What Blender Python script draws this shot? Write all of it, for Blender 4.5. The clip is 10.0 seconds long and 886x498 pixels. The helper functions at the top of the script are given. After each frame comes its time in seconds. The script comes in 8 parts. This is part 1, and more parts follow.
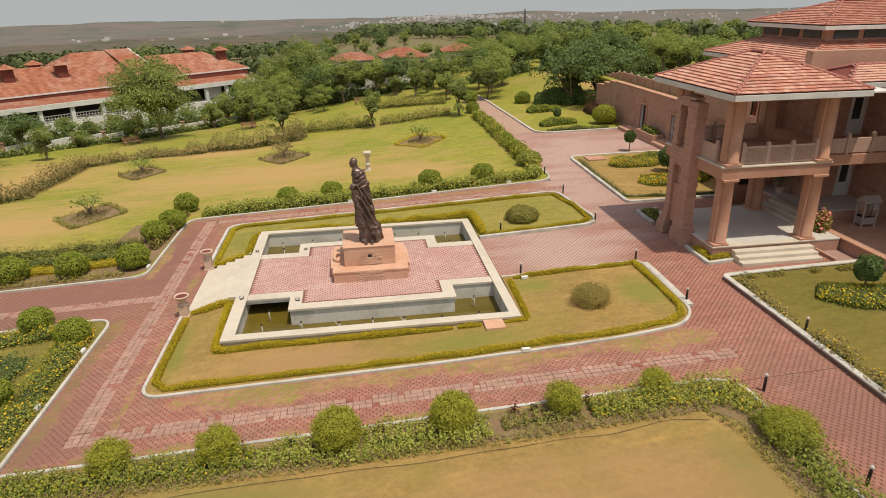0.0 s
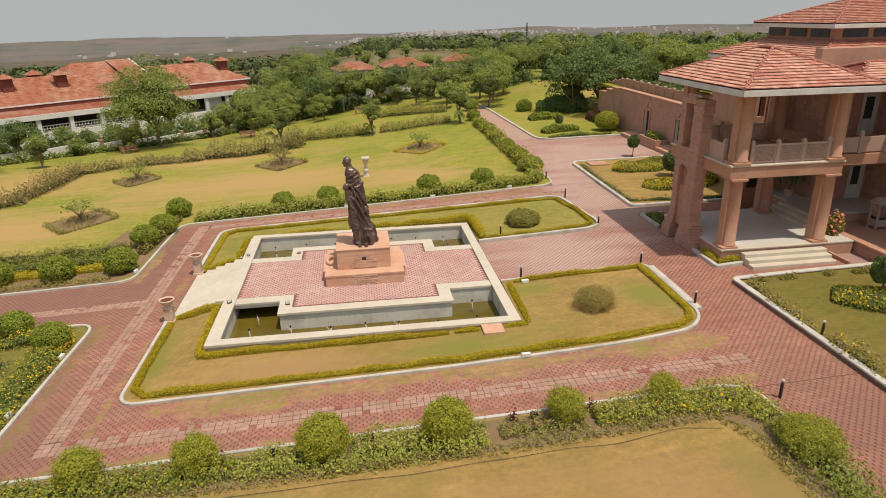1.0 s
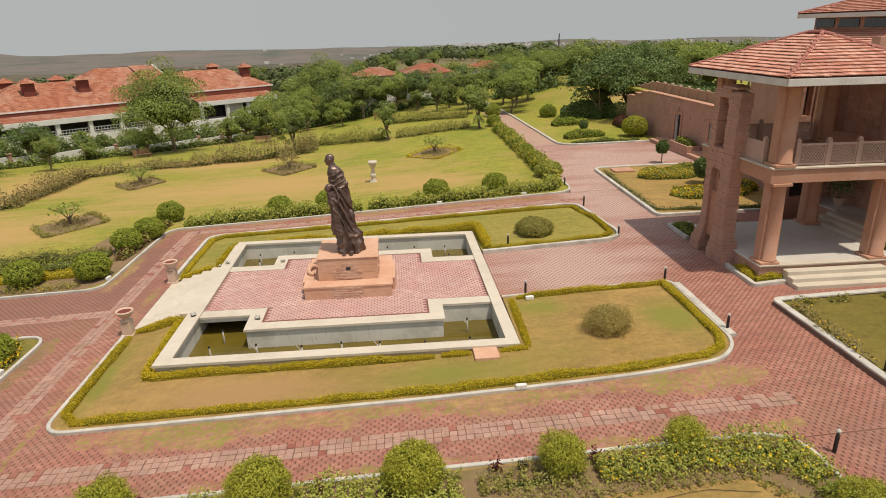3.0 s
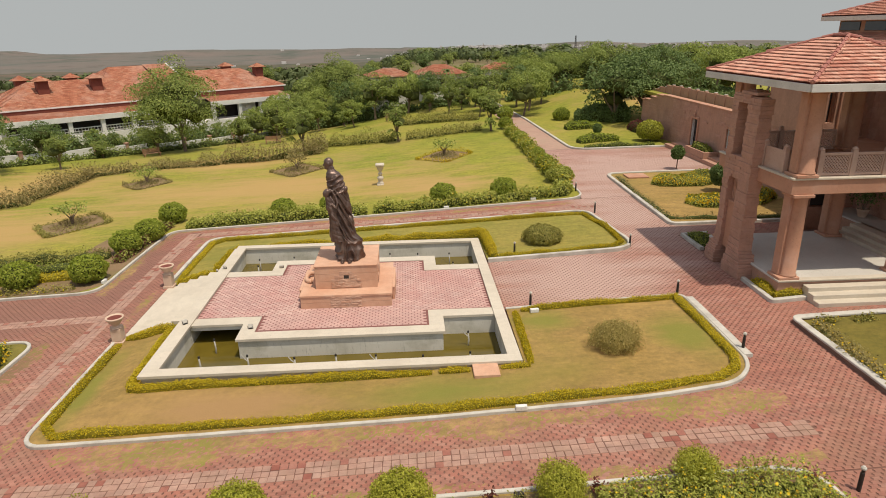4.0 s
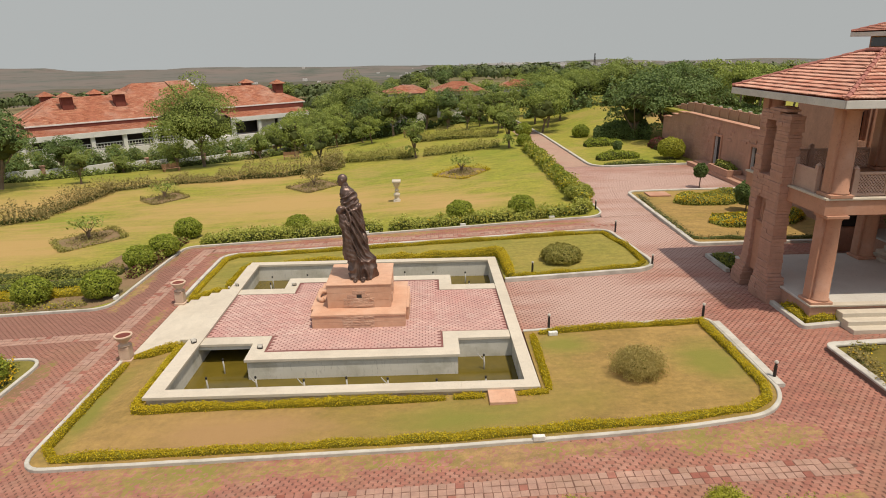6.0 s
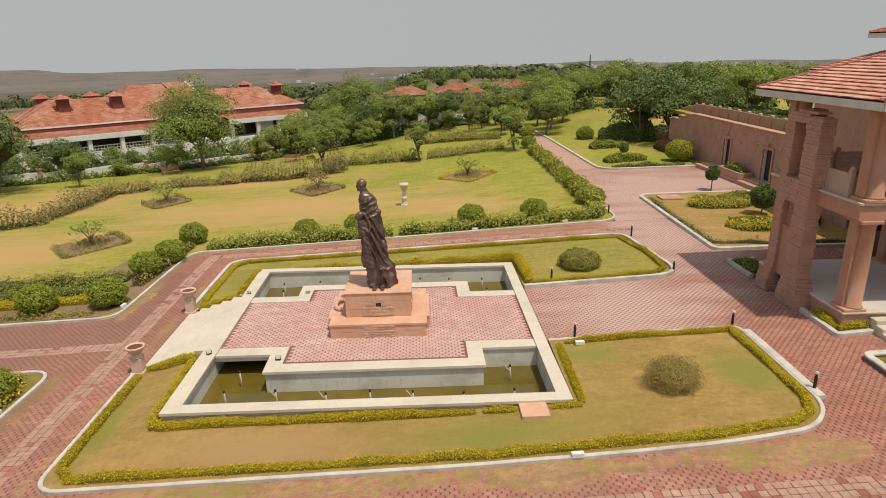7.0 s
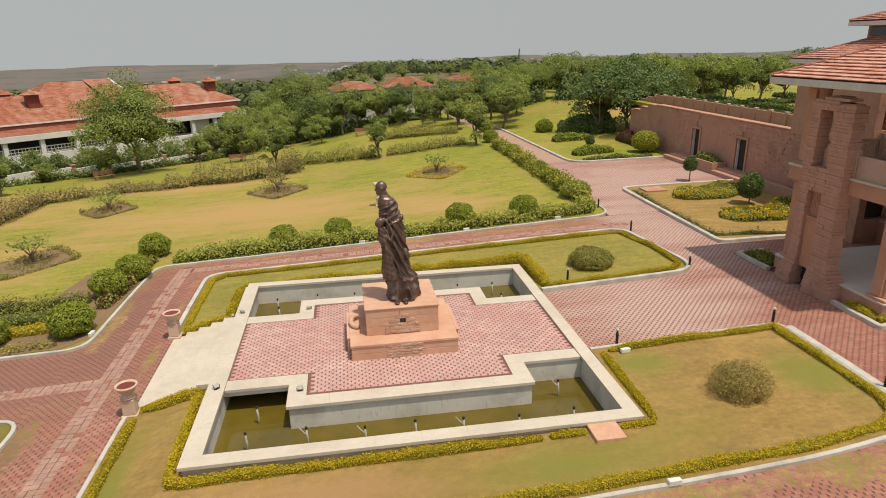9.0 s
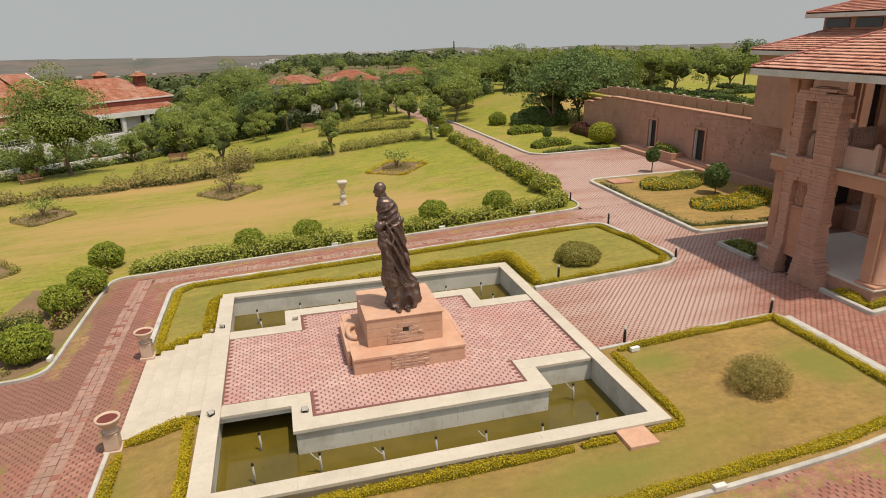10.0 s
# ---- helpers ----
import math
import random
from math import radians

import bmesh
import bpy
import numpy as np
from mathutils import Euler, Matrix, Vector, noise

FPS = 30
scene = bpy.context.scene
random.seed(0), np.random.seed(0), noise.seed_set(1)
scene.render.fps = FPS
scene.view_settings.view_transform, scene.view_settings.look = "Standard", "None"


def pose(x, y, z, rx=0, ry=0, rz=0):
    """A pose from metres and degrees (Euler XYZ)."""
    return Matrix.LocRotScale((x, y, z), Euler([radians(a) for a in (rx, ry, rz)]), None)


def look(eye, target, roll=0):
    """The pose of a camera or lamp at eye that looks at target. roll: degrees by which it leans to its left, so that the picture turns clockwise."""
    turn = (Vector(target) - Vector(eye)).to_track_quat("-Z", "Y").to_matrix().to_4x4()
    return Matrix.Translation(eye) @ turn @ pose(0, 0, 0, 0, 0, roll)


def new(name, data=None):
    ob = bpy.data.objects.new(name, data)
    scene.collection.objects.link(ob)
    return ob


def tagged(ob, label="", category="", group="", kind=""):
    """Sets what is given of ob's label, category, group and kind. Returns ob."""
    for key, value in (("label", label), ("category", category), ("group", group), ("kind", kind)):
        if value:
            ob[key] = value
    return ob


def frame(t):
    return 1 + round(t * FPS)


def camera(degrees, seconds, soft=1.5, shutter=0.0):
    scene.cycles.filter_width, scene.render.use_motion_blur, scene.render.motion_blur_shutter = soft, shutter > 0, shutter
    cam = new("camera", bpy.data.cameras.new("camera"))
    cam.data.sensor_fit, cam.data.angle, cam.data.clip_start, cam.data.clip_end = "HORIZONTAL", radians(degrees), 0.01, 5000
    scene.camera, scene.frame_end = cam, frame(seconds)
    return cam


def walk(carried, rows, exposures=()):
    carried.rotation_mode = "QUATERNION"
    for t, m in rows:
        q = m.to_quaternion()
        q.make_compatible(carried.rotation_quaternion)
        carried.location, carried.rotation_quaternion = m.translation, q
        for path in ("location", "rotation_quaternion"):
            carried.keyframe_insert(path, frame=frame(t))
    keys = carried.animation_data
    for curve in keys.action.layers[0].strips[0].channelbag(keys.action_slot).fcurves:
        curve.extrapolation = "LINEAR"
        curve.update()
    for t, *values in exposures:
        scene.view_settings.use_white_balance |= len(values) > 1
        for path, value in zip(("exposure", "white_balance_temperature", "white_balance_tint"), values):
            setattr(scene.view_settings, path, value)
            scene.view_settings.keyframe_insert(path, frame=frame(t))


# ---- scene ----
cam = camera(71.3, 10.0, soft=0.95)
PATH = [
    (0, (-0.234, -22.911, 13.096), (0.017, -21.075, 12.345), -1.1),
    (0.5, (-0.087, -22.555, 12.606), (0.16, -20.712, 11.87), -1.2),
    (1, (0.152, -22.05, 12.145), (0.397, -20.196, 11.436), -1.2),
    (1.5, (0.499, -21.383, 11.637), (0.74, -19.519, 10.953), -1.2),
    (2, (0.899, -20.685, 11.192), (1.126, -18.82, 10.508), -1.2),
    (2.5, (1.428, -19.789, 10.853), (1.623, -17.919, 10.173), -1.2),
    (2.7, (1.729, -19.482, 10.855), (1.9, -17.607, 10.179), -1.3),
    (4, (2.631, -18.027, 10.792), (2.737, -16.145, 10.125), -0.9),
    (4.5, (2.863, -17.821, 10.755), (2.914, -15.937, 10.086), -0.9),
    (5, (2.985, -17.684, 10.724), (3.033, -15.794, 10.071), -0.9),
    (5.5, (2.95, -17.534, 10.685), (2.999, -15.635, 10.058), -0.9),
    (7, (1.703, -16.535, 10.672), (1.773, -14.632, 10.059), -0.9),
    (7.5, (0.967, -15.975, 10.668), (1.064, -14.074, 10.056), -0.9),
    (8, (0.217, -15.39, 10.599), (0.375, -13.493, 9.985), -0.9),
    (8.5, (-0.684, -14.7, 10.501), (-0.463, -12.812, 9.88), -1.0),
    (9, (-1.554, -14.015, 10.452), (-1.265, -12.139, 9.821), -1.1),
    (9.5, (-2.505, -13.229, 10.442), (-2.111, -11.376, 9.802), -1.1),
    (10, (-3.443, -12.435, 10.448), (-2.959, -10.609, 9.793), -1.1),
]
walk(cam, [(t, look(e, g, r)) for t, e, g, r in PATH])

# ---- world and sun ----
world = bpy.data.worlds.new("sky")
scene.world = world
world.use_nodes = True
wn = world.node_tree.nodes
sky = wn.new("ShaderNodeTexSky")
sky.sky_type = "NISHITA"
sky.sun_disc = False
sky.sun_elevation = radians(71)
sky.sun_rotation = radians(142)
sky.altitude = 0
sky.air_density = 1.6
sky.dust_density = 2.2
sky.ozone_density = 1.0
# the plain lies below eye level: the sky's lowest band is carried on down to it
way = wn.new("ShaderNodeTexCoord").outputs["Generated"]
parts = wn.new("ShaderNodeSeparateXYZ")
world.node_tree.links.new(way, parts.inputs[0])
low = wn.new("ShaderNodeMath")
low.operation = "MAXIMUM"
low.inputs[1].default_value = 0.085
world.node_tree.links.new(parts.outputs["Z"], low.inputs[0])
joined = wn.new("ShaderNodeCombineXYZ")
for _k in ("X", "Y"):
    world.node_tree.links.new(parts.outputs[_k], joined.inputs[_k])
world.node_tree.links.new(low.outputs[0], joined.inputs["Z"])
world.node_tree.links.new(joined.outputs[0], sky.inputs["Vector"])
haze = wn.new("ShaderNodeHueSaturation")
haze.inputs["Saturation"].default_value = 0.26
world.node_tree.links.new(sky.outputs["Color"], haze.inputs["Color"])
cool = wn.new("ShaderNodeMix")
cool.data_type, cool.blend_type = "RGBA", "MULTIPLY"
cool.inputs[0].default_value = 1.0
cool.inputs[7].default_value = (0.952, 0.974, 1.02, 1)
world.node_tree.links.new(haze.outputs["Color"], cool.inputs[6])
world.node_tree.links.new(cool.outputs[2], wn["Background"].inputs["Color"])
wn["Background"].inputs["Strength"].default_value = 0.107

sun_data = bpy.data.lights.new("sun", "SUN")
sun_data.energy = 3.6
sun_data.angle = radians(0.9)
sun_data.color = (1.0, 0.89, 0.725)
sun = new("sun", sun_data)
SUN_FROM = Vector((0.21, -0.27, 1.0))
sun.matrix_world = look(SUN_FROM * 40, (0, 0, 0))


# ---- materials ----
def mix_node(nt, kind, fac, a, b):
    m = nt.nodes.new("ShaderNodeMix")
    m.data_type, m.blend_type = "RGBA", kind
    for sock, v in ((m.inputs[0], fac), (m.inputs[6], a), (m.inputs[7], b)):
        if hasattr(v, "is_output"):
            nt.links.new(v, sock)
        elif isinstance(v, (int, float)):
            sock.default_value = v
        else:
            sock.default_value = (*v, 1)
    return m.outputs[2]


def noise_node(nt, co, scale, detail=4, rough=0.6):
    n = nt.nodes.new("ShaderNodeTexNoise")
    n.inputs["Scale"].default_value = scale
    n.inputs["Detail"].default_value = detail
    n.inputs["Roughness"].default_value = rough
    nt.links.new(co, n.inputs["Vector"])
    return n.outputs["Fac"]


def ramp_node(nt, fac, lo, hi):
    r = nt.nodes.new("ShaderNodeMapRange")
    r.inputs["From Min"].default_value, r.inputs["From Max"].default_value = lo, hi
    nt.links.new(fac, r.inputs["Value"])
    return r.outputs["Result"]


def mat(name, c1, c2, big=0.6, fine=14.0, rough=0.8, bump=0.25, deep=0.02, stain=None, stain_size=0.35,
        stain_amt=0.5, island=None, per_object=None, metal=0.0, spec=0.3, rare=False, mid=0.0, glow_through=0.0, local=False, stretch=None):
    m = bpy.data.materials.new(name)
    m.use_nodes = True
    nt = m.node_tree
    bsdf = nt.nodes["Principled BSDF"]
    if local:
        co = nt.nodes.new("ShaderNodeTexCoord").outputs["Object"]
    else:
        co = nt.nodes.new("ShaderNodeNewGeometry").outputs["Position"]
    if stretch:
        mp = nt.nodes.new("ShaderNodeMapping")
        mp.inputs["Scale"].default_value = stretch
        nt.links.new(co, mp.inputs["Vector"])
        co2 = mp.outputs["Vector"]
    else:
        co2 = co
    col = mix_node(nt, "MIX", ramp_node(nt, noise_node(nt, co, big), 0.32, 0.68), c1, c2)
    if island:
        rnd = nt.nodes.new("ShaderNodeNewGeometry").outputs["Random Per Island"]
        col = mix_node(nt, "MIX", ramp_node(nt, rnd, 0.0, 1.0), col, island) if len(island) == 3 else col
    if per_object:
        rnd = nt.nodes.new("ShaderNodeObjectInfo").outputs["Random"]
        col = mix_node(nt, "MIX", ramp_node(nt, rnd, 0.84, 0.9) if rare else rnd, col, per_object)
    if mid:
        sp = nt.nodes.new("ShaderNodeMapping")
        sp.inputs["Scale"].default_value = (0.8, 2.6, 1)
        nt.links.new(co, sp.inputs["Vector"])
        for sc, vec in ((1.1, sp.outputs["Vector"]), (5.0, co)):
            v = ramp_node(nt, noise_node(nt, vec, sc, 4, 0.65), 0.3, 0.7)
            col = mix_node(nt, "MIX", v, mix_node(nt, "MULTIPLY", 1.0, col, (1 - mid, 1 - mid * 0.85, 1 - mid)), mix_node(nt, "MULTIPLY", 1.0, col, (1 + mid, 1 + mid, 1 + mid * 0.6)))
    grain = noise_node(nt, co2, fine, 5, 0.7)
    dark = tuple(max(0.0, c * 0.45) for c in c1)
    col = mix_node(nt, "MIX", ramp_node(nt, grain, 0.56, 0.85), col, dark)
    if stain:
        s = noise_node(nt, co, stain_size, 6, 0.65)
        mk = nt.nodes.new("ShaderNodeMath")
        mk.operation = "MULTIPLY"
        nt.links.new(ramp_node(nt, s, 0.5, 0.68), mk.inputs[0])
        mk.inputs[1].default_value = stain_amt
        col = mix_node(nt, "MIX", mk.outputs[0], col, stain)
    nt.links.new(col, bsdf.inputs["Base Color"])
    bsdf.inputs["Roughness"].default_value = rough
    bsdf.inputs["Metallic"].default_value = metal
    bsdf.inputs["Specular IOR Level"].default_value = spec
    if bump:
        b = nt.nodes.new("ShaderNodeBump")
        b.inputs["Strength"].default_value = bump
        b.inputs["Distance"].default_value = deep
        nt.links.new(grain, b.inputs["Height"])
        nt.links.new(b.outputs["Normal"], bsdf.inputs["Normal"])
    if glow_through:
        tr = nt.nodes.new("ShaderNodeBsdfTranslucent")
        nt.links.new(col, tr.inputs["Color"])
        mx = nt.nodes.new("ShaderNodeMixShader")
        mx.inputs["Fac"].default_value = glow_through
        nt.links.new(bsdf.outputs[0], mx.inputs[1])
        nt.links.new(tr.outputs[0], mx.inputs[2])
        nt.links.new(mx.outputs[0], nt.nodes["Material Output"].inputs["Surface"])
    return m


M_ground = mat("dry_earth", (0.20, 0.15, 0.08), (0.14, 0.13, 0.05), 0.05, 1.5, 0.95, 0.4, 0.05)
M_bed = mat("paver_bed", (0.155, 0.075, 0.058), (0.175, 0.095, 0.07), 0.5, 30, 0.95, 0.3, 0.01)
M_bed_court = mat("court_bed", (0.30, 0.19, 0.155), (0.34, 0.22, 0.18), 0.5, 30, 0.95, 0.3, 0.01)
M_kerb_side = mat("shaded_kerb_side", (0.16, 0.10, 0.075), (0.22, 0.14, 0.105), 1.2, 18, 0.95, 0.4, 0.01)
M_bed_plat = mat("platform_bed", (0.195, 0.075, 0.068), (0.225, 0.105, 0.09), 0.5, 30, 0.95, 0.3, 0.01)
M_dust = mat("dusty_grass", (0.335, 0.20, 0.105), (0.27, 0.18, 0.075), 0.9, 22, 0.98, 0.8, 0.02, stain=(0.225, 0.205, 0.045), stain_size=0.8, stain_amt=0.85, mid=0.2)
M_paver = mat("red_paver", (0.32, 0.137, 0.108), (0.385, 0.205, 0.165), 0.35, 40, 0.85, 0.25, 0.004, stain=(0.26, 0.16, 0.095), stain_size=0.28, stain_amt=0.6, island=(0.31, 0.125, 0.098), mid=0.15)
M_paver_plat = mat("pink_paver", (0.50, 0.305, 0.278), (0.565, 0.395, 0.362), 0.5, 40, 0.85, 0.25, 0.004, stain=(0.48, 0.22, 0.195), stain_size=0.4, stain_amt=0.55, island=(0.46, 0.27, 0.25), per_object=None, mid=0.1)
M_band = mat("band_tile", (0.42, 0.265, 0.225), (0.34, 0.20, 0.162), 1.6, 26, 0.85, 0.35, 0.008, per_object=(0.35, 0.20, 0.165), stain=(0.28, 0.18, 0.125), stain_size=0.9, stain_amt=0.6, mid=0.14)
M_band_red = mat("red_band_tile", (0.30, 0.115, 0.09), (0.36, 0.17, 0.135), 1.6, 26, 0.85, 0.35, 0.008, per_object=(0.25, 0.085, 0.065), mid=0.12)
M_plain_paving = mat("far_paving", (0.36, 0.215, 0.17), (0.42, 0.275, 0.225), 0.35, 9, 0.88, 0.2, 0.01, stain=(0.32, 0.22, 0.15), mid=0.12)
M_dry = mat("dry_lawn", (0.345, 0.217, 0.080), (0.27, 0.172, 0.058), 0.35, 26, 0.95, 0.8, 0.03, stain=(0.22, 0.18, 0.036), stain_size=0.22, stain_amt=0.6, mid=0.18)
M_green = mat("green_lawn", (0.20, 0.21, 0.026), (0.28, 0.238, 0.042), 0.14, 7, 0.95, 0.8, 0.03, stain=(0.35, 0.245, 0.08), stain_size=0.16, stain_amt=0.7, mid=0.24)
def tint_patches(m, places, colour):
    """Patches of another colour, such as worn, sun-bleached lawn or darkened paving: soft-edged ellipses broken up by
    noise.
    """
    nt = m.node_tree
    bsdf = nt.nodes["Principled BSDF"]
    col = bsdf.inputs["Base Color"].links[0].from_socket
    co = nt.nodes.new("ShaderNodeNewGeometry").outputs["Position"]
    for x, y, rx, ry in places:
        mp = nt.nodes.new("ShaderNodeMapping")
        mp.vector_type = "POINT"
        mp.inputs["Location"].default_value = (-x / rx, -y / ry, 0)
        mp.inputs["Scale"].default_value = (1 / rx, 1 / ry, 0)
        nt.links.new(co, mp.inputs["Vector"])
        ln = nt.nodes.new("ShaderNodeVectorMath")
        ln.operation = "LENGTH"
        nt.links.new(mp.outputs["Vector"], ln.inputs[0])
        st = nt.nodes.new("ShaderNodeMapping")
        st.inputs["Rotation"].default_value = (0, 0, 0.25)
        st.inputs["Scale"].default_value = (0.5, 1.9, 1)
        nt.links.new(co, st.inputs["Vector"])
        n = noise_node(nt, st.outputs["Vector"], 0.3, 6, 0.7)
        ad = nt.nodes.new("ShaderNodeMath")
        ad.operation = "MULTIPLY_ADD"
        nt.links.new(n, ad.inputs[0])
        ad.inputs[1].default_value = 2.4
        nt.links.new(ln.outputs["Value"], ad.inputs[2])
        col = mix_node(nt, "MIX", ramp_node(nt, ad.outputs[0], 2.45, 1.5), col, mix_node(nt, "MIX", 0.88, col, colour))
    nt.links.new(col, bsdf.inputs["Base Color"])


tint_patches(M_green, ((-9, 31, 15, 7), (-24, 22, 9, 6), (-15, 44, 9, 4), (-31, 38, 8, 9), (4, 26.5, 5, 3), (34, 60, 6, 14)), (0.41, 0.262, 0.098))
tint_patches(M_dry, ((3.6, -1.3, 2.8, 0.9), (7.6, 2.9, 1.2, 0.8), (12.2, 1.0, 1.1, 1.6), (-8.2, 0.5, 0.5, 2.4)), (0.20, 0.195, 0.035))
tint_patches(M_dry, ((-7.0, -8.4, 7.0, 0.8), (10.2, -10.5, 0.7, 2.4)), (0.215, 0.18, 0.048))
tint_patches(M_dry, ((3.0, -11.0, 9.0, 2.2), (-3.0, -1.3, 4.0, 0.9)), (0.335, 0.20, 0.088))
M_olive = mat("olive_lawn", (0.155, 0.14, 0.028), (0.195, 0.155, 0.038), 0.25, 22, 0.95, 0.7, 0.03, stain=(0.27, 0.18, 0.058), stain_size=0.2, stain_amt=0.7, mid=0.16)
M_back = mat("back_lawn", (0.29, 0.225, 0.058), (0.235, 0.205, 0.045), 0.3, 24, 0.95, 0.8, 0.03, stain=(0.17, 0.175, 0.03), stain_size=0.25, stain_amt=0.7, mid=0.17)
# darker copy of the olive lawn, with shade put into its colour
M_east = mat("shaded_lawn", (0.145, 0.12, 0.024), (0.18, 0.135, 0.032), 0.25, 22, 0.95, 0.7, 0.03, stain=(0.23, 0.155, 0.045), stain_size=0.25, stain_amt=0.6, mid=0.16)
tint_patches(M_paver, ((20, 28, 12, 10), (15.4, 16, 3.5, 9), (10, 7, 5, 5)), (0.47, 0.325, 0.275))
# dirty paving, darkened further for lens falloff painted into the colour
tint_patches(M_paver, ((-17, 6.5, 7, 5), (-11.5, -4, 2.5, 4), (-11.4, 12, 2, 6), (15.2, -10, 2.5, 6)), (0.235, 0.118, 0.088))
tint_patches(M_dust, ((-12.2, 0, 1.6, 7), (-12, -5, 3, 2), (-11, 16, 2, 3)), (0.20, 0.125, 0.068))
M_kerb = mat("kerb_concrete", (0.56, 0.53, 0.47), (0.44, 0.41, 0.36), 1.5, 26, 0.85, 0.3, 0.006, stain=(0.25, 0.22, 0.18), stain_size=1.1, stain_amt=0.5)
M_marble = mat("pale_stone", (0.585, 0.515, 0.425), (0.53, 0.46, 0.375), 0.9, 18, 0.55, 0.12, 0.004, stain=(0.44, 0.38, 0.30), stain_size=0.8, stain_amt=0.5, spec=0.4, mid=0.04)
M_pool = mat("pool_plaster", (0.56, 0.54, 0.475), (0.63, 0.605, 0.54), 0.9, 12, 0.75, 0.2, 0.006, stain=(0.36, 0.34, 0.26), stain_size=0.7, stain_amt=0.7, stretch=(1, 1, 0.25))
M_sand = mat("pink_sandstone", (0.60, 0.36, 0.25), (0.52, 0.285, 0.19), 1.2, 20, 0.8, 0.25, 0.006, stain=(0.62, 0.42, 0.31), stain_size=0.9, stretch=(1, 1, 3), mid=0.05)
M_rough = mat("rough_sandstone", (0.44, 0.235, 0.175), (0.37, 0.185, 0.14), 0.8, 16, 0.9, 0.7, 0.025, island=(0.50, 0.30, 0.23), stain=(0.29, 0.155, 0.11), stain_size=0.7, per_object=(0.46, 0.26, 0.20), mid=0.08)
M_wallstone = mat("wall_sandstone", (0.40, 0.22, 0.16), (0.46, 0.27, 0.20), 0.5, 12, 0.88, 0.4, 0.014, stain=(0.31, 0.165, 0.115), stain_size=0.5, mid=0.08)
M_panel = mat("panel_sandstone", (0.56, 0.33, 0.235), (0.48, 0.265, 0.185), 0.9, 14, 0.9, 0.9, 0.03, per_object=(0.58, 0.38, 0.29), stain=(0.40, 0.22, 0.15), stain_size=1.3, mid=0.08)
M_column = mat("column_sandstone", (0.48, 0.255, 0.17), (0.42, 0.215, 0.145), 0.7, 16, 0.75, 0.2, 0.005, stain=(0.52, 0.33, 0.25), stain_size=0.8, mid=0.05)
M_rail = mat("rail_sandstone", (0.50, 0.345, 0.275), (0.44, 0.29, 0.225), 0.9, 18, 0.8, 0.2, 0.005, stain=(0.36, 0.23, 0.175), stain_size=0.8)
M_tile = mat("clay_tile", (0.45, 0.175, 0.125), (0.58, 0.33, 0.26), 0.8, 18, 0.8, 0.4, 0.01, island=(0.40, 0.125, 0.085), per_object=(0.62, 0.35, 0.28), stain=(0.30, 0.11, 0.08), stain_size=0.6, mid=0.14)
M_cap = mat("dark_ridge_tile", (0.31, 0.105, 0.08), (0.38, 0.16, 0.125), 0.8, 18, 0.8, 0.4, 0.01, per_object=(0.36, 0.15, 0.12))
M_lefttile = mat("orange_tile", (0.43, 0.165, 0.10), (0.51, 0.27, 0.19), 0.25, 6, 0.85, 0.6, 0.05, island=(0.36, 0.125, 0.08), stain=(0.54, 0.37, 0.29), stain_size=0.2, stain_amt=0.6, mid=0.16)
M_white = mat("white_paint", (0.74, 0.72, 0.68), (0.66, 0.64, 0.60), 0.5, 9, 0.6, 0.1, 0.004, stain=(0.52, 0.48, 0.42), stain_size=0.6, stain_amt=0.4)
M_fascia = mat("eave_board", (0.66, 0.63, 0.58), (0.55, 0.53, 0.49), 0.8, 10, 0.65, 0.12, 0.004, stain=(0.42, 0.39, 0.34), stain_size=0.9, stain_amt=0.5)
M_floor = mat("porch_floor", (0.50, 0.47, 0.42), (0.56, 0.53, 0.48), 0.8, 14, 0.5, 0.06, 0.002)
# near-black: the shade inside openings, put in as colour
M_dark = mat("interior_shade", (0.028, 0.024, 0.022), (0.05, 0.04, 0.035), 0.8, 10, 0.6, 0.1, 0.004)
M_maroon = mat("maroon_paint", (0.15, 0.035, 0.025), (0.20, 0.06, 0.04), 0.8, 10, 0.7, 0.1, 0.004)
M_bronze = mat("dark_bronze", (0.095, 0.06, 0.05), (0.18, 0.122, 0.10), 2.2, 9, 0.42, 0.4, 0.015, metal=0.6, spec=0.5, stain=(0.27, 0.20, 0.165), stain_size=1.7, stain_amt=0.5)
M_iron = mat("black_iron", (0.03, 0.028, 0.026), (0.055, 0.045, 0.04), 4, 30, 0.5, 0.1, 0.002, metal=0.4)
M_pipe = mat("weathered_pipe", (0.52, 0.50, 0.45), (0.36, 0.33, 0.29), 6, 40, 0.6, 0.1, 0.002)
M_bark = mat("bark", (0.16, 0.11, 0.075), (0.24, 0.18, 0.13), 2.0, 14, 0.95, 0.7, 0.03, local=True)
M_soil = mat("soil", (0.24, 0.155, 0.085), (0.19, 0.13, 0.065), 1.0, 14, 0.98, 0.7, 0.04, stain=(0.22, 0.20, 0.07), stain_size=0.8)
M_wood = mat("bench_wood", (0.33, 0.19, 0.105), (0.26, 0.14, 0.075), 2.0, 20, 0.8, 0.2, 0.004)
M_pane = mat("glass_pane", (0.03, 0.035, 0.04), (0.05, 0.055, 0.06), 1.0, 5, 0.08, 0.0, 0.0, spec=0.6)
# white case paint, darkened in colour to stand for the terrace's shade
M_white_shaded = mat("shaded_white_paint", (0.37, 0.30, 0.26), (0.32, 0.255, 0.22), 0.9, 12, 0.7, 0.15, 0.004, stain=(0.26, 0.19, 0.16), stain_size=0.9)
M_glass = bpy.data.materials.new("clear_glass")
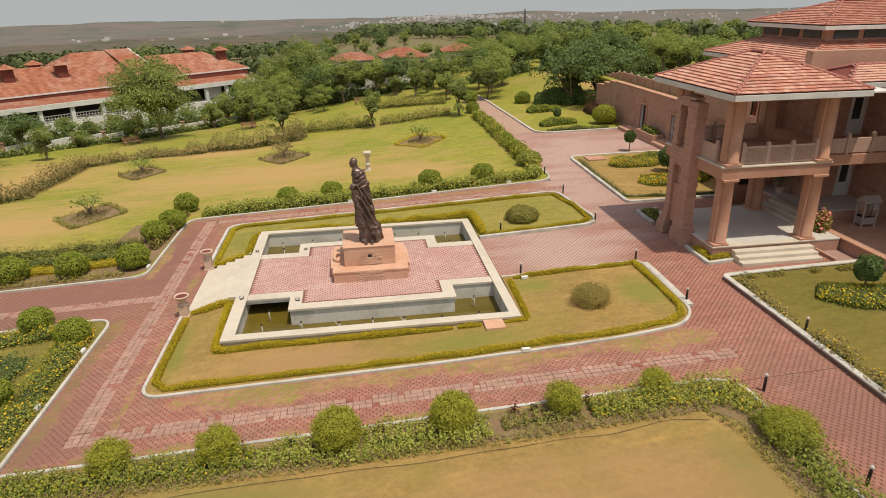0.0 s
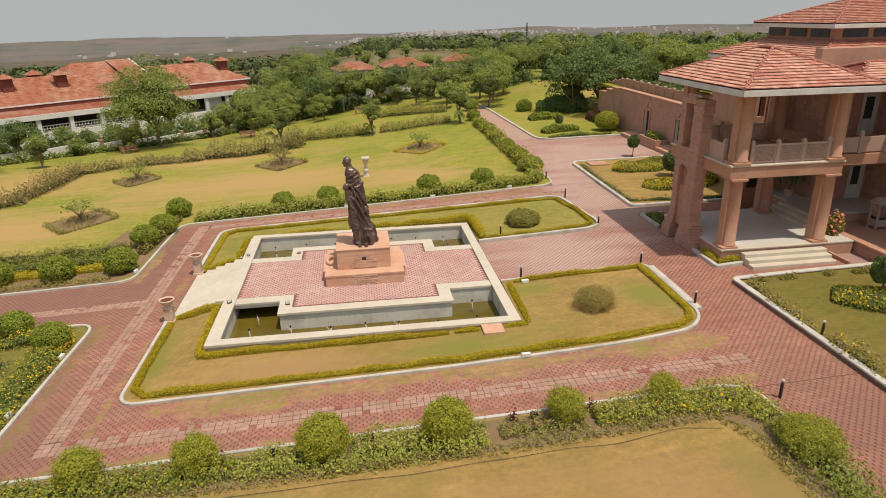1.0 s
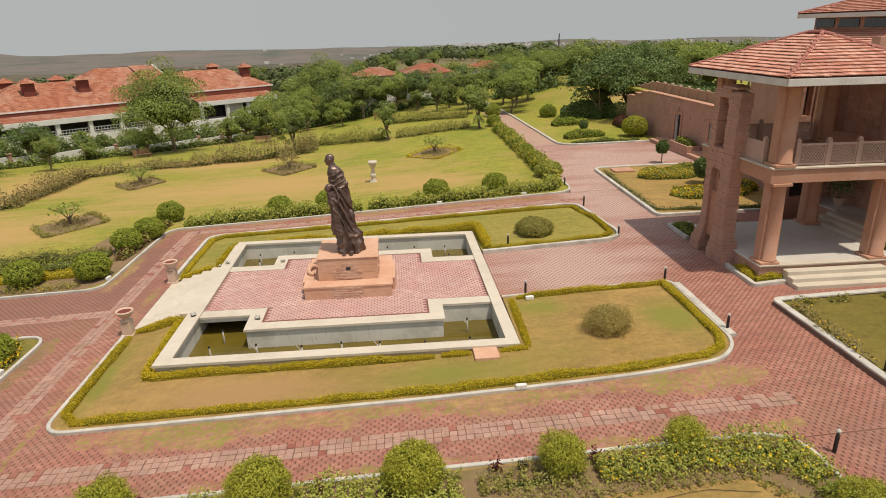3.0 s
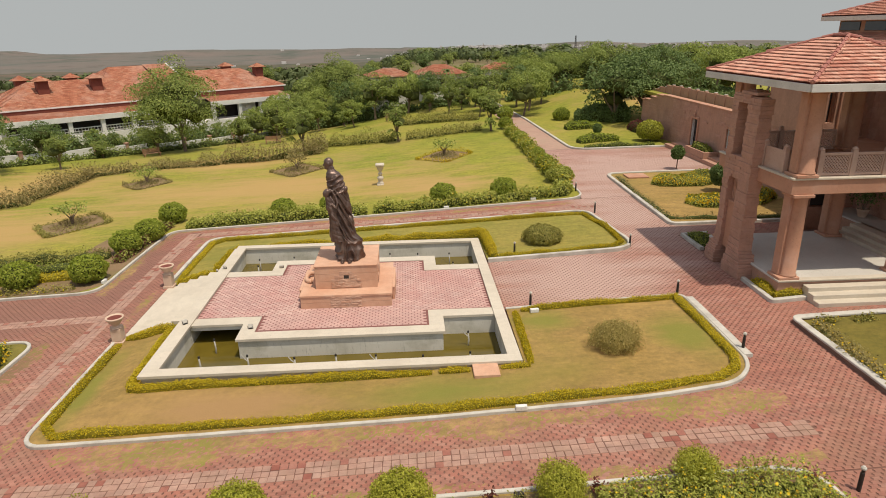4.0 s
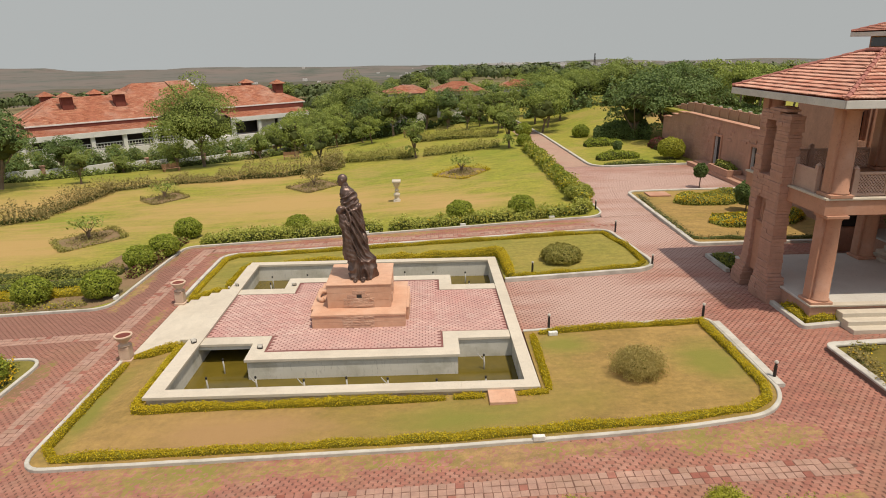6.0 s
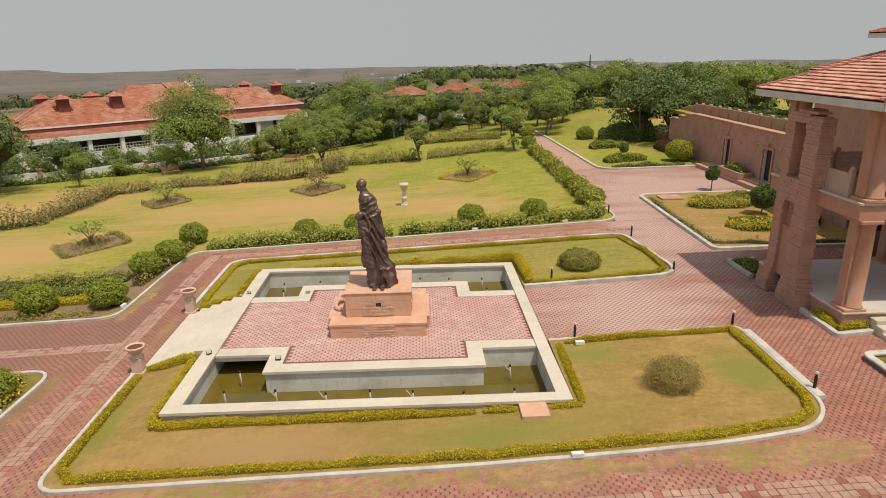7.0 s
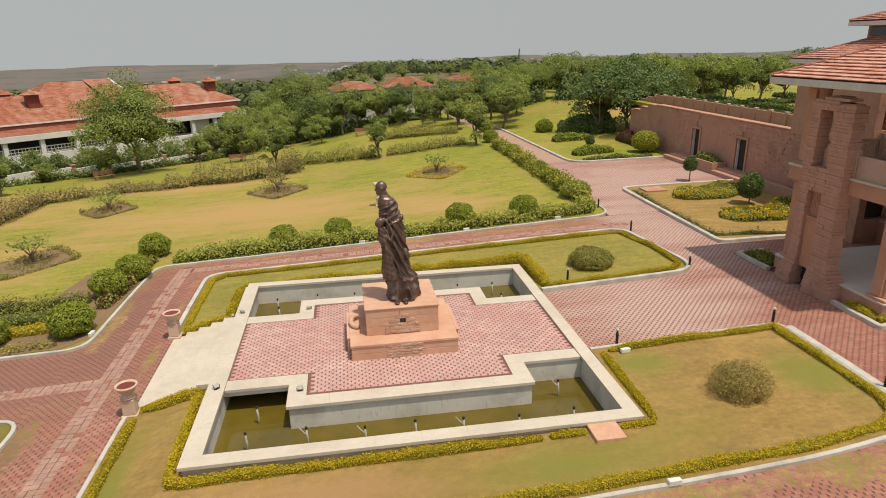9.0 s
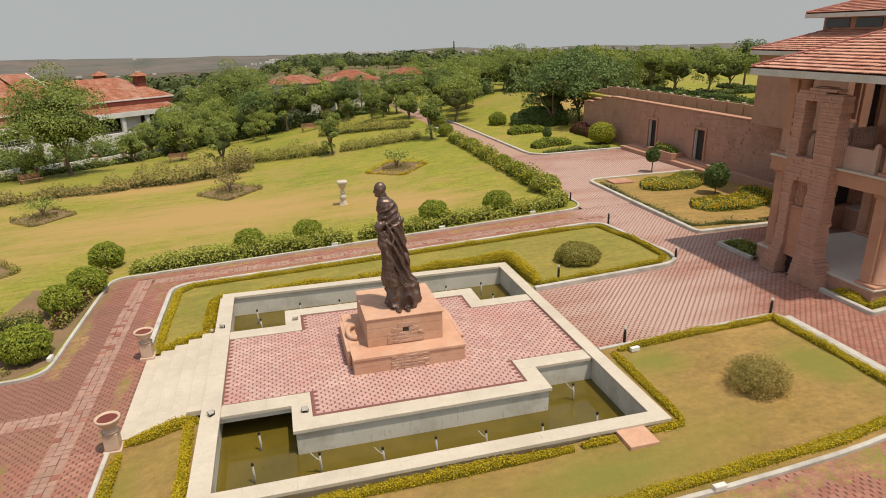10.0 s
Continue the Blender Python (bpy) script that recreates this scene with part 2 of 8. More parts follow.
M_glass.use_nodes = True
_b = M_glass.node_tree.nodes["Principled BSDF"]
_b.inputs["Base Color"].default_value = (0.86, 0.90, 0.89, 1)
_b.inputs["Roughness"].default_value = 0.03
_b.inputs["Transmission Weight"].default_value = 1.0
M_terra = mat("terracotta", (0.60, 0.45, 0.345), (0.52, 0.36, 0.26), 3.0, 22, 0.8, 0.3, 0.006)


def leaf_mat(name, c1, c2, c3, through_amt=0.25):
    return mat(name, c1, c2, 1.3, 3.0, 0.58, 0, 0, island=c3, per_object=None, spec=0.28, glow_through=through_amt)


L_hedge = leaf_mat("golden_hedge_leaf", (0.50, 0.385, 0.012), (0.36, 0.31, 0.012), (0.62, 0.46, 0.02), 0.3)
L_border = leaf_mat("border_leaf", (0.25, 0.235, 0.05), (0.185, 0.185, 0.036), (0.38, 0.34, 0.09), 0.3)
L_rosette = leaf_mat("rosette_leaf", (0.28, 0.31, 0.045), (0.20, 0.245, 0.03), (0.50, 0.49, 0.11), 0.3)
L_lime = leaf_mat("lime_leaf", (0.33, 0.34, 0.03), (0.26, 0.28, 0.024), (0.46, 0.44, 0.06), 0.3)
L_twig = leaf_mat("dry_bush_leaf", (0.40, 0.33, 0.10), (0.33, 0.29, 0.08), (0.54, 0.43, 0.16), 0.5)
L_olive = leaf_mat("olive_bush_leaf", (0.30, 0.285, 0.06), (0.24, 0.24, 0.048), (0.44, 0.38, 0.11), 0.38)
L_shrub = leaf_mat("shrub_leaf", (0.195, 0.23, 0.034), (0.145, 0.185, 0.026), (0.36, 0.37, 0.07), 0.3)
L_ball = leaf_mat("clipped_leaf", (0.25, 0.31, 0.032), (0.195, 0.26, 0.026), (0.40, 0.43, 0.06), 0.36)
L_tree = leaf_mat("tree_leaf", (0.125, 0.185, 0.036), (0.165, 0.215, 0.042), (0.33, 0.37, 0.09), 0.28)
L_dark = leaf_mat("dark_tree_leaf", (0.075, 0.13, 0.034), (0.10, 0.15, 0.038), (0.19, 0.25, 0.075), 0.24)
L_light = leaf_mat("light_tree_leaf", (0.19, 0.25, 0.045), (0.155, 0.21, 0.038), (0.37, 0.41, 0.09), 0.3)
L_thin = leaf_mat("dry_shrub_leaf", (0.25, 0.205, 0.07), (0.20, 0.18, 0.055), (0.35, 0.275, 0.11), 0.3)
L_maroon = leaf_mat("maroon_leaf", (0.11, 0.03, 0.025), (0.08, 0.035, 0.02), (0.17, 0.045, 0.035))
L_yellow = leaf_mat("marigold_flower", (0.62, 0.40, 0.01), (0.56, 0.30, 0.008), (0.70, 0.50, 0.02), 0.15)
L_pinkfl = leaf_mat("pink_flower", (0.60, 0.12, 0.10), (0.62, 0.20, 0.16), (0.70, 0.30, 0.22), 0.15)
# cores darker than their leaves: shade between the leaves, put into colour
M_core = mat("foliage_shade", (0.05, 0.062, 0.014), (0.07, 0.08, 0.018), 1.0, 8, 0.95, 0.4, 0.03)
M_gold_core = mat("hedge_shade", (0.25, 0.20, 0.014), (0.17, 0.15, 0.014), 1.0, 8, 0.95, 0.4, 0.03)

M_water = bpy.data.materials.new("green_water")
M_water.use_nodes = True
_nt = M_water.node_tree
_b = _nt.nodes["Principled BSDF"]
_co = _nt.nodes.new("ShaderNodeNewGeometry").outputs["Position"]
_nt.links.new(mix_node(_nt, "MIX", ramp_node(_nt, noise_node(_nt, _co, 0.7, 4), 0.35, 0.65), (0.135, 0.098, 0.014), (0.10, 0.075, 0.011)), _b.inputs["Base Color"])
_b.inputs["Roughness"].default_value = 0.06
_b.inputs["Specular IOR Level"].default_value = 0.5
_bp = _nt.nodes.new("ShaderNodeBump")
_bp.inputs["Strength"].default_value = 0.12
_bp.inputs["Distance"].default_value = 0.01
_nt.links.new(noise_node(_nt, _co, 5.0, 3), _bp.inputs["Height"])
_nt.links.new(_bp.outputs["Normal"], _b.inputs["Normal"])


# ---- helpers ----
def part(name, bm, material, parent=None, label="", smooth=False):
    me = bpy.data.meshes.new(name)
    bmesh.ops.recalc_face_normals(bm, faces=bm.faces)
    bm.to_mesh(me)
    bm.free()
    return obj(name, me, material, parent, label, smooth)


def obj(name, me, material, parent=None, label="", smooth=False):
    if not me.materials:
        me.materials.append(material)
    if smooth:
        me.polygons.foreach_set("use_smooth", [True] * len(me.polygons))
    ob = new(name, me)
    if parent:
        ob.parent = parent
    if label:
        ob["label"] = label
    return ob


def thing(name, label, category, group="", kind="", at=None):
    e = new(name)
    e.empty_display_size = 0.2
    if at:
        e.location = at
    return tagged(e, label, category, group, kind)


def box(bm, x0, x1, y0, y1, z0, z1, c=0.0, m=None):
    """A box whose edges are chamfered by c."""
    cx, cy, cz = (x0 + x1) / 2, (y0 + y1) / 2, (z0 + z1) / 2
    h = ((x1 - x0) / 2, (y1 - y0) / 2, (z1 - z0) / 2)
    c = min(c, *(v * 0.9 for v in h))

    def put(v):
        v = Vector((cx + v[0], cy + v[1], cz + v[2]))
        return bm.verts.new(m @ v if m else v)
    signs = [(a, b, d) for a in (-1, 1) for b in (-1, 1) for d in (-1, 1)]
    if c <= 0:
        vs = {s: put([s[i] * h[i] for i in range(3)]) for s in signs}
        for ax in range(3):
            for sg in (-1, 1):
                o = [i for i in range(3) if i != ax]
                q = []
                for a, b in ((-1, -1), (1, -1), (1, 1), (-1, 1)):
                    s = [0, 0, 0]
                    s[ax], s[o[0]], s[o[1]] = sg, a, b
                    q.append(vs[tuple(s)])
                bm.faces.new(q)
        return
    vs = {}
    for s in signs:
        for ax in range(3):
            vs[s, ax] = put([s[i] * (h[i] - (0 if i == ax else c)) for i in range(3)])
        bm.faces.new([vs[s, 0], vs[s, 1], vs[s, 2]])
    for ax in range(3):
        o = [i for i in range(3) if i != ax]
        for sg in (-1, 1):
            q = []
            for a, b in ((-1, -1), (1, -1), (1, 1), (-1, 1)):
                s = [0, 0, 0]
                s[ax], s[o[0]], s[o[1]] = sg, a, b
                q.append(vs[tuple(s), ax])
            bm.faces.new(q)
        for a in (-1, 1):
            for b in (-1, 1):
                s1, s2 = [0, 0, 0], [0, 0, 0]
                s1[o[0]] = s2[o[0]] = a
                s1[o[1]] = s2[o[1]] = b
                s1[ax], s2[ax] = -1, 1
                bm.faces.new([vs[tuple(s1), o[0]], vs[tuple(s2), o[0]], vs[tuple(s2), o[1]], vs[tuple(s1), o[1]]])


def lathe(bm, profile, n=16, cx=0, cy=0, cz=0):
    rings = []
    for r, z in profile:
        rings.append([bm.verts.new((cx + r * math.cos(2 * math.pi * k / n), cy + r * math.sin(2 * math.pi * k / n), cz + z)) for k in range(n)])
    for a, b in zip(rings, rings[1:]):
        for k in range(n):
            bm.faces.new((a[k], a[(k + 1) % n], b[(k + 1) % n], b[k]))
    bm.faces.new(rings[0])
    bm.faces.new(rings[-1])


def tube(bm, pts, radii, n=7):
    rings = []
    for i, p in enumerate(pts):
        p = Vector(p)
        d = (Vector(pts[min(i + 1, len(pts) - 1)]) - Vector(pts[max(i - 1, 0)])).normalized()
        s = d.orthogonal().normalized()
        t = d.cross(s)
        rings.append([bm.verts.new(p + radii[i] * (math.cos(2 * math.pi * k / n) * s + math.sin(2 * math.pi * k / n) * t)) for k in range(n)])
    for a, b in zip(rings, rings[1:]):
        best = min(range(n), key=lambda o: (a[0].co - b[o].co).length)
        for k in range(n):
            bm.faces.new((a[k], a[(k + 1) % n], b[(k + 1 + best) % n], b[(k + best) % n]))
    bm.faces.new(rings[0])
    bm.faces.new(rings[-1])


def ss(a, b, x):
    t = min(max((x - a) / (b - a), 0.0), 1.0)
    return t * t * (3 - 2 * t)


def gz(x, y):
    """Height of the garden's sloping ground."""
    x1 = min(max(x, -60.0), 80.0)
    xs = max(17 - math.log(1 + math.exp((17 - x1) * 0.6)) / 0.6, -30)
    return -0.03 + 0.042 * xs - 0.75 * ss(14, 36, y) * ss(14, -6, x) - 3.5 * ss(40, 92, y) * ss(10, -22, x)


def clip_cell(poly, x0, x1, y0, y1):
    for ax, lim, sg in ((0, x0, 1), (0, x1, -1), (1, y0, 1), (1, y1, -1)):
        out = []
        for i, p in enumerate(poly):
            q = poly[(i + 1) % len(poly)]
            dp, dq = (p[ax] - lim) * sg, (q[ax] - lim) * sg
            if dp >= 0:
                out.append(p)
            if (dp >= 0) != (dq >= 0):
                t = dp / (dp - dq)
                out.append((p[0] + t * (q[0] - p[0]), p[1] + t * (q[1] - p[1])))
        poly = out
        if len(poly) < 3:
            return []
    return poly


def sheet(name, poly, h, step, material, parent=None, zf=gz, rough=0.0):
    """A surface over a plan polygon that follows the ground at height h."""
    verts, index, faces = [], {}, []
    xs, ys = [p[0] for p in poly], [p[1] for p in poly]
    nx, ny = math.ceil((max(xs) - min(xs)) / step), math.ceil((max(ys) - min(ys)) / step)
    for i in range(nx):
        for j in range(ny):
            x0, y0 = min(xs) + i * step, min(ys) + j * step
            c = clip_cell(poly, x0, x0 + step, y0, y0 + step)
            f = []
            for p in c:
                k = (round(p[0], 3), round(p[1], 3))
                if k not in index:
                    index[k] = len(verts)
                    verts.append((p[0], p[1], zf(p[0], p[1]) + h + rough * noise.noise((p[0] * 0.9, p[1] * 0.9, 3))))
                if not f or f[-1] != index[k]:
                    f.append(index[k])
            if len(f) > 1 and f[0] == f[-1]:
                f.pop()
            if len(set(f)) >= 3:
                faces.append(f)
    me = bpy.data.meshes.new(name)
    me.from_pydata(verts, [], faces)
    return obj(name, me, material, parent, "", True)


def rounded(poly, radii, n=6):
    """Plan polygon with rounded corners."""
    out = []
    for i, p in enumerate(poly):
        r = radii[i] if isinstance(radii, (list, tuple)) else radii
        if r <= 0:
            out.append(p)
            continue
        p, a, b = Vector(p), Vector(poly[i - 1]), Vector(poly[(i + 1) % len(poly)])
        s, e = p + (a - p).normalized() * r, p + (b - p).normalized() * r
        for k in range(n + 1):
            t = k / n
            v = s * (1 - t) ** 2 + p * 2 * t * (1 - t) + e * t * t
            out.append((v.x, v.y))
    return out


def resample(pts, step):
    out = []
    for a, b in zip(pts, pts[1:]):
        n = max(1, round((Vector(b) - Vector(a)).length / step))
        out += [tuple(Vector(a).lerp(Vector(b), k / n)) for k in range(n)]
    return out + [tuple(pts[-1])]


def sides(pts, closed=False):
    """The plan normals, to the left of the way, at the points of a line."""
    out = []
    for i in range(len(pts)):
        if closed:
            a, b = Vector(pts[i - 1]), Vector(pts[(i + 1) % len(pts)])
        else:
            a, b = Vector(pts[max(i - 1, 0)]), Vector(pts[min(i + 1, len(pts) - 1)])
        d = (b - a).normalized()
        out.append(Vector((-d.y, d.x)))
    return out


def kerb(name, pts, width=0.16, h=0.14, depth=0.25, closed=False, parent=None, material=None, label="pale weathered concrete kerb along the garden edge"):
    pts = resample(list(pts) + ([pts[0]] if closed else []), 0.9)
    if closed:
        pts.pop()
    nr = sides(pts, closed)
    bm = bmesh.new()
    rings = []
    c = 0.02
    for i, (p, s) in enumerate(zip(pts, nr)):
        z = gz(*p)
        jig = 0.012 * noise.noise((p[0] * 2.1, p[1] * 2.1, 7))
        w = width / 2
        prof = ((-w, -depth), (-w, h - c), (-w + c, h), (w - c, h), (w, h - c), (w, -depth))
        rings.append([bm.verts.new((p[0] + s.x * (o + jig), p[1] + s.y * (o + jig), z + zz + jig * 0.6)) for o, zz in prof])
    m = len(rings)
    for i in range(m if closed else m - 1):
        a, b = rings[i], rings[(i + 1) % m]
        for k in range(5):
            bm.faces.new((a[k], a[k + 1], b[k + 1], b[k]))
    if not closed:
        bm.faces.new(rings[0])
        bm.faces.new(rings[-1])
    ob = part(name, bm, material or M_kerb, parent)
    if not parent:
        tagged(ob, label, "kerb", kind="structure")
    return ob


RNG = np.random.default_rng(5)


def leaves_mesh(name, pts, nrm, size, material, tilt=0.7, aspect=0.55, vary=0.35):
    """One mesh of many small leaves at pts, facing about along nrm."""
    n = len(pts)
    nrm = nrm + RNG.normal(0, tilt, (n, 3))
    nrm /= np.linalg.norm(nrm, axis=1)[:, None] + 1e-9
    t = RNG.normal(0, 1, (n, 3))
    a = np.cross(nrm, t)
    a /= np.linalg.norm(a, axis=1)[:, None] + 1e-9
    b = np.cross(nrm, a)
    s = size * (1 + RNG.uniform(-vary, vary, (n, 1)))
    q = np.stack([pts - a * s, pts - b * s * aspect + nrm * s * 0.15, pts + a * s, pts + b * s * aspect + nrm * s * 0.15], 1).reshape(-1, 3)
    me = bpy.data.meshes.new(name)
    me.from_pydata(q.tolist(), [], np.arange(4 * n).reshape(n, 4).tolist())
    me.materials.append(material)
    return me


# ---- ground, paving, lawns, kerbs ----
def land(x, y):
    r = math.hypot(x, y - 30)
    h = gz(x, y) - 0.13 - 100 * ss(140, 1300, r)
    if abs(x) < 7.0 and -0.7 < y < 13.6:
        return -1.3
    if r > 200:
        k = ss(200, 1200, r)
        h += k * (9 * noise.noise((x / 420, y / 420, 1)) + 5 * noise.noise((x / 150, y / 150, 2)))
        h += 26 * ss(0.1, 0.5, noise.noise((x / 900, y / 900, 8))) * ss(1500, 3000, r)
    return h


def build_ground():
    ax = [math.sinh(t) * 9.0 for t in np.linspace(-6.95, 6.95, 180)]
    verts = [(x, y + 30, land(x, y + 30)) for y in ax for x in ax]
    n = len(ax)
    faces = [(j * n + i, j * n + i + 1, (j + 1) * n + i + 1, (j + 1) * n + i) for j in range(n - 1) for i in range(n - 1)]
    me = bpy.data.meshes.new("ground")
    me.from_pydata(verts, [], faces)
    me.materials.append(M_ground)
    me.materials.append(M_far)
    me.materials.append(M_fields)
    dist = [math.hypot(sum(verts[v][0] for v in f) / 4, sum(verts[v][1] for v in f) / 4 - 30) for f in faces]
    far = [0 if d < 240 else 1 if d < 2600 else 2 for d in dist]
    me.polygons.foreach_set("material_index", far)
    ob = obj("ground", me, M_ground, None, "", True)
    tagged(ob, "dry earth and scrub land falling away to a hazy plain", "ground", kind="structure")


M_far = mat("scrub_plain", (0.135, 0.092, 0.068), (0.085, 0.088, 0.052), 0.0065, 0.05, 1.0, 0.0, 0.0, stain=(0.036, 0.052, 0.026), stain_size=0.016, stain_amt=0.95)
# farthest land, greyed and paled: distance haze put into the base colour
M_fields = mat("hazy_fields", (0.165, 0.13, 0.11), (0.115, 0.115, 0.098), 0.0022, 0.012, 1.0, 0.0, 0.0, stain=(0.068, 0.08, 0.06), stain_size=0.005, stain_amt=0.9)
build_ground()

paving = thing("pavement", "red interlocking paved garden paths with worn dusty joints", "pavement", kind="structure")
for rect in ((-12.6, 16.9, -6.4, 0.1), (-12.6, -6.2, 0.1, 12.8), (6.2, 16.9, 0.1, 12.8), (-12.6, 16.9, 12.8, 19.7), (12.2, 16.9, -34, -6.4), (-60, -12.6, 3.4, 9.7), (16.9, 28, 0.9, 13.3), (13.7, 28, 19.7, 36.3), (16.9, 28, 13.3, 19.7)):
    sheet("paving_bed", [(rect[0], rect[2]), (rect[1], rect[2]), (rect[1], rect[3]), (rect[0], rect[3])], -0.012, 1.5, M_bed_court if rect[2] > 19 or rect[0] > 16.5 else M_bed, paving)
sheet("far_road", [(13.7, 36.3), (17.3, 36.3), (16.9, 56), (15.6, 78), (12.6, 78), (13.9, 56)], -0.004, 2.0, M_plain_paving, paving)

ISLAND_F = rounded([(-8.85, 4.4), (-8.85, -2.5), (3.5, -2.72), (9.8, -2.56), (12.5, -2.2), (13.42, -1.2), (13.55, 4.3), (6.35, 4.2)], [0, 0.8, 2.0, 1.2, 0.65, 0.65, 0.5, 0])
ISLAND_B = rounded([(-8.75, 9.6), (-8.75, 16.3), (13.1, 16.6), (13.8, 9.85), (6.35, 9.65)], [0, 0.9, 1.0, 1.5, 0])
NORTH = rounded([(-60, 9.35), (-12.05, 9.35), (-11.85, 18.9), (13.9, 19.6), (14.1, 40), (14.0, 56)], [0, 0.9, 0.8, 1.5, 0, 0])
SOUTHWEST = rounded([(-60, 3.2), (-12.05, 4.6), (-12.2, -5.6)], [0, 1.0, 0])
SOUTH = rounded([(-12.35, -5.9), (-10, -5.95), (12.35, -6.0), (12.75, -34)], [0, 0, 1.2, 0])
EAST = rounded([(40, 2.3), (16.45, 1.45), (16.15, -34)], [0, 0.25, 0])
NORTHEAST = rounded([(27.5, 25.8), (17.15, 25.6), (16.85, 13.2), (27.5, 13.1)], [0, 0.8, 0.5, 0])
FAR_EAST = rounded([(26, 35.9), (17.3, 35.4), (16.9, 56), (15.6, 78)], [0, 2.0, 0, 0])
for line, wd, hh in ((ISLAND_F, 0.13, 0.11), (ISLAND_B, 0.18, 0.2), (NORTH, 0.13, 0.12), (SOUTHWEST, 0.13, 0.12), (SOUTH, 0.13, 0.12), (NORTHEAST, 0.24, 0.16), (FAR_EAST, 0.24, 0.15)):
    kerb("kerb", line, wd, hh)
# brown lower kerb, its path side darkened in colour as if shaded
kerb("shaded_kerb_side", EAST, 0.23, 0.15, material=M_kerb_side, label="dark brown stone side of the lawn kerb, shade in its colour")
kerb("kerb", EAST, 0.27, 0.22, -0.148)
kerb("kerb", [(13.66, 3.9), (13.62, 1.5), (13.58, -0.75)], 0.3, 0.125)
kerb("kerb", [(17.95, 11.45), (16.65, 11.4), (16.65, 9.2)], 0.2, 0.16)
kerb("kerb", rounded([(16.65, 5.4), (16.6, 3.1), (18.6, 3.3)], [0, 0.1, 0]), 0.2, 0.16)


def isle(x, y):
    """The island lawn: banked up towards the basin on its low side."""
    d = max(abs(x) - 6.25, -y, 0.0)
    return gz(x, y) + 0.24 * ss(2.0, 0.25, d) * ss(3, -6, x) * (1 if y < 5 else 0)


def lawn(name, poly, h, step, material, label, zf=gz):
    ob = sheet(name, poly, h, step, material, None, zf, 0.02)
    return tagged(ob, label, "lawn", kind="stuff")


lawn("lawn", ISLAND_F + [(6.3, -0.02), (-6.3, -0.02), (-6.3, 4.4)], 0.06, 0.35, M_dry, "dry mown lawn round the fountain", isle)
lawn("lawn", ISLAND_B + [(6.3, 12.88), (-6.3, 12.88), (-6.3, 9.6)], 0.06, 0.5, M_back, "yellowing mown lawn behind the fountain")
lawn("lawn", NORTH + [(13.0, 92), (-75, 92), (-75, 9.35)], 0.05, 1.5, M_green, "wide green lawn with bleached patches")
lawn("lawn", SOUTHWEST + [(-12.2, -34), (-60, -34)], 0.05, 1.5, M_olive, "olive lawn under flower beds")
lawn("lawn", SOUTH + [(-12.35, -34)], 0.05, 1.0, M_dry, "dry mown lawn behind a shrub border")
lawn("lawn", EAST + [(60, -34), (60, 3.0)], 0.10, 1.0, M_east, "olive green lawn beside the red path")
lawn("lawn", NORTHEAST, 0.08, 1.0, M_dry, "dry lawn with flower beds beside the court")


def mound(x, y):
    return gz(x, y) + 2.2 * ss(44, 70, y) * ss(17, 30, x)


lawn_far = sheet("lawn", FAR_EAST + [(15.6, 120), (80, 120), (80, 35.9)], 0.06, 2.0, M_green, None, mound, 0.04)
tagged(lawn_far, "rising green lawn with bleached tracks", "lawn", kind="stuff")

# ---- fountain ----
RIM = 0.40
LEDGE = 0.34
YC = 6.47
fountain = thing("fountain", "square stone fountain basin with pale coping and green water", "fountain")


def solid(name, boxes, material, parent, c=0.012, label=""):
    bm = bmesh.new()
    for b in boxes:
        box(bm, *b, c=c)
    return part(name, bm, material, parent, label)


solid("basin_floor", [(-6.2, 6.2, 0.05, 12.8, -0.85, -0.72)], M_pool, fountain)
for nm, b in (("basin_wall", (-6.2, 6.2, 0.08, 0.36, -0.8, 0.30)), ("basin_wall", (-6.2, 6.2, 12.5, 12.8, -0.8, 0.30)),
              ("basin_wall", (-6.17, -5.86, 0.36, 12.5, -0.8, 0.30)), ("basin_wall", (5.86, 6.17, 0.36, 12.5, -0.8, 0.30))):
    solid(nm, [b], M_pool, fountain)


for b in ((-6.24, 6.24, 0.02, 0.08, -0.7, 0.30), (-6.24, -6.17, 0.08, 12.8, -0.7, 0.30)):
    solid("outer_facing", [b], M_marble, fountain)


def coping(x0, x1, y0, y1, top, thick=0.1, n=None):
    """A line of coping slabs, each a part."""
    along = (x1 - x0) >= (y1 - y0)
    length = (x1 - x0) if along else (y1 - y0)
    n = n or max(1, round(length / 1.25))
    for k in range(n):
        a, b = k / n * length + 0.0006, (k + 1) / n * length - 0.0006
        if along:
            solid("coping_slab", [(x0 + a, x0 + b, y0, y1, top - thick, top)], M_marble, fountain, 0.003)
        else:
            solid("coping_slab", [(x0, x1, y0 + a, y0 + b, top - thick, top)], M_marble, fountain, 0.003)


coping(-6.32, 6.25, -0.05, 0.42, RIM)
coping(-6.25, 6.25, 12.44, 12.88, RIM)
coping(-6.32, -5.78, 0.42, 12.44, RIM)
coping(5.80, 6.25, 0.42, 12.44, RIM)

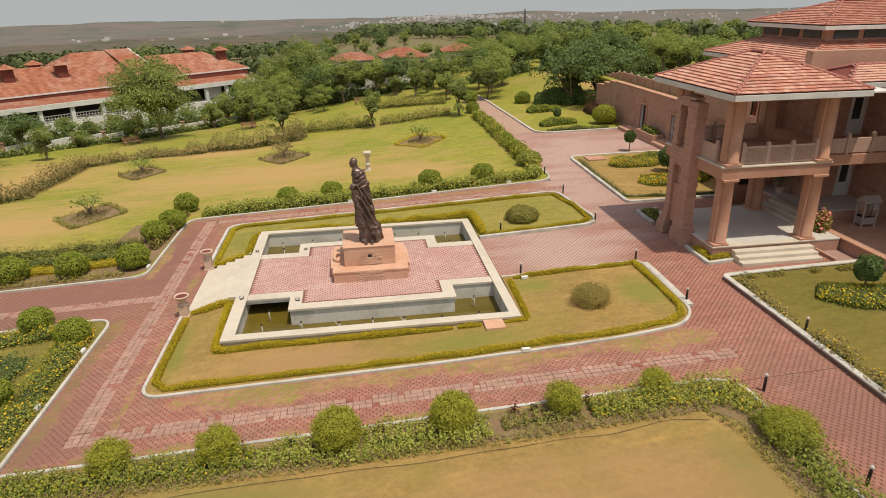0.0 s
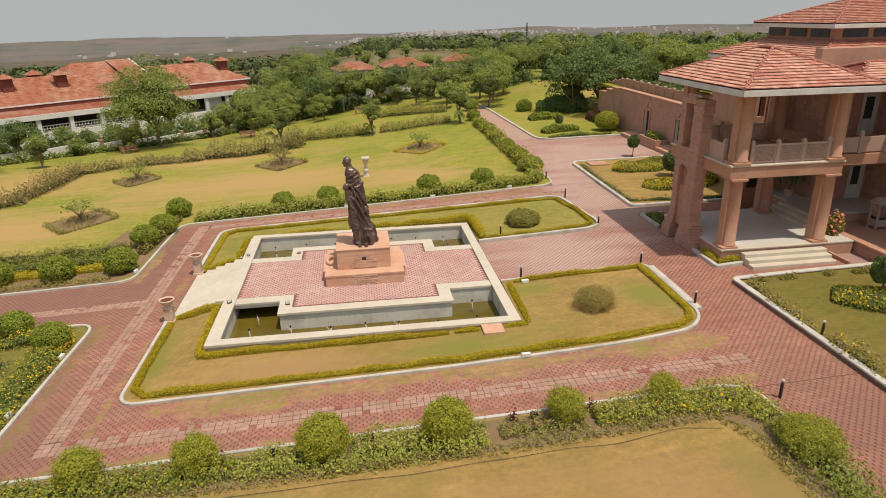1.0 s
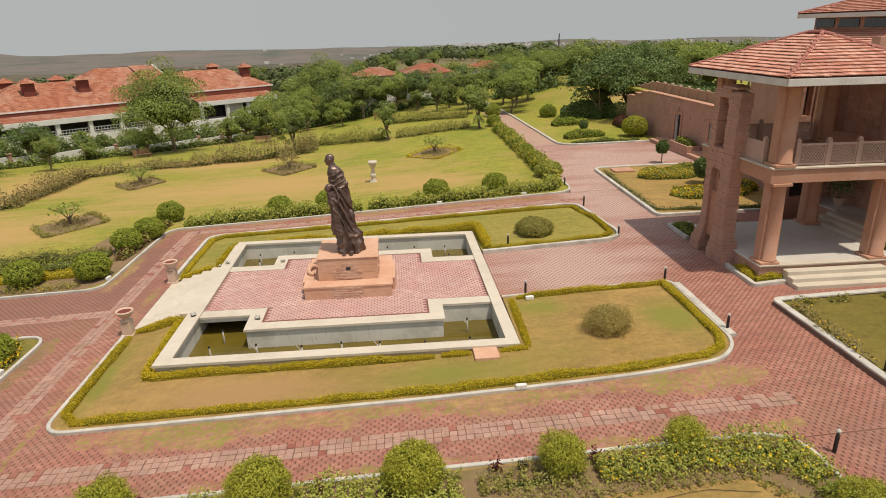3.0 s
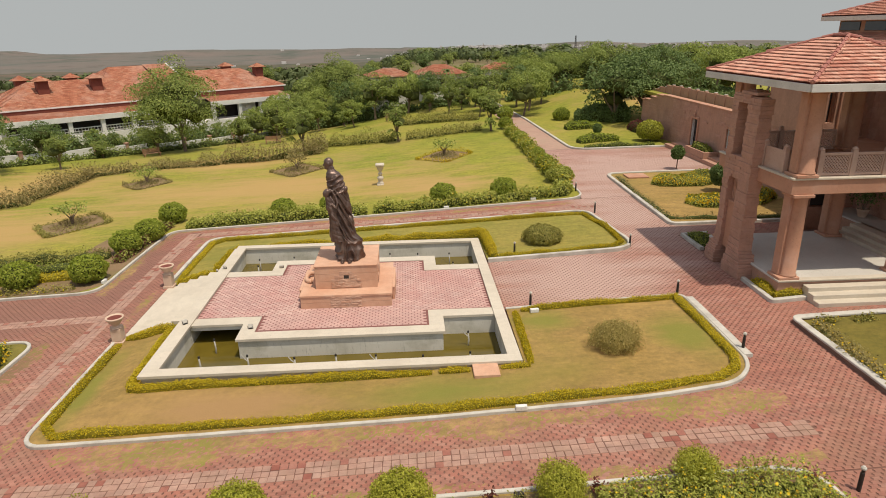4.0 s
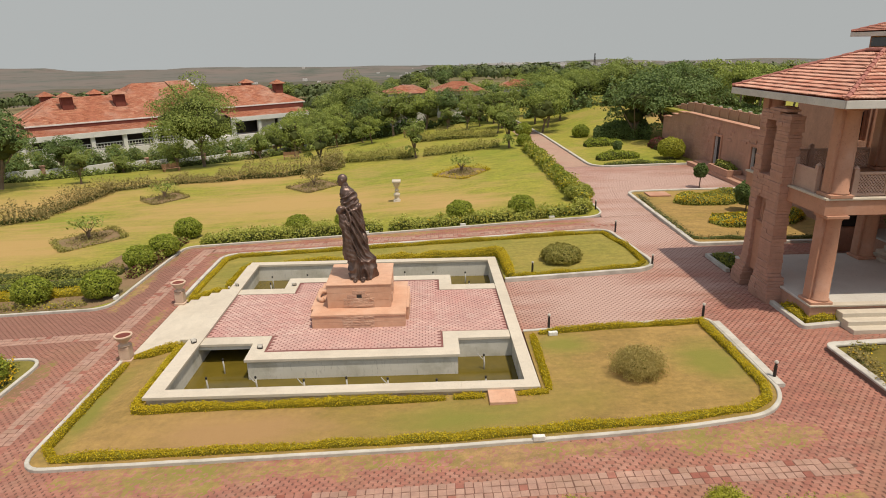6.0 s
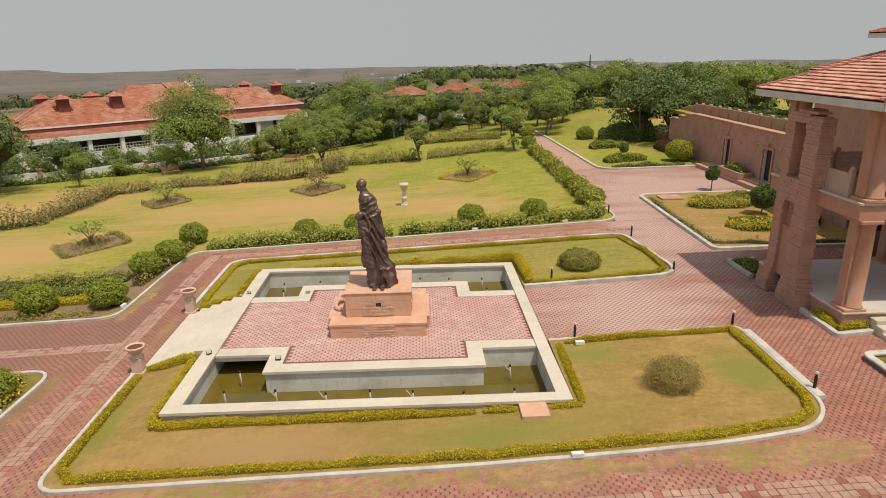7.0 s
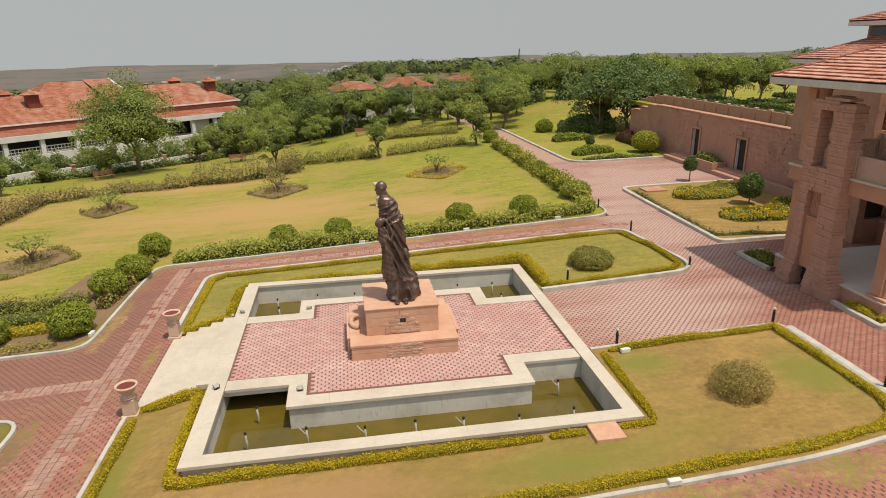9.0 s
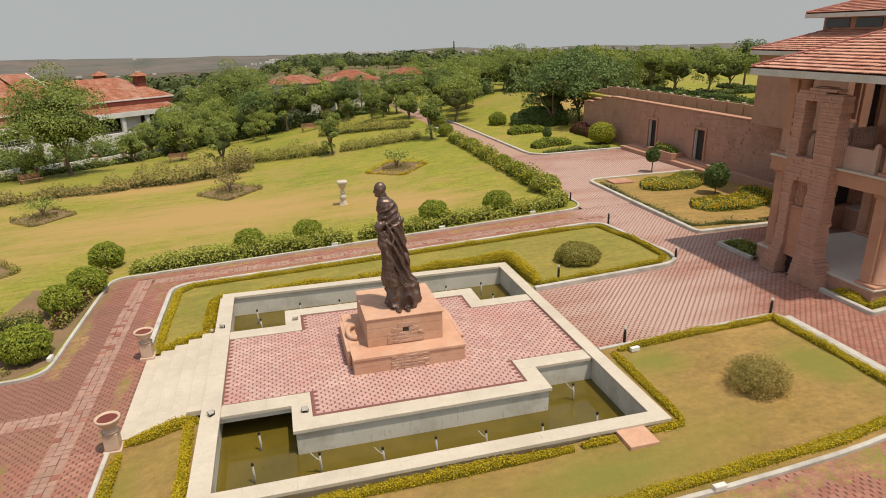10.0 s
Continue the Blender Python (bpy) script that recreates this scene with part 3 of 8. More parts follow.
# the cross-shaped platform: solid but for the bridged arm beside the stairs
solid("platform_wall", [(-3.75, 3.75, 2.47, 2 * YC - 2.47, -0.8, 0.22)], M_pool, fountain)
solid("platform_wall", [(3.75, 5.86, 3.75, 2 * YC - 3.75, -0.8, 0.22)], M_pool, fountain)
solid("bridge_slab", [(-5.86, -3.75, 3.75, 2 * YC - 3.75, 0.08, 0.22)], M_pool, fountain)
for s in (-1, 1):
    def yy(a, b):
        return (a, b) if s < 0 else (2 * YC - b, 2 * YC - a)
    coping(-3.82, 3.82, *yy(2.40, 2.97), LEDGE)
    coping(-3.82, -3.25, *yy(2.97, 3.70), LEDGE, n=1)
    coping(3.25, 3.82, *yy(2.97, 3.70), LEDGE, n=1)
    coping(-5.78, -3.25, *yy(3.70, 4.30), LEDGE)
    coping(3.25, 5.80, *yy(3.70, 4.30), LEDGE)
solid("paving_bed", [(-3.25, 3.25, 2.97, 2 * YC - 2.97, 0.2, LEDGE - 0.022)], M_bed_plat, fountain)
solid("paving_bed", [(-5.78, -3.25, 4.30, 2 * YC - 4.30, 0.2, LEDGE - 0.022)], M_bed_plat, fountain)
solid("paving_bed", [(3.25, 5.80, 4.30, 2 * YC - 4.30, 0.2, LEDGE - 0.022)], M_bed_plat, fountain)
sheet("water", [(-5.87, 0.35), (5.87, 0.35), (5.87, 12.51), (-5.87, 12.51)], -0.48, 2.0, M_water, None, lambda x, y: 0.0)
tagged(bpy.data.objects["water"], "still murky green pool water", "water", kind="structure")

# stairs from the platform down to the path
stairs = thing("garden_stairs", "low wide pale stone garden steps beside the fountain", "stairs")
N_STEP = 5
drop = LEDGE + 0.06 - gz(-8.75, 7)
for k in range(N_STEP):
    top = RIM - (k + 1) * (drop / (N_STEP + 0.0)) + 0.02
    x1, x0 = -6.25 - k * 0.49, -6.25 - (k + 1) * 0.49 - 0.03
    solid("step", [(x0, x1, 4.36, 9.55, top - 0.16, top)], M_marble, stairs, 0.004)
solid("stair_base", [(-8.6, -6.27, 4.56, 9.36, -0.9, -0.42)], M_pool, stairs)

# slab that steps down from the basin to the front lawn
solid("stepping_slab", [(4.55, 5.4, -0.78, -0.02, 0.16, 0.33)], M_sand, None)
tagged(bpy.data.objects["stepping_slab"], "pink sandstone slab stepping down from the basin", "slab")


def nozzle(x, y, h, bent):
    e = thing("fountain_nozzle", "weathered pipe nozzle standing in the pool with a dark head", "nozzle", "fountain nozzles", at=(x, y, -0.72))
    bm = bmesh.new()
    tube(bm, [(0, 0, 0), (0.02, 0, h * 0.6), (0, 0.01, h)], [0.032, 0.03, 0.028], 7)
    part("riser_pipe", bm, M_pipe, e, "", True)
    bm = bmesh.new()
    lathe(bm, [(0.02, 0), (0.038, 0.02), (0.038, 0.08), (0.02, 0.10)], 9, 0, 0.01, h - 0.02)
    part("nozzle_head", bm, M_iron, e, "dark metal nozzle head")
    if bent:
        bm = bmesh.new()
        tube(bm, [(0, 0, h * 0.8), (-0.12, 0.02, h * 0.8 + 0.1), (-0.22, 0.03, h * 0.8 + 0.24)], [0.022, 0.02, 0.018], 6)
        part("side_spout", bm, M_pipe, e)
    return e


for i, (x, y) in enumerate([(-4.9, 1.6), (-3.2, 1.5), (-1.55, 1.36), (-0.1, 1.3), (1.3, 1.2), (2.95, 1.12), (4.6, 1.05), (-4.75, 2.95), (4.7, 2.75), (-4.75, 10.4), (4.7, 10.2),
                            (-4.9, 11.4), (-3.2, 11.5), (-1.6, 11.55), (1.6, 11.55), (3.0, 11.5), (4.6, 11.5)]):
    nozzle(x, y, 0.80 + 0.05 * math.sin(i * 2.3), i in (1, 2, 8, 4))

# ---- pedestal ----
pedestal = thing("pedestal", "two-tier pink sandstone pedestal with rough stone panels", "pedestal")


def block_tier(x0, x1, y0, y1, z0, z1, courses, lip):
    rng = random.Random(int(z0 * 100) + 3)
    hh = (z1 - z0 - lip) / courses
    for k in range(courses):
        za, zb = z0 + k * hh, z0 + (k + 1) * hh
        for nm, (a0, a1, b0, b1) in (("front", (x0, x1, y0, y0 + 0.2)), ("rear", (x0, x1, y1 - 0.2, y1)), ("side", (x0, x0 + 0.2, y0 + 0.2, y1 - 0.2)), ("side", (x1 - 0.2, x1, y0 + 0.2, y1 - 0.2))):
            cut = rng.uniform(0.44, 0.56)
            along = (a1 - a0) > (b1 - b0)
            for lo, hi in ((0, cut), (cut, 1)):
                if along:
                    bb = (a0 + (a1 - a0) * lo + 0.002, a0 + (a1 - a0) * hi - 0.002, b0, b1)
                else:
                    bb = (a0, a1, b0 + (b1 - b0) * lo + 0.002, b0 + (b1 - b0) * hi - 0.002)
                solid("cladding_slab", [(*bb, za + 0.003, zb - 0.003)], M_sand, pedestal, 0.008)
    solid("tier_core", [(x0 + 0.1, x1 - 0.1, y0 + 0.1, y1 - 0.1, z0, z1 - 0.02)], M_sand, pedestal)
    solid("cap_slab", [(x0 - 0.03, x1 + 0.03, y0 - 0.03, y1 + 0.03, z1 - lip, z1)], M_sand, pedestal, 0.012)


P0 = LEDGE - 0.03
block_tier(-1.82, 1.82, 4.86, 8.3, P0, 0.90, 2, 0.09)
block_tier(-1.27, 1.25, 5.5, 7.95, 0.90, 1.90, 3, 0.05)


def rough_stones(rows, face, axis, seed):
    """Rows (from, to, bottom, top) of rough-faced stones standing proud of a tier's face."""
    rng = random.Random(seed)
    for x0, x1, za, zb in rows:
        d0 = 0.025
        x = x0
        while x < x1 - 0.02:
            w = rng.uniform(0.26, 0.5)
            if x1 - (x + w) < 0.16:
                w = x1 - x
            d = d0 + rng.uniform(0.0, 0.03)
            bm = bmesh.new()
            a, b, c0, c1 = x + 0.002, x + w - 0.002, za + 0.003, zb - 0.003
            nx, nz = 5, 4
            grid = []
            for i in range(nx):
                col = []
                for k in range(nz):
                    u, v = a + (b - a) * i / (nx - 1), c0 + (c1 - c0) * k / (nz - 1)
                    edge = i in (0, nx - 1) or k in (0, nz - 1)
                    dd = d * 0.55 if edge else d * (0.75 + 0.6 * noise.noise((u * 9, v * 9, seed)))
                    col.append(bm.verts.new((u, face - dd, v) if axis == 0 else (face + dd, u, v)))
                grid.append(col)
            for i in range(nx - 1):
                for k in range(nz - 1):
                    bm.faces.new((grid[i][k], grid[i + 1][k], grid[i + 1][k + 1], grid[i][k + 1]))
            rim = [grid[i][0] for i in range(nx)] + [grid[-1][k] for k in range(1, nz)] + [grid[i][-1] for i in range(nx - 2, -1, -1)] + [grid[0][k] for k in range(nz - 2, 0, -1)]
            back = [bm.verts.new((v.co.x, face + 0.03, v.co.z) if axis == 0 else (face - 0.03, v.co.y, v.co.z)) for v in rim]
            for k in range(len(rim)):
                m = (k + 1) % len(rim)
                bm.faces.new((rim[k], rim[m], back[m], back[k]))
            bm.faces.new(back)
            part("rough_stone", bm, M_panel, pedestal)
            x += w


def even_rows(x0, x1, z0, z1, n):
    return [(x0, x1, z0 + (z1 - z0) * k / n, z0 + (z1 - z0) * (k + 1) / n) for k in range(n)]


rough_stones(even_rows(-0.63, 0.62, P0 + 0.01, 0.83, 5), 4.86, 0, 3)
rough_stones(even_rows(-0.62, 0.60, 0.93, 1.32, 3) + [(-0.48, -0.1, 1.32, 1.47), (0.1, 0.44, 1.32, 1.47), (-0.27, 0.26, 1.47, 1.64)], 5.5, 0, 5)
rough_stones(even_rows(6.0, 7.3, 0.93, 1.25, 2) + even_rows(6.3, 7.0, 1.25, 1.6, 2), 1.25, 1, 6)
rough_stones(even_rows(5.9, 7.3, P0 + 0.01, 0.82, 5), 1.94, 1, 7)
# thin near-black slab on the face, standing for a shaded hole
solid("recess_shade", [(-0.1, 0.1, 5.49, 5.51, 1.32, 1.47)], M_dark, pedestal, 0.0)
for xa, xb in ((-1.94, -1.83), (1.83, 1.94)):
    solid("side_slab", [(xa, xb, 5.5, 7.75, P0, 0.84)], M_sand, pedestal, 0.01)
    solid("cap_slab", [(xa - 0.015 if xa < 0 else xa + 0.02, xb - 0.02 if xa < 0 else xb + 0.015, 5.48, 7.77, 0.84, 0.895)], M_sand, pedestal, 0.01)
bm = bmesh.new()
pts = [(-1.50 - 0.28 * math.sin(a), 6.55 + 0.42 * math.cos(a), 1.02 + 0.05 * math.sin(a * 2)) for a in np.linspace(0.1, math.pi - 0.1, 14)]
tube(bm, pts, [0.09] * 14, 9)
part("stone_ring", bm, M_sand, pedestal, "curved pink stone ring leaning on the plinth", True)

# ---- statue: one plain mesh ----
def build_statue():
    bm = bmesh.new()

    def curve(keys, z):
        for p, q in zip(keys, keys[1:]):
            if z <= q[0]:
                t = max(0.0, (z - p[0]) / (q[0] - p[0]))
                t = t * t * (3 - 2 * t)
                return [p[i] + (q[i] - p[i]) * t for i in range(1, len(p))]
        return list(keys[-1][1:])

    def ridge(x):
        """Rounded folds with narrow valleys."""
        return 1 - 1.6 * (1 - abs(math.sin(x))) ** 2

    def crease(x):
        """Folds with sharp crests."""
        return 1 - 2 * abs(math.sin(x)) ** 0.75

    def loft(keys, fold, n=150, step=0.02):
        rings = []
        z = keys[0][0]
        while z <= keys[-1][0] + 1e-6:
            cx, cy, rx, ry = curve(keys, z)
            ring = []
            for k in range(n):
                a = 2 * math.pi * k / n - math.pi
                d = fold(a, z)
                c, s = math.cos(a), math.sin(a)
                ring.append(bm.verts.new((cx + (rx + d) * c, cy + (ry + d) * s, z)))
            rings.append(ring)
            z += step
        for a, b in zip(rings, rings[1:]):
            for k in range(n):
                bm.faces.new((a[k], a[(k + 1) % n], b[(k + 1) % n], b[k]))
        bm.faces.new(rings[0])
        bm.faces.new(rings[-1])

    def ball(cx, cy, cz, rx, ry, rz, turn=0.0):
        r = bmesh.ops.create_icosphere(bm, subdivisions=3, radius=1.0)
        m = Matrix.Rotation(turn, 3, "Y")
        for v in r["verts"]:
            v.co = Vector((cx, cy, cz)) + m @ Vector((v.co.x * rx, v.co.y * ry, v.co.z * rz))

    def body_fold(a, z):
        w = noise.noise((math.cos(a) * 1.6, math.sin(a) * 1.6, z * 1.1))
        down = crease(3.2 * (a + 0.62 * z) + 1.5 * w + 0.5)            # sweeping from shoulder to hem
        fine = crease(7.3 * (a + 0.8 * z) + 2.6 * w)
        wrap = crease(z * 9 - 2.4 * a + 2.6 * w)   # shawl drawn round the chest
        pile = crease(z * 6.5 + 1.8 * math.sin(2 * a + 0.6) + 3.4 * w)     # cloth heaped on the base
        kw, kp = ss(2.75, 3.0, z) * (1 - ss(3.45, 3.6, z)), 1 - ss(0.7, 1.0, z)
        kd = max(0.0, 1 - kw - kp) * (1 - ss(3.4, 3.6, z))
        w2 = noise.noise((math.cos(a) * 3.1, math.sin(a) * 3.1, z * 2.3 + 7))
        return kd * (0.07 * down * (0.75 + 0.6 * w2) + 0.036 * fine + 0.03 * w2) + kw * 0.03 * wrap + kp * (0.045 * pile + 0.05 * down) + 0.03 * w

    loft([(0.0, 0.06, 0.0, 0.60, 0.54), (0.4, 0.08, 0.0, 0.60, 0.52), (0.75, 0.05, 0.0, 0.55, 0.47), (1.1, -0.04, 0, 0.42, 0.41), (1.6, -0.13, 0, 0.38, 0.38), (2.1, -0.20, 0, 0.37, 0.37),
          (2.6, -0.24, 0, 0.385, 0.35), (2.95, -0.28, 0, 0.375, 0.33), (3.25, -0.33, 0, 0.35, 0.31), (3.48, -0.36, 0, 0.325, 0.29), (3.62, -0.40, 0, 0.255, 0.24), (3.72, -0.44, 0, 0.175, 0.17), (3.80, -0.48, 0, 0.14, 0.135), (3.95, -0.52, 0, 0.13, 0.125)], body_fold)
    # bald bowed head with brow, nose, chin and ear
    ball(-0.53, 0.0, 4.05, 0.19, 0.165, 0.195)
    ball(-0.60, -0.01, 3.95, 0.12, 0.12, 0.165, 0.25)
    ball(-0.725, -0.015, 3.96, 0.04, 0.032, 0.055, 0.4)
    ball(-0.645, -0.01, 3.83, 0.075, 0.08, 0.06)
    ball(-0.53, -0.175, 4.0, 0.03, 0.022, 0.06)
    # shawl drawn over the shoulder in slanting bands, and its edge falling across the front
    for j in range(4):
        pts = []
        for a in np.linspace(-2.9, 0.5, 20):
            z = 3.42 - 0.2 * j + 0.16 * math.cos(a) + 0.02 * math.sin(5 * a + j)
            cx, cy, rx, ry = curve([(2.7, -0.25, 0, 0.38, 0.34), (3.25, -0.33, 0, 0.35, 0.31), (3.5, -0.37, 0, 0.315, 0.28), (3.66, -0.42, 0, 0.22, 0.21)], z)
            pts.append((cx + (rx + 0.012) * math.cos(a), cy + (ry + 0.012) * math.sin(a), z))
        tube(bm, pts, [0.012 + 0.024 * math.sin(math.pi * k / 19) for k in range(20)], 7)
    for j, (x0, z0, x1, z1) in enumerate(((-0.52, 3.05, 0.28, 1.45), (-0.34, 3.0, 0.32, 1.75), (-0.56, 2.75, 0.22, 1.15), (-0.60, 2.3, 0.05, 0.95), (-0.1, 2.95, 0.24, 2.25))):
        pts, rad = [], []
        for t in np.linspace(0, 1, 16):
            x, z = x0 + (x1 - x0) * t, z0 + (z1 - z0) * t ** 1.15
            cx, cy, rx, ry = curve([(0.9, 0.0, 0, 0.46, 0.43), (2.1, -0.20, 0, 0.39, 0.38), (3.2, -0.34, 0, 0.39, 0.32)], z)
            u = min(max((x - cx) / (rx + 0.02), -0.97), 0.97)
            pts.append((x, -(ry + 0.015) * math.sqrt(1 - u * u), z))
            rad.append(0.022 + 0.018 * math.sin(math.pi * t))
        tube(bm, pts, rad, 8)
    # bent elbow and the cloth bunched at the hip
    ball(0.06, -0.14, 2.96, 0.10, 0.12, 0.15, 0.3)
    ball(0.10, -0.10, 2.35, 0.11, 0.16, 0.24, -0.3)
    ball(0.22, -0.05, 1.65, 0.10, 0.15, 0.26, -0.3)

    # smaller figure leaning in at the side
    def small_fold(a, z):
        return 0.026 * ridge(3.0 * (a - 0.5 * z)) * (1 - ss(2.2, 2.5, z)) + 0.012 * ridge(z * 16 + 2 * a)
    loft([(0.85, -0.34, -0.22, 0.27, 0.24), (1.15, -0.40, -0.24, 0.25, 0.22), (1.6, -0.43, -0.26, 0.18, 0.18), (2.0, -0.47, -0.27, 0.15, 0.15), (2.35, -0.56, -0.29, 0.17, 0.15), (2.55, -0.61, -0.29, 0.12, 0.12), (2.75, -0.65, -0.29, 0.085, 0.085)], small_fold, 70)
    ball(-0.68, -0.30, 2.86, 0.14, 0.13, 0.165, 0.3)
    ball(-0.63, -0.28, 2.93, 0.145, 0.135, 0.13)
    tube(bm, [(-0.48, -0.40, 2.42), (-0.32, -0.47, 2.28), (-0.24, -0.46, 2.5), (-0.30, -0.42, 2.68)], [0.06, 0.055, 0.045, 0.04], 8)
    tube(bm, [(-0.62, -0.36, 2.35), (-0.50, -0.46, 2.0), (-0.34, -0.46, 1.8)], [0.055, 0.05, 0.045], 8)
    # bare feet and rock edge of the base
    for x in (-0.2, 0.1):
        ball(x, -0.56, 0.06, 0.09, 0.18, 0.06)
    for v in bm.verts:
        v.co += Vector((noise.noise(v.co * 6), noise.noise(v.co * 6 + Vector((9, 0, 0))), 0)) * 0.012
    ob = part("statue", bm, M_bronze, None, "", True)
    ob.location = (0.06, 6.35, 1.9)
    rm = ob.modifiers.new("fuse", "REMESH")
    rm.mode, rm.voxel_size, rm.use_smooth_shade = "VOXEL", 0.018, True
    tagged(ob, "dark bronze robed figures standing on a pink pedestal", "statue")


build_statue()


# ---- porch building ----
building = thing("porch_house", "pink sandstone house with clay tiled roofs and a two-storey porch", "house")
FLOOR = 1.34
BALC = 5.42


def roof_planes(x0, x1, y0, y1, z0, z1, ridge_x=0.0, ridge_y=0.0):
    """The four slopes of a hipped roof, as corner loops (eave a, eave b, top b, top a)."""
    cx, cy = (x0 + x1) / 2, (y0 + y1) / 2
    a, b, c, d = (Vector(p) for p in ((x0, y0, z0), (x1, y0, z0), (x1, y1, z0), (x0, y1, z0)))
    p, q, r, s = (Vector((cx + sx * ridge_x, cy + sy * ridge_y, z1)) for sx, sy in ((-1, -1), (1, -1), (1, 1), (-1, 1)))
    return [(a, b, q, p), (b, c, r, q), (c, d, s, r), (d, a, p, s)]


TILE_W, TILE_L = 0.27, 0.32


def tile_into(verts, faces, m):
    """One ribbed clay tile: two rolls across, a thick lower edge."""
    w, t, lift = TILE_W * 0.485, 0.03, 0.016
    cross = ((-w, 0), (-w * 0.5, lift), (0, 0), (w * 0.5, lift), (w, 0))
    s = len(verts)
    for y in (0.0, TILE_L):
        verts += [m @ Vector((x, y, t + z)) for x, z in cross]
        verts += [m @ Vector((x, y, z)) for x, z in cross]
    for k in range(4):
        faces += [(s + k, s + k + 1, s + 11 + k, s + 10 + k), (s + 5 + k, s + k + 5 + 1, s + k + 1, s + k), (s + 5 + k, s + 15 + k, s + 16 + k, s + 6 + k)]
    faces += [(s, s + 10, s + 15, s + 5), (s + 4, s + 9, s + 19, s + 14)]


_v, _f = [], []
tile_into(_v, _f, Matrix.Identity(4))
TILE = bpy.data.meshes.new("roof_tile")
TILE.from_pydata([tuple(v) for v in _v], [], _f)
TILE.materials.append(M_tile)


def tiled_slope(loop, parent, keep, rng):
    """Tiles in courses on one slope: single parts as long as keep allows, the rest joined."""
    a, b, tb, ta = loop
    u = (b - a).normalized()
    up = (ta - a) - (ta - a).dot(u) * u
    run = up.length
    up.normalize()
    nrm = u.cross(up).normalized()
    if nrm.z < 0:
        nrm = -nrm
    gauge = 0.272
    rv, rf = [], []
    for k in range(int(run / gauge)):
        d = k * gauge
        f = d / run
        lo = (ta - a).dot(u) * f
        hi = (b - a).length + ((tb - b).dot(u)) * f
        n = max(1, int((hi - lo) / TILE_W))
        off = (TILE_W / 2 if k % 2 else 0.0)
        for i in range(n + 1):
            c = lo + off + (i + 0.5) * TILE_W
            if c > hi - TILE_W * 0.35 or c < lo + TILE_W * 0.35:
                continue
            pos = a + u * c + up * (d + rng.uniform(-0.012, 0.012)) + nrm * (0.07 + rng.uniform(-0.005, 0.008))
            m = Matrix((( *u, 0), (*up, 0), (*nrm, 0), (0, 0, 0, 1))).transposed()
            m = Matrix.Translation(pos) @ m @ pose(0, 0, 0, -11, rng.uniform(-0.6, 0.6), rng.uniform(-0.8, 0.8))
            if keep[0] > 0:
                keep[0] -= 1
                o = new("roof_tile", TILE)
                o.parent = parent
                o.matrix_local = m
            else:
                tile_into(rv, rf, m)
    if rv:
        me = bpy.data.meshes.new("roof_tiling")
        me.from_pydata([tuple(v) for v in rv], [], rf)
        ob = obj("roof_tiling", me, M_tile, parent)
        ob["kind"] = "stuff"


def hip_roof(name, x0, x1, y0, y1, z0, z1, parent, ridge_x=0.0, ridge_y=0.0, keep=0, slopes=(0, 1, 2, 3), fascia=0.26, seed=1):
    rng = random.Random(seed)
    planes = roof_planes(x0, x1, y0, y1, z0, z1, ridge_x, ridge_y)
    bm = bmesh.new()
    for lp in planes:
        vs = [bm.verts.new(v) for v in lp]
        bm.faces.new(vs)
    bmesh.ops.remove_doubles(bm, verts=bm.verts, dist=0.001)
    low = [bm.verts.new((x, y, z0 - 0.02)) for x, y in ((x0, y0), (x1, y0), (x1, y1), (x0, y1))]
    bm.faces.new(low)
    roof = part(name, bm, M_maroon, parent)
    kp = [keep]
    for i in slopes:
        tiled_slope(planes[i], roof, kp, rng)
    # hip and ridge caps
    runs = [(lp[0], lp[3]) for lp in planes]
    if ridge_x:
        runs.append((planes[0][3], planes[0][2]))
    elif ridge_y:
        runs.append((planes[1][3], planes[1][2]))
    for e, t in runs:
        n = max(2, int((t - e).length / 0.42))
        for k in range(n):
            bm = bmesh.new()
            p, q = e.lerp(t, k / n), e.lerp(t, (k + 1.1) / n)
            tube(bm, [p + Vector((0, 0, 0.085)), q + Vector((0, 0, 0.07))], [0.085, 0.07], 8)
            part("hip_cap", bm, M_cap, roof)
    for i, b in enumerate(((x0, x1, y0 - 0.04, y0 + 0.02, z0 - fascia, z0 + 0.01), (x0, x1, y1 - 0.02, y1 + 0.04, z0 - fascia, z0 + 0.01),
                           (x0 - 0.04, x0 + 0.02, y0 + 0.02, y1 - 0.02, z0 - fascia, z0 + 0.01), (x1 - 0.02, x1 + 0.04, y0 + 0.02, y1 - 0.02, z0 - fascia, z0 + 0.01))):
        solid("eave_board", [b], M_fascia, roof, 0.01)
    solid("soffit", [(x0 + 0.03, x1 - 0.03, y0 + 0.03, y1 - 0.03, z0 - fascia + 0.02, z0 - fascia + 0.07)], M_fascia, roof)
    return roof


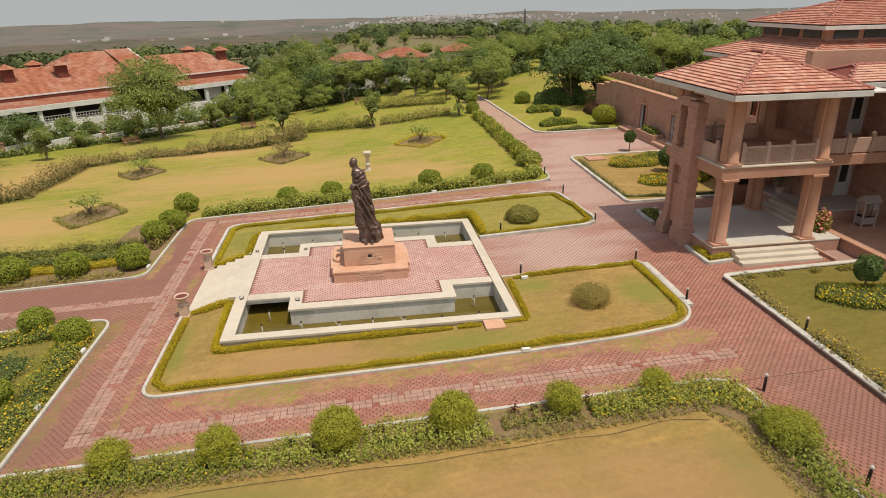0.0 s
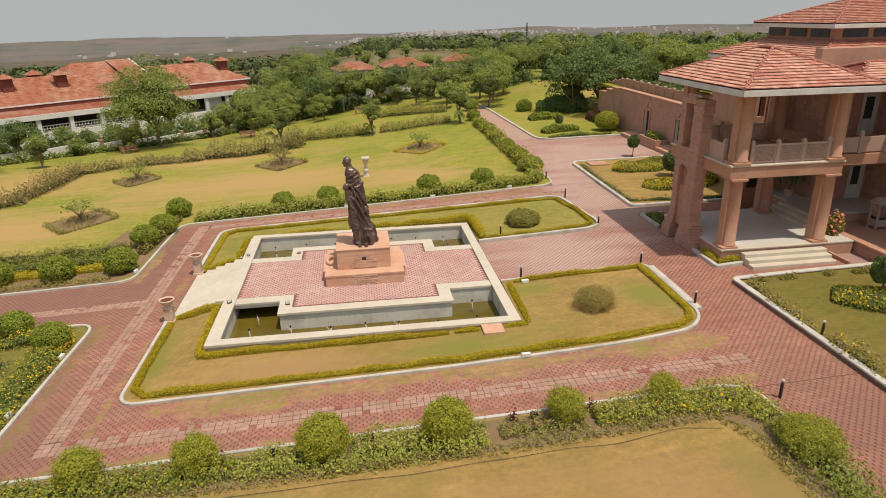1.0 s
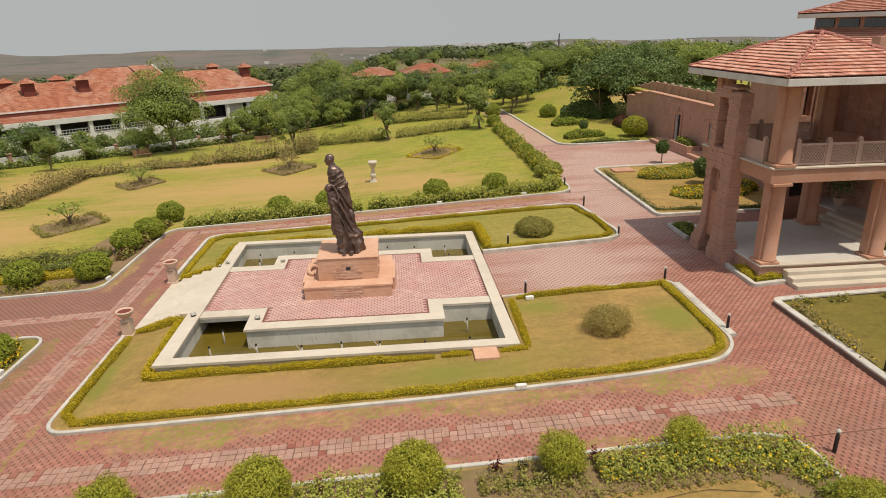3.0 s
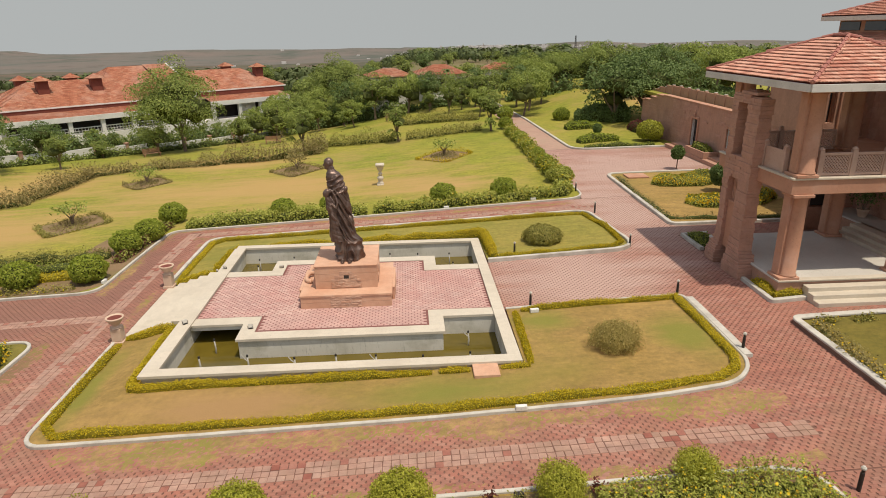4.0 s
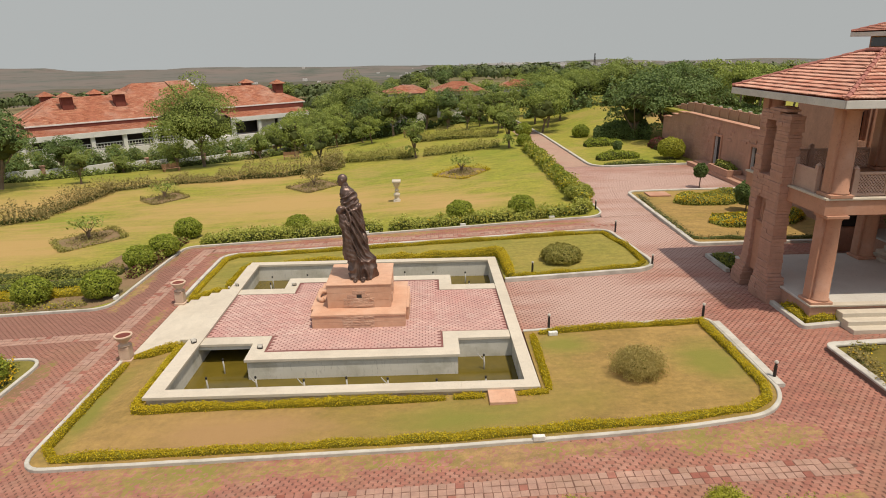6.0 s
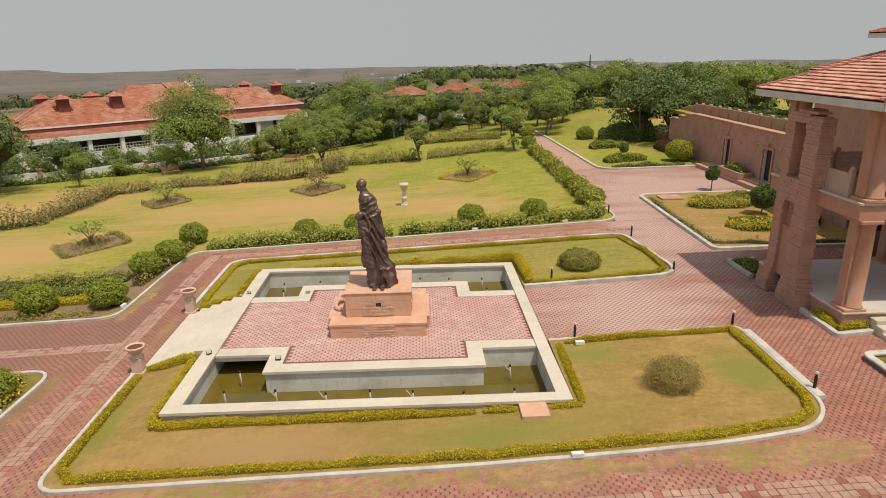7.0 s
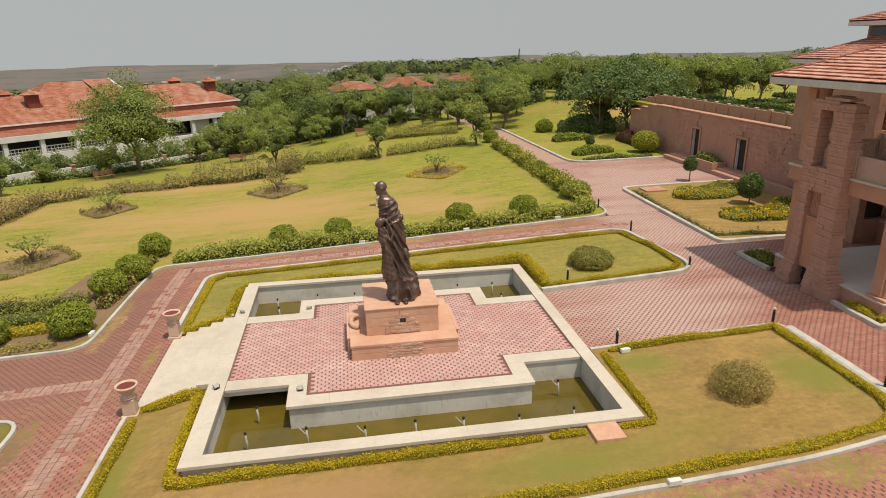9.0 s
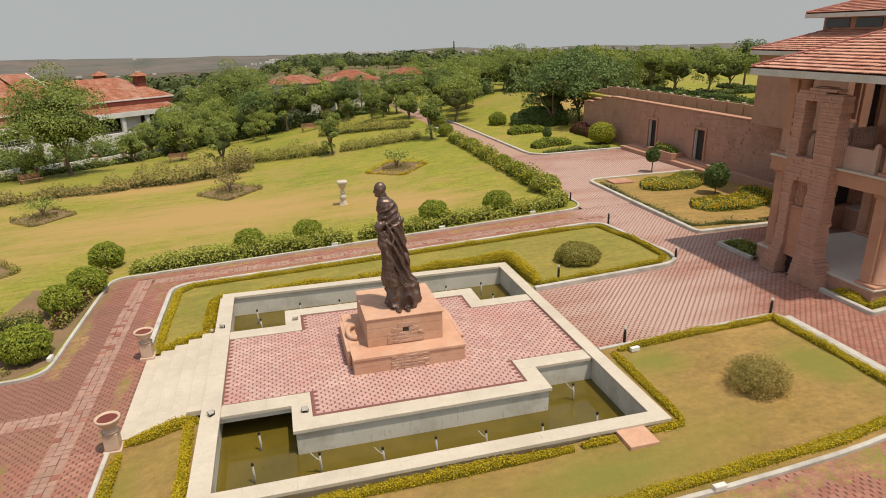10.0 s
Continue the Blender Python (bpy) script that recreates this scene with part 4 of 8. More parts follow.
def column(x, y, z0, z1):
    """A square pier with a round shaft before it, on a plinth and under a cap."""
    bm = bmesh.new()
    box(bm, x - 0.42, x + 0.42, y - 0.42, y + 0.42, z0, z0 + 0.12, 0.015)
    plinth = part("column_base", bm, M_column, building)
    bm = bmesh.new()
    box(bm, x - 0.32, x + 0.10, y - 0.10, y + 0.34, z0 + 0.12, z1 - 0.12, 0.02)
    part("pier", bm, M_column, building)
    bm = bmesh.new()
    hgt = z1 - z0 - 0.24
    lathe(bm, [(0.34, 0), (0.34, 0.06), (0.30, 0.10), (0.295, hgt * 0.5), (0.265, hgt - 0.1), (0.31, hgt - 0.04), (0.31, hgt)], 22, x + 0.08, y - 0.08, z0 + 0.12)
    part("column_shaft", bm, M_column, building, "", True)
    bm = bmesh.new()
    box(bm, x - 0.40, x + 0.42, y - 0.42, y + 0.40, z1 - 0.12, z1, 0.015)
    part("column_cap", bm, M_column, building)


# porch floor, steps, planter
solid("porch_base", [(17.02, 24.0, 3.57, 9.38, 0.2, FLOOR - 0.1)], M_wallstone, building, 0.01)
solid("porch_floor", [(17.0, 24.02, 3.55, 9.4, FLOOR - 0.1, FLOOR)], M_floor, building, 0.02)
solid("floor_edge", [(16.96, 22.5, 3.50, 3.80, FLOOR - 0.05, FLOOR + 0.012)], M_marble, building, 0.012)
for k in range(3):
    solid("porch_step", [(18.0, 22.3, 3.5 - 0.36 * (k + 1), 3.52 - 0.36 * k, 0.3, FLOOR - 0.17 * (k + 1))], M_marble, building, 0.015)
for k in range(3):
    solid("inner_step", [(22.95 + 0.36 * k, 24.3, 5.2, 9.0, FLOOR - 0.01, FLOOR + 0.16 * (k + 1))], M_marble, building, 0.012)
solid("landing", [(24.18, 28.6, 6.3, 11.6, 0.3, FLOOR + 0.40)], M_wallstone, building, 0.02)
solid("landing_slab", [(24.16, 28.6, 6.28, 11.6, FLOOR + 0.40, FLOOR + 0.48)], M_floor, building, 0.02)
solid("terrace", [(24.2, 28.6, -6.0, 6.28, 0.2, 1.30)], M_wallstone, building, 0.02)
solid("terrace_edge", [(24.08, 24.3, -6.0, 6.1, 1.22, 1.33)], M_column, building, 0.02)
solid("planter_kerb", [(22.7, 22.85, 2.2, 4.4, 0.3, 0.86)], M_wallstone, building, 0.02)
for cx, cy in ((17.42, 3.95), (22.15, 3.95), (17.5, 8.82), (22.55, 8.82)):
    column(cx, cy, FLOOR, 4.78)
    column(cx, cy, BALC, 8.62)
solid("balcony_slab", [(16.93, 22.6, 3.62, 9.25, 4.78, BALC - 0.08)], M_column, building, 0.015)
solid("balcony_edge", [(16.88, 22.65, 3.56, 3.8, BALC - 0.08, BALC), (16.88, 17.12, 3.8, 9.3, BALC - 0.08, BALC)], M_marble, building, 0.012)
solid("balcony_floor", [(17.12, 22.6, 3.8, 9.25, BALC - 0.08, BALC - 0.01)], M_wallstone, building, 0.005)
solid("balcony_slab", [(22.6, 28.6, 4.7, 11.6, 4.86, BALC - 0.02)], M_column, building, 0.015)


def lattice_panel(x0, x1, y, z0, z1, along="x"):
    """A pierced stone railing panel: frame and crossing bars."""
    bm = bmesh.new()
    bars = bmesh.new()
    L = x1 - x0

    def put(a0, a1, z_0, z_1, t):
        if along == "x":
            box(bm, a0, a1, y - t, y + t, z_0, z_1, 0.006)
        else:
            box(bm, y - t, y + t, a0, a1, z_0, z_1, 0.006)
    put(x0, x1, z1 - 0.09, z1, 0.05)
    put(x0, x1, z0, z0 + 0.09, 0.05)
    put(x0, x0 + 0.06, z0 + 0.09, z1 - 0.09, 0.045)
    put(x1 - 0.06, x1, z0 + 0.09, z1 - 0.09, 0.045)
    h = z1 - z0 - 0.18
    step = 0.115
    n = int((L + h) / step)
    for sg in (-1, 1):
        for k in range(n + 1):
            s = k * step - (h if sg > 0 else 0)
            pts = []
            for zz in (0, h):
                pts.append((s + zz if sg > 0 else s - zz, zz))
            (sa, za), (sb, zb) = pts
            lo, hi = 0.05, L - 0.05
            if (sa < lo and sb < lo) or (sa > hi and sb > hi):
                continue
            for _ in range(2):
                if sa < lo or sa > hi:
                    t = ((lo if sa < lo else hi) - sa) / (sb - sa)
                    sa, za = sa + t * (sb - sa), za + t * (zb - za)
                sa, za, sb, zb = sb, zb, sa, za
            if along == "x":
                p, q = (x0 + sa, y, z0 + 0.09 + za), (x0 + sb, y, z0 + 0.09 + zb)
            else:
                p, q = (y, x0 + sa, z0 + 0.09 + za), (y, x0 + sb, z0 + 0.09 + zb)
            if (Vector(p) - Vector(q)).length > 0.03:
                tube(bars, [p, q], [0.021, 0.021], 4)
    panel = part("railing_panel", bm, M_rail, building, "pierced pale stone railing panel")
    part("lattice", bars, M_rail, panel)["kind"] = "stuff"
    return panel


def rail_post(x, y, z0):
    bm = bmesh.new()
    box(bm, x - 0.09, x + 0.09, y - 0.09, y + 0.09, z0, z0 + 0.98, 0.012)
    lathe(bm, [(0.10, 0), (0.11, 0.03), (0.08, 0.08), (0.02, 0.12)], 10, x, y, z0 + 0.98)
    part("railing_post", bm, M_rail, building)


for k in range(3):
    xa = 17.98 + k * 1.28
    lattice_panel(xa + 0.09, xa + 1.19, 3.86, BALC + 0.02, BALC + 0.88)
for k in range(4):
    rail_post(17.98 + k * 1.28, 3.86, BALC)
for k in range(3):
    ya = 4.6 + k * 1.4
    solid("parapet_panel", [(17.05, 17.13, ya + 0.1, ya + 1.3, BALC, BALC + 0.85)], M_rail, building)
    rail_post(17.1, ya, BALC)
for k in range(3):
    xa = 18.2 + k * 1.35
    lattice_panel(xa + 0.09, xa + 1.26, 9.08, BALC + 0.02, BALC + 0.88)
    rail_post(xa, 9.08, BALC)
for k in range(4):
    xa = 22.9 + k * 1.4
    solid("parapet_panel", [(xa + 0.1, xa + 1.3, 4.78, 4.86, BALC + 0.05, BALC + 0.8)], M_rail, building)
    rail_post(xa, 4.82, BALC)

hip_roof("porch_roof", 16.55, 23.4, 2.95, 10.75, 8.85, 10.32, building, 0.0, 0.45, 300, (0, 3, 1), 0.26, 2)
solid("roof_gutter", [(23.46, 25.3, 3.7, 10.7, 8.60, 8.68)], M_fascia, building, 0.01)
hip_roof("main_roof", 25.2, 46, 9.7, 21.0, 9.2, 11.3, building, 4.9, 0.0, 0, (0, 3), 0.24, 3)
hip_roof("upper_roof", 27.3, 44, 11.8, 19.4, 11.2, 12.5, building, 4.5, 0.0, 0, (0, 3), 0.22, 4)
hip_roof("side_roof", 24.6, 40, 5.9, 9.6, 8.75, 9.4, building, 5.9, 0.0, 0, (0,), 0.26, 5)
solid("roof_parapet", [(24.7, 40, 9.05, 9.6, 8.5, 10.1)], M_wallstone, building, 0.02)
solid("clerestory_wall", [(28.0, 43, 12.5, 18.7, 10.2, 11.0)], M_wallstone, building, 0.02)
for k in range(5):
    solid("clerestory_window", [(28.5 + k * 2.0, 30.1 + k * 2.0, 12.44, 12.5, 10.45, 10.92)], M_pane, building, 0.01)
for k in range(3):
    solid("clerestory_window", [(27.94, 28.0, 12.9 + k * 2.0, 14.5 + k * 2.0, 10.45, 10.92)], M_pane, building, 0.01)

# house walls behind the porch; each opening is a recess with frame and leaf
def wall_x(y0, y1, x0, x1, z0, z1, holes):
    """A wall along x with openings (xa, xb, za, zb)."""
    xs = sorted({x0, x1, *[h[0] for h in holes], *[h[1] for h in holes]})
    bm = bmesh.new()
    for a, b in zip(xs, xs[1:]):
        cuts = sorted([(h[2], h[3]) for h in holes if h[0] <= a and h[1] >= b])
        z = z0
        for c0, c1 in cuts:
            if c0 > z:
                box(bm, a, b, y0, y1, z, c0)
            z = c1
        if z < z1:
            box(bm, a, b, y0, y1, z, z1)
    return part("house_wall", bm, M_wallstone, building)


def wall_y(x0, x1, y0, y1, z0, z1, holes, name="house_wall", parent=None):
    ys = sorted({y0, y1, *[h[0] for h in holes], *[h[1] for h in holes]})
    bm = bmesh.new()
    for a, b in zip(ys, ys[1:]):
        cuts = sorted([(h[2], h[3]) for h in holes if h[0] <= a and h[1] >= b])
        z = z0
        for c0, c1 in cuts:
            if c0 > z:
                box(bm, x0, x1, a, b, z, c0)
            z = c1
        if z < z1:
            box(bm, x0, x1, a, b, z, z1)
    return part(name, bm, M_wallstone, parent or building)


def door_leaf_x(xa, xb, za, zb, y, frame_mat, leaf_mat, parent):
    d = solid("door_frame", [(xa, xa + 0.12, y - 0.06, y + 0.08, za, zb), (xb - 0.12, xb, y - 0.06, y + 0.08, za, zb), (xa + 0.12, xb - 0.12, y - 0.06, y + 0.08, zb - 0.12, zb)], frame_mat, parent)
    solid("door_leaf", [(xa + 0.12, xb - 0.12, y, y + 0.05, za, zb - 0.12)], leaf_mat, parent)


holes1 = [(23.3, 24.6, 1.9, 4.2), (23.3, 23.7, 6.2, 8.2), (24.5, 25.3, 5.5, 8.0)]
wall_x(11.6, 12.1, 22.9, 25.6, 0.2, 8.7, holes1)
# the leaves' near-black stands for unlit rooms behind the openings
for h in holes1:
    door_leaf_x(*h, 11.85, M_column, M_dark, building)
holes2 = [(27.5, 28.45, 1.82, 3.95), (27.4, 28.4, 5.45, 7.8)]
wall_x(8.7, 9.1, 25.6, 28.6, 0.2, 8.7, holes2)
def glazed_door(xa, xb, za, zb, y):
    """A white door: frame, leaf with rails, and a dark pane above a solid panel."""
    solid("door_frame", [(xa, xa + 0.1, y - 0.05, y + 0.1, za, zb), (xb - 0.1, xb, y - 0.05, y + 0.1, za, zb), (xa + 0.1, xb - 0.1, y - 0.05, y + 0.1, zb - 0.1, zb)], M_fascia, building)
    a, b, m = xa + 0.1, xb - 0.1, za + (zb - za) * 0.38
    solid("door_leaf", [(a, a + 0.14, y, y + 0.05, za, zb - 0.1), (b - 0.14, b, y, y + 0.05, za, zb - 0.1), (a + 0.14, b - 0.14, y, y + 0.05, za, m), (a + 0.14, b - 0.14, y, y + 0.05, zb - 0.26, zb - 0.1)], M_fascia, building)
    solid("door_pane", [(a + 0.14, b - 0.14, y + 0.015, y + 0.03, m, zb - 0.26)], M_pane, building)


for h in holes2:
    glazed_door(*h, 8.73)
solid("house_wall", [(25.6, 26.0, 9.1, 12.1, 0.2, 8.7)], M_wallstone, building, 0.01)
# added out of view: a roof slab that only shades the terrace
solid("unseen_shade_roof", [(26.2, 44, -8.0, 4.5, 8.9, 9.15), (27.0, 44, 4.5, 5.9, 8.9, 9.15)], M_fascia, building, 0.02)


def facing(plane, axis, a0, a1, z0, z1, holes, seed, sign=-1):
    """Courses of facing stone, standing a little proud of a wall."""
    rng = random.Random(seed)
    bm = bmesh.new()
    z = z0
    while z < z1 - 0.1:
        h = min(rng.uniform(0.16, 0.30), z1 - z)
        a = a0 - rng.uniform(0, 0.4)
        while a < a1:
            w = rng.uniform(0.4, 1.0)
            lo, hi = max(a, a0), min(a + w, a1)
            if hi - lo > 0.06 and not any(p - 0.02 < hi and q + 0.02 > lo and r < z + h and s > z for p, q, r, s in holes):
                o = rng.uniform(0.004, 0.028) * sign
                f, g = sorted((plane + o, plane - 0.02 * sign))
                if axis == "x":
                    box(bm, lo + 0.005, hi - 0.005, f, g, z + 0.004, z + h - 0.004)
                else:
                    box(bm, f, g, lo + 0.005, hi - 0.005, z + 0.004, z + h - 0.004)
            a += w
        z += h
    ob = part("facing_stone", bm, M_rough, building)
    ob["kind"] = "stuff"


facing(8.7, "x", 25.6, 28.6, 1.82, 8.6, holes2, 41)
facing(11.6, "x", 22.9, 25.6, 1.82, 8.6, holes1, 42)
facing(28.6, "y", -4.0, 8.7, 1.3, 8.8, [], 43)
facing(25.6, "y", 9.1, 11.6, 1.82, 8.6, [], 44)
facing(24.2, "y", -6.0, 6.28, 0.35, 1.22, [], 45)
# stretch south of about y 8 is added out of view, for shade
solid("stone_pier", [(28.6, 40, -4.0, 20, 0.2, 8.9)], M_wallstone, building, 0.03)
solid("house_wall", [(25.6, 28.6, 10.0, 20.6, 4.8, 8.95)], M_wallstone, building, 0.02)
solid("pier_strip", [(23.85, 24.1, 11.5, 11.6, BALC, 8.6)], M_column, building)

# ---- stone tower beside the porch, built of coursed blocks ----
tower = thing("stone_tower", "coursed rough pink sandstone tower with slot openings", "tower")
TX0, TX1 = 16.60, 17.14


def tower_course(y0, y1, x0, x1, z0, z1, rng):
    """One course of uneven blocks along a pier of the tower."""
    y = y0
    while y < y1 - 0.02:
        w = rng.uniform(0.35, 0.95)
        if y1 - (y + w) < 0.3:
            w = y1 - y
        o, e = rng.uniform(-0.015, 0.035), rng.uniform(-0.015, 0.035)
        bm = bmesh.new()
        box(bm, x0 - o, x1 + rng.uniform(-0.02, 0.05), y + 0.003 - (e if y == y0 else 0), y + w - 0.003 + (e if y + w >= y1 - 0.01 else 0), z0 + 0.002, z1 - 0.002, 0.006)
        part("stone_block", bm, M_rough, tower)
        y += w


solid("tower_core", [(TX0 + 0.06, TX1 - 0.06, 6.06, 6.78, 0.3, 8.1), (TX0 + 0.06, TX1 - 0.06, 7.66, 8.0, 0.3, 8.1)], M_wallstone, tower)
rng = random.Random(11)
z = 0.35
k = 0
while z < 8.25:
    h = rng.uniform(0.10, 0.18)
    zt = min(z + h, 8.3)
    flare = 0.19 * (1 - ss(0.9, 1.9, z))
    south, north = 5.98 - 2.8 * flare, 8.08 + 1.9 * flare
    if 4.55 < z < 5.55 or z > 7.70:
        spans = [(south, north)]
    else:
        spans = [(south, 6.84), (7.60, north)]
    if z > 7.9:
        spans = [(6.3 + 0.45 * (k % 2), 8.02 - 0.5 * ((k + 1) % 2))]
    for a, b in spans:
        tower_course(a, b, TX0 - flare, TX1 + flare * 0.35, z, zt, rng)
    z = zt
    k += 1
solid("recess_panel", [(16.86, 17.08, 6.82, 7.62, 1.45, 4.6)], M_wallstone, tower, 0.01)
solid("recess_panel", [(16.74, 16.86, 6.82, 7.62, 1.45, 3.5)], M_column, tower, 0.01)
for q in range(7):
    bm = bmesh.new()
    tube(bm, [(16.84, 7.22, 3.62), (16.84, 7.22 + 0.32 * math.cos(0.35 + q * 0.407), 3.62 + 0.85 * math.sin(0.35 + q * 0.407))], [0.02, 0.035], 5)
    part("carved_ray", bm, M_column, tower)
# near-black block painted in for the shade of the low opening
solid("niche_shade", [(16.95, 17.1, 6.80, 7.64, 0.3, 1.45)], M_dark, tower)
solid("recess_lintel", [(16.70, 17.0, 6.82, 7.62, 3.5, 3.6)], M_column, tower, 0.02)
solid("tower_beam", [(16.9, 17.4, 6.9, 7.6, 8.05, 8.3)], M_wallstone, tower, 0.02)

# ---- long terrace wall with doors ----
terrace_wall = thing("garden_wall", "long coursed pink sandstone wall with two doorways", "wall", kind="structure")
wh = [(26.55, 27.75, 1.15, 3.45), (32.7, 33.8, 1.15, 3.45)]
wall_y(27.0, 27.5, 13.0, 38.0, 0.2, 4.72, wh, "stone_wall", terrace_wall)
bm = bmesh.new()
seg = [(38.0 + 0.5 * i, 4.72 - 0.9 * ss(40, 45.5, 38.0 + 0.5 * i)) for i in range(16)]
for (ya, za), (yb, zb) in zip(seg, seg[1:]):
    vs = []
    for x in (27.0, 27.5):
        vs.append([bm.verts.new(p) for p in ((x, ya, 0.2), (x, yb, 0.2), (x, yb, zb), (x, ya, za))])
    a, b = vs
    bm.faces.new(a)
    bm.faces.new(b)
    for q in range(4):
        bm.faces.new((a[q], a[(q + 1) % 4], b[(q + 1) % 4], b[q]))
bmesh.ops.remove_doubles(bm, verts=bm.verts, dist=0.001)
part("curved_wall_end", bm, M_wallstone, terrace_wall)
for y0 in np.arange(13.0, 45.2, 1.6):
    za = 4.72 - 0.9 * ss(40, 45.5, y0 + 0.8)
    solid("coping_stone", [(26.92, 27.58, y0 + 0.02, min(y0 + 1.58, 45.5), za, za + 0.09)], M_column, terrace_wall)
for a, b, c, d in wh:
    solid("door_frame", [(26.9, 27.05, a - 0.18, a, 1.1, d + 0.2), (26.9, 27.05, b, b + 0.18, 1.1, d + 0.2), (26.9, 27.05, a, b, d, d + 0.2)], M_column, terrace_wall)
    # leaf in near-black, for the unlit inside of the doorway
    solid("door_leaf", [(27.25, 27.3, a, b, c, d)], M_dark, terrace_wall)
    solid("door_leaf", [(27.02, 27.22, b - 0.06, b - 0.01, c, d - 0.05)], M_white, terrace_wall, 0.004, "pale open door leaf")
    solid("door_lamp", [(26.84, 26.92, (a + b) / 2 - 0.1, (a + b) / 2 + 0.1, d + 0.3, d + 0.5)], M_column, terrace_wall)
# courses of facing stone on the wall
bm = bmesh.new()
rng = random.Random(4)
z = 0.95
while z < 4.6:
    h = rng.uniform(0.10, 0.19)
    y = 13.0 + rng.uniform(-0.4, 0)
    while y < 38.0:
        w = rng.uniform(0.5, 1.1)
        a, b = max(y, 13.0), min(y + w, 38.0)
        if not any(p - 0.25 < b and q + 0.25 > a and z < d + 0.6 for p, q, c, d in wh) and not (27.9 < a < 32.4 and z > 1.0 and rng.random() < 0.9):
            o = rng.uniform(0.004, 0.05)
            box(bm, 27.0 - o, 27.02, a + 0.004, b - 0.004, z + 0.003, min(z + h, 4.7) - 0.003, 0.0)
        y += w
    z += h
seen_z = 0.6
while seen_z < 3.7:
    h = rng.uniform(0.09, 0.16)
    y = 38.0
    while y < 45.3:
        w = rng.uniform(0.5, 1.0)
        o = rng.uniform(0.004, 0.03)
        box(bm, 27.0 - o, 27.02, y + 0.004, min(y + w, 45.4) - 0.004, seen_z + 0.003, seen_z + h - 0.003, 0.0)
        y += w
    seen_z += h
facing = part("facing_stone", bm, M_rough, terrace_wall)
facing["kind"] = "stuff"
parapet = thing("terrace_parapet", "pink stone parapet on the terrace behind the wall", "parapet", kind="structure")
for y0 in np.arange(13.0, 47.0, 1.7):
    dz = 0.7 * ss(41, 46.5, y0)
    solid("parapet_panel", [(28.5, 28.62, y0 + 0.12, y0 + 1.58, 4.6 - dz, 5.45 - dz)], M_wallstone, parapet)
    solid("parapet_post", [(28.42, 28.7, y0 - 0.12, y0 + 0.12, 4.6 - dz, 5.52 - dz)], M_wallstone, parapet)
    solid("post_cap", [(28.44, 28.68, y0 - 0.1, y0 + 0.1, 5.52 - dz, 5.58 - dz)], M_kerb, parapet)
solid("terrace_deck", [(27.5, 60, 20.6, 47, 4.3, 4.6)], M_green, parapet)
solid("terrace_backing", [(28.3, 60, 21, 46.5, 0.2, 4.3)], M_wallstone, parapet)
entry = thing("entry_steps", "low pink stone steps and planters before the wall", "steps")
solid("step", [(25.7, 27.0, 21.5, 36.0, 0.3, 0.98)], M_wallstone, entry, 0.015)
solid("step", [(26.15, 27.0, 21.5, 35.6, 0.98, 1.14)], M_wallstone, entry, 0.015)
solid("planter_wall", [(25.75, 26.9, 28.6, 28.75, 0.98, 1.5), (25.75, 25.9, 28.75, 31.8, 0.98, 1.5), (25.75, 26.9, 31.8, 31.95, 0.98, 1.5)], M_wallstone, entry, 0.015)
solid("planter_soil", [(25.9, 26.9, 28.75, 31.8, 0.98, 1.4)], M_soil, entry)
solid("low_wall", [(25.6, 25.85, 16.0, 24.4, 0.3, 1.45)], M_wallstone, entry, 0.02)

# ---- veranda building beyond the north lawn ----
U = Vector((0.743, 0.669, 0)).normalized()
house_m = Matrix.Translation((-44.5, 82.4, 0)) @ Matrix.Rotation(math.atan2(U.y, U.x), 4, "Z")
veranda = thing("veranda_house", "long white house with orange tiled roofs and a veranda", "house")
veranda.matrix_world = house_m


def low_roof(name, loops, parent, material=None):
    """Tiled slopes of a far roof: ribbed sheets with real courses."""
    bm = bmesh.new()
    for a, b, tb, ta in loops:
        a, b, tb, ta = (Vector(v) for v in (a, b, tb, ta))
        n = max(2, round((ta - a).length / 0.36))
        for k in range(n):
            f0, f1 = k / n, (k + 1) / n
            p0, q0, q1, p1 = a.lerp(ta, f0), b.lerp(tb, f0), b.lerp(tb, f1), a.lerp(ta, f1)
            up = Vector((0, 0, 0.075))
            m = max(1, round((q0 - p0).length / 0.55))
            for i in range(m):
                s0, s1 = i / m, (i + 1) / m
                j = Vector((0, 0, random.uniform(0, 0.03)))
                v = [bm.verts.new(w) for w in (p0.lerp(q0, s0) + up + j, p0.lerp(q0, s1) + up + j, p1.lerp(q1, s1) + j, p1.lerp(q1, s0) + j, p0.lerp(q0, s0), p0.lerp(q0, s1))]
                bm.faces.new((v[0], v[1], v[2], v[3]))
                bm.faces.new((v[4], v[5], v[1], v[0]))
    return part(name, bm, material or M_lefttile, parent)


low_roof("roof", [((-14, -5, 1.4), (9.5, -5, 1.4), (9.5, 2, 4.55), (-8.5, 2, 4.55)), ((-14, 9, 1.4), (-14, -5, 1.4), (-8.5, 2, 4.55), (-8.5, 2, 4.55)), ((9.5, 9, 1.4), (-14, 9, 1.4), (-8.5, 2, 4.55), (9.5, 2, 4.55))], veranda)
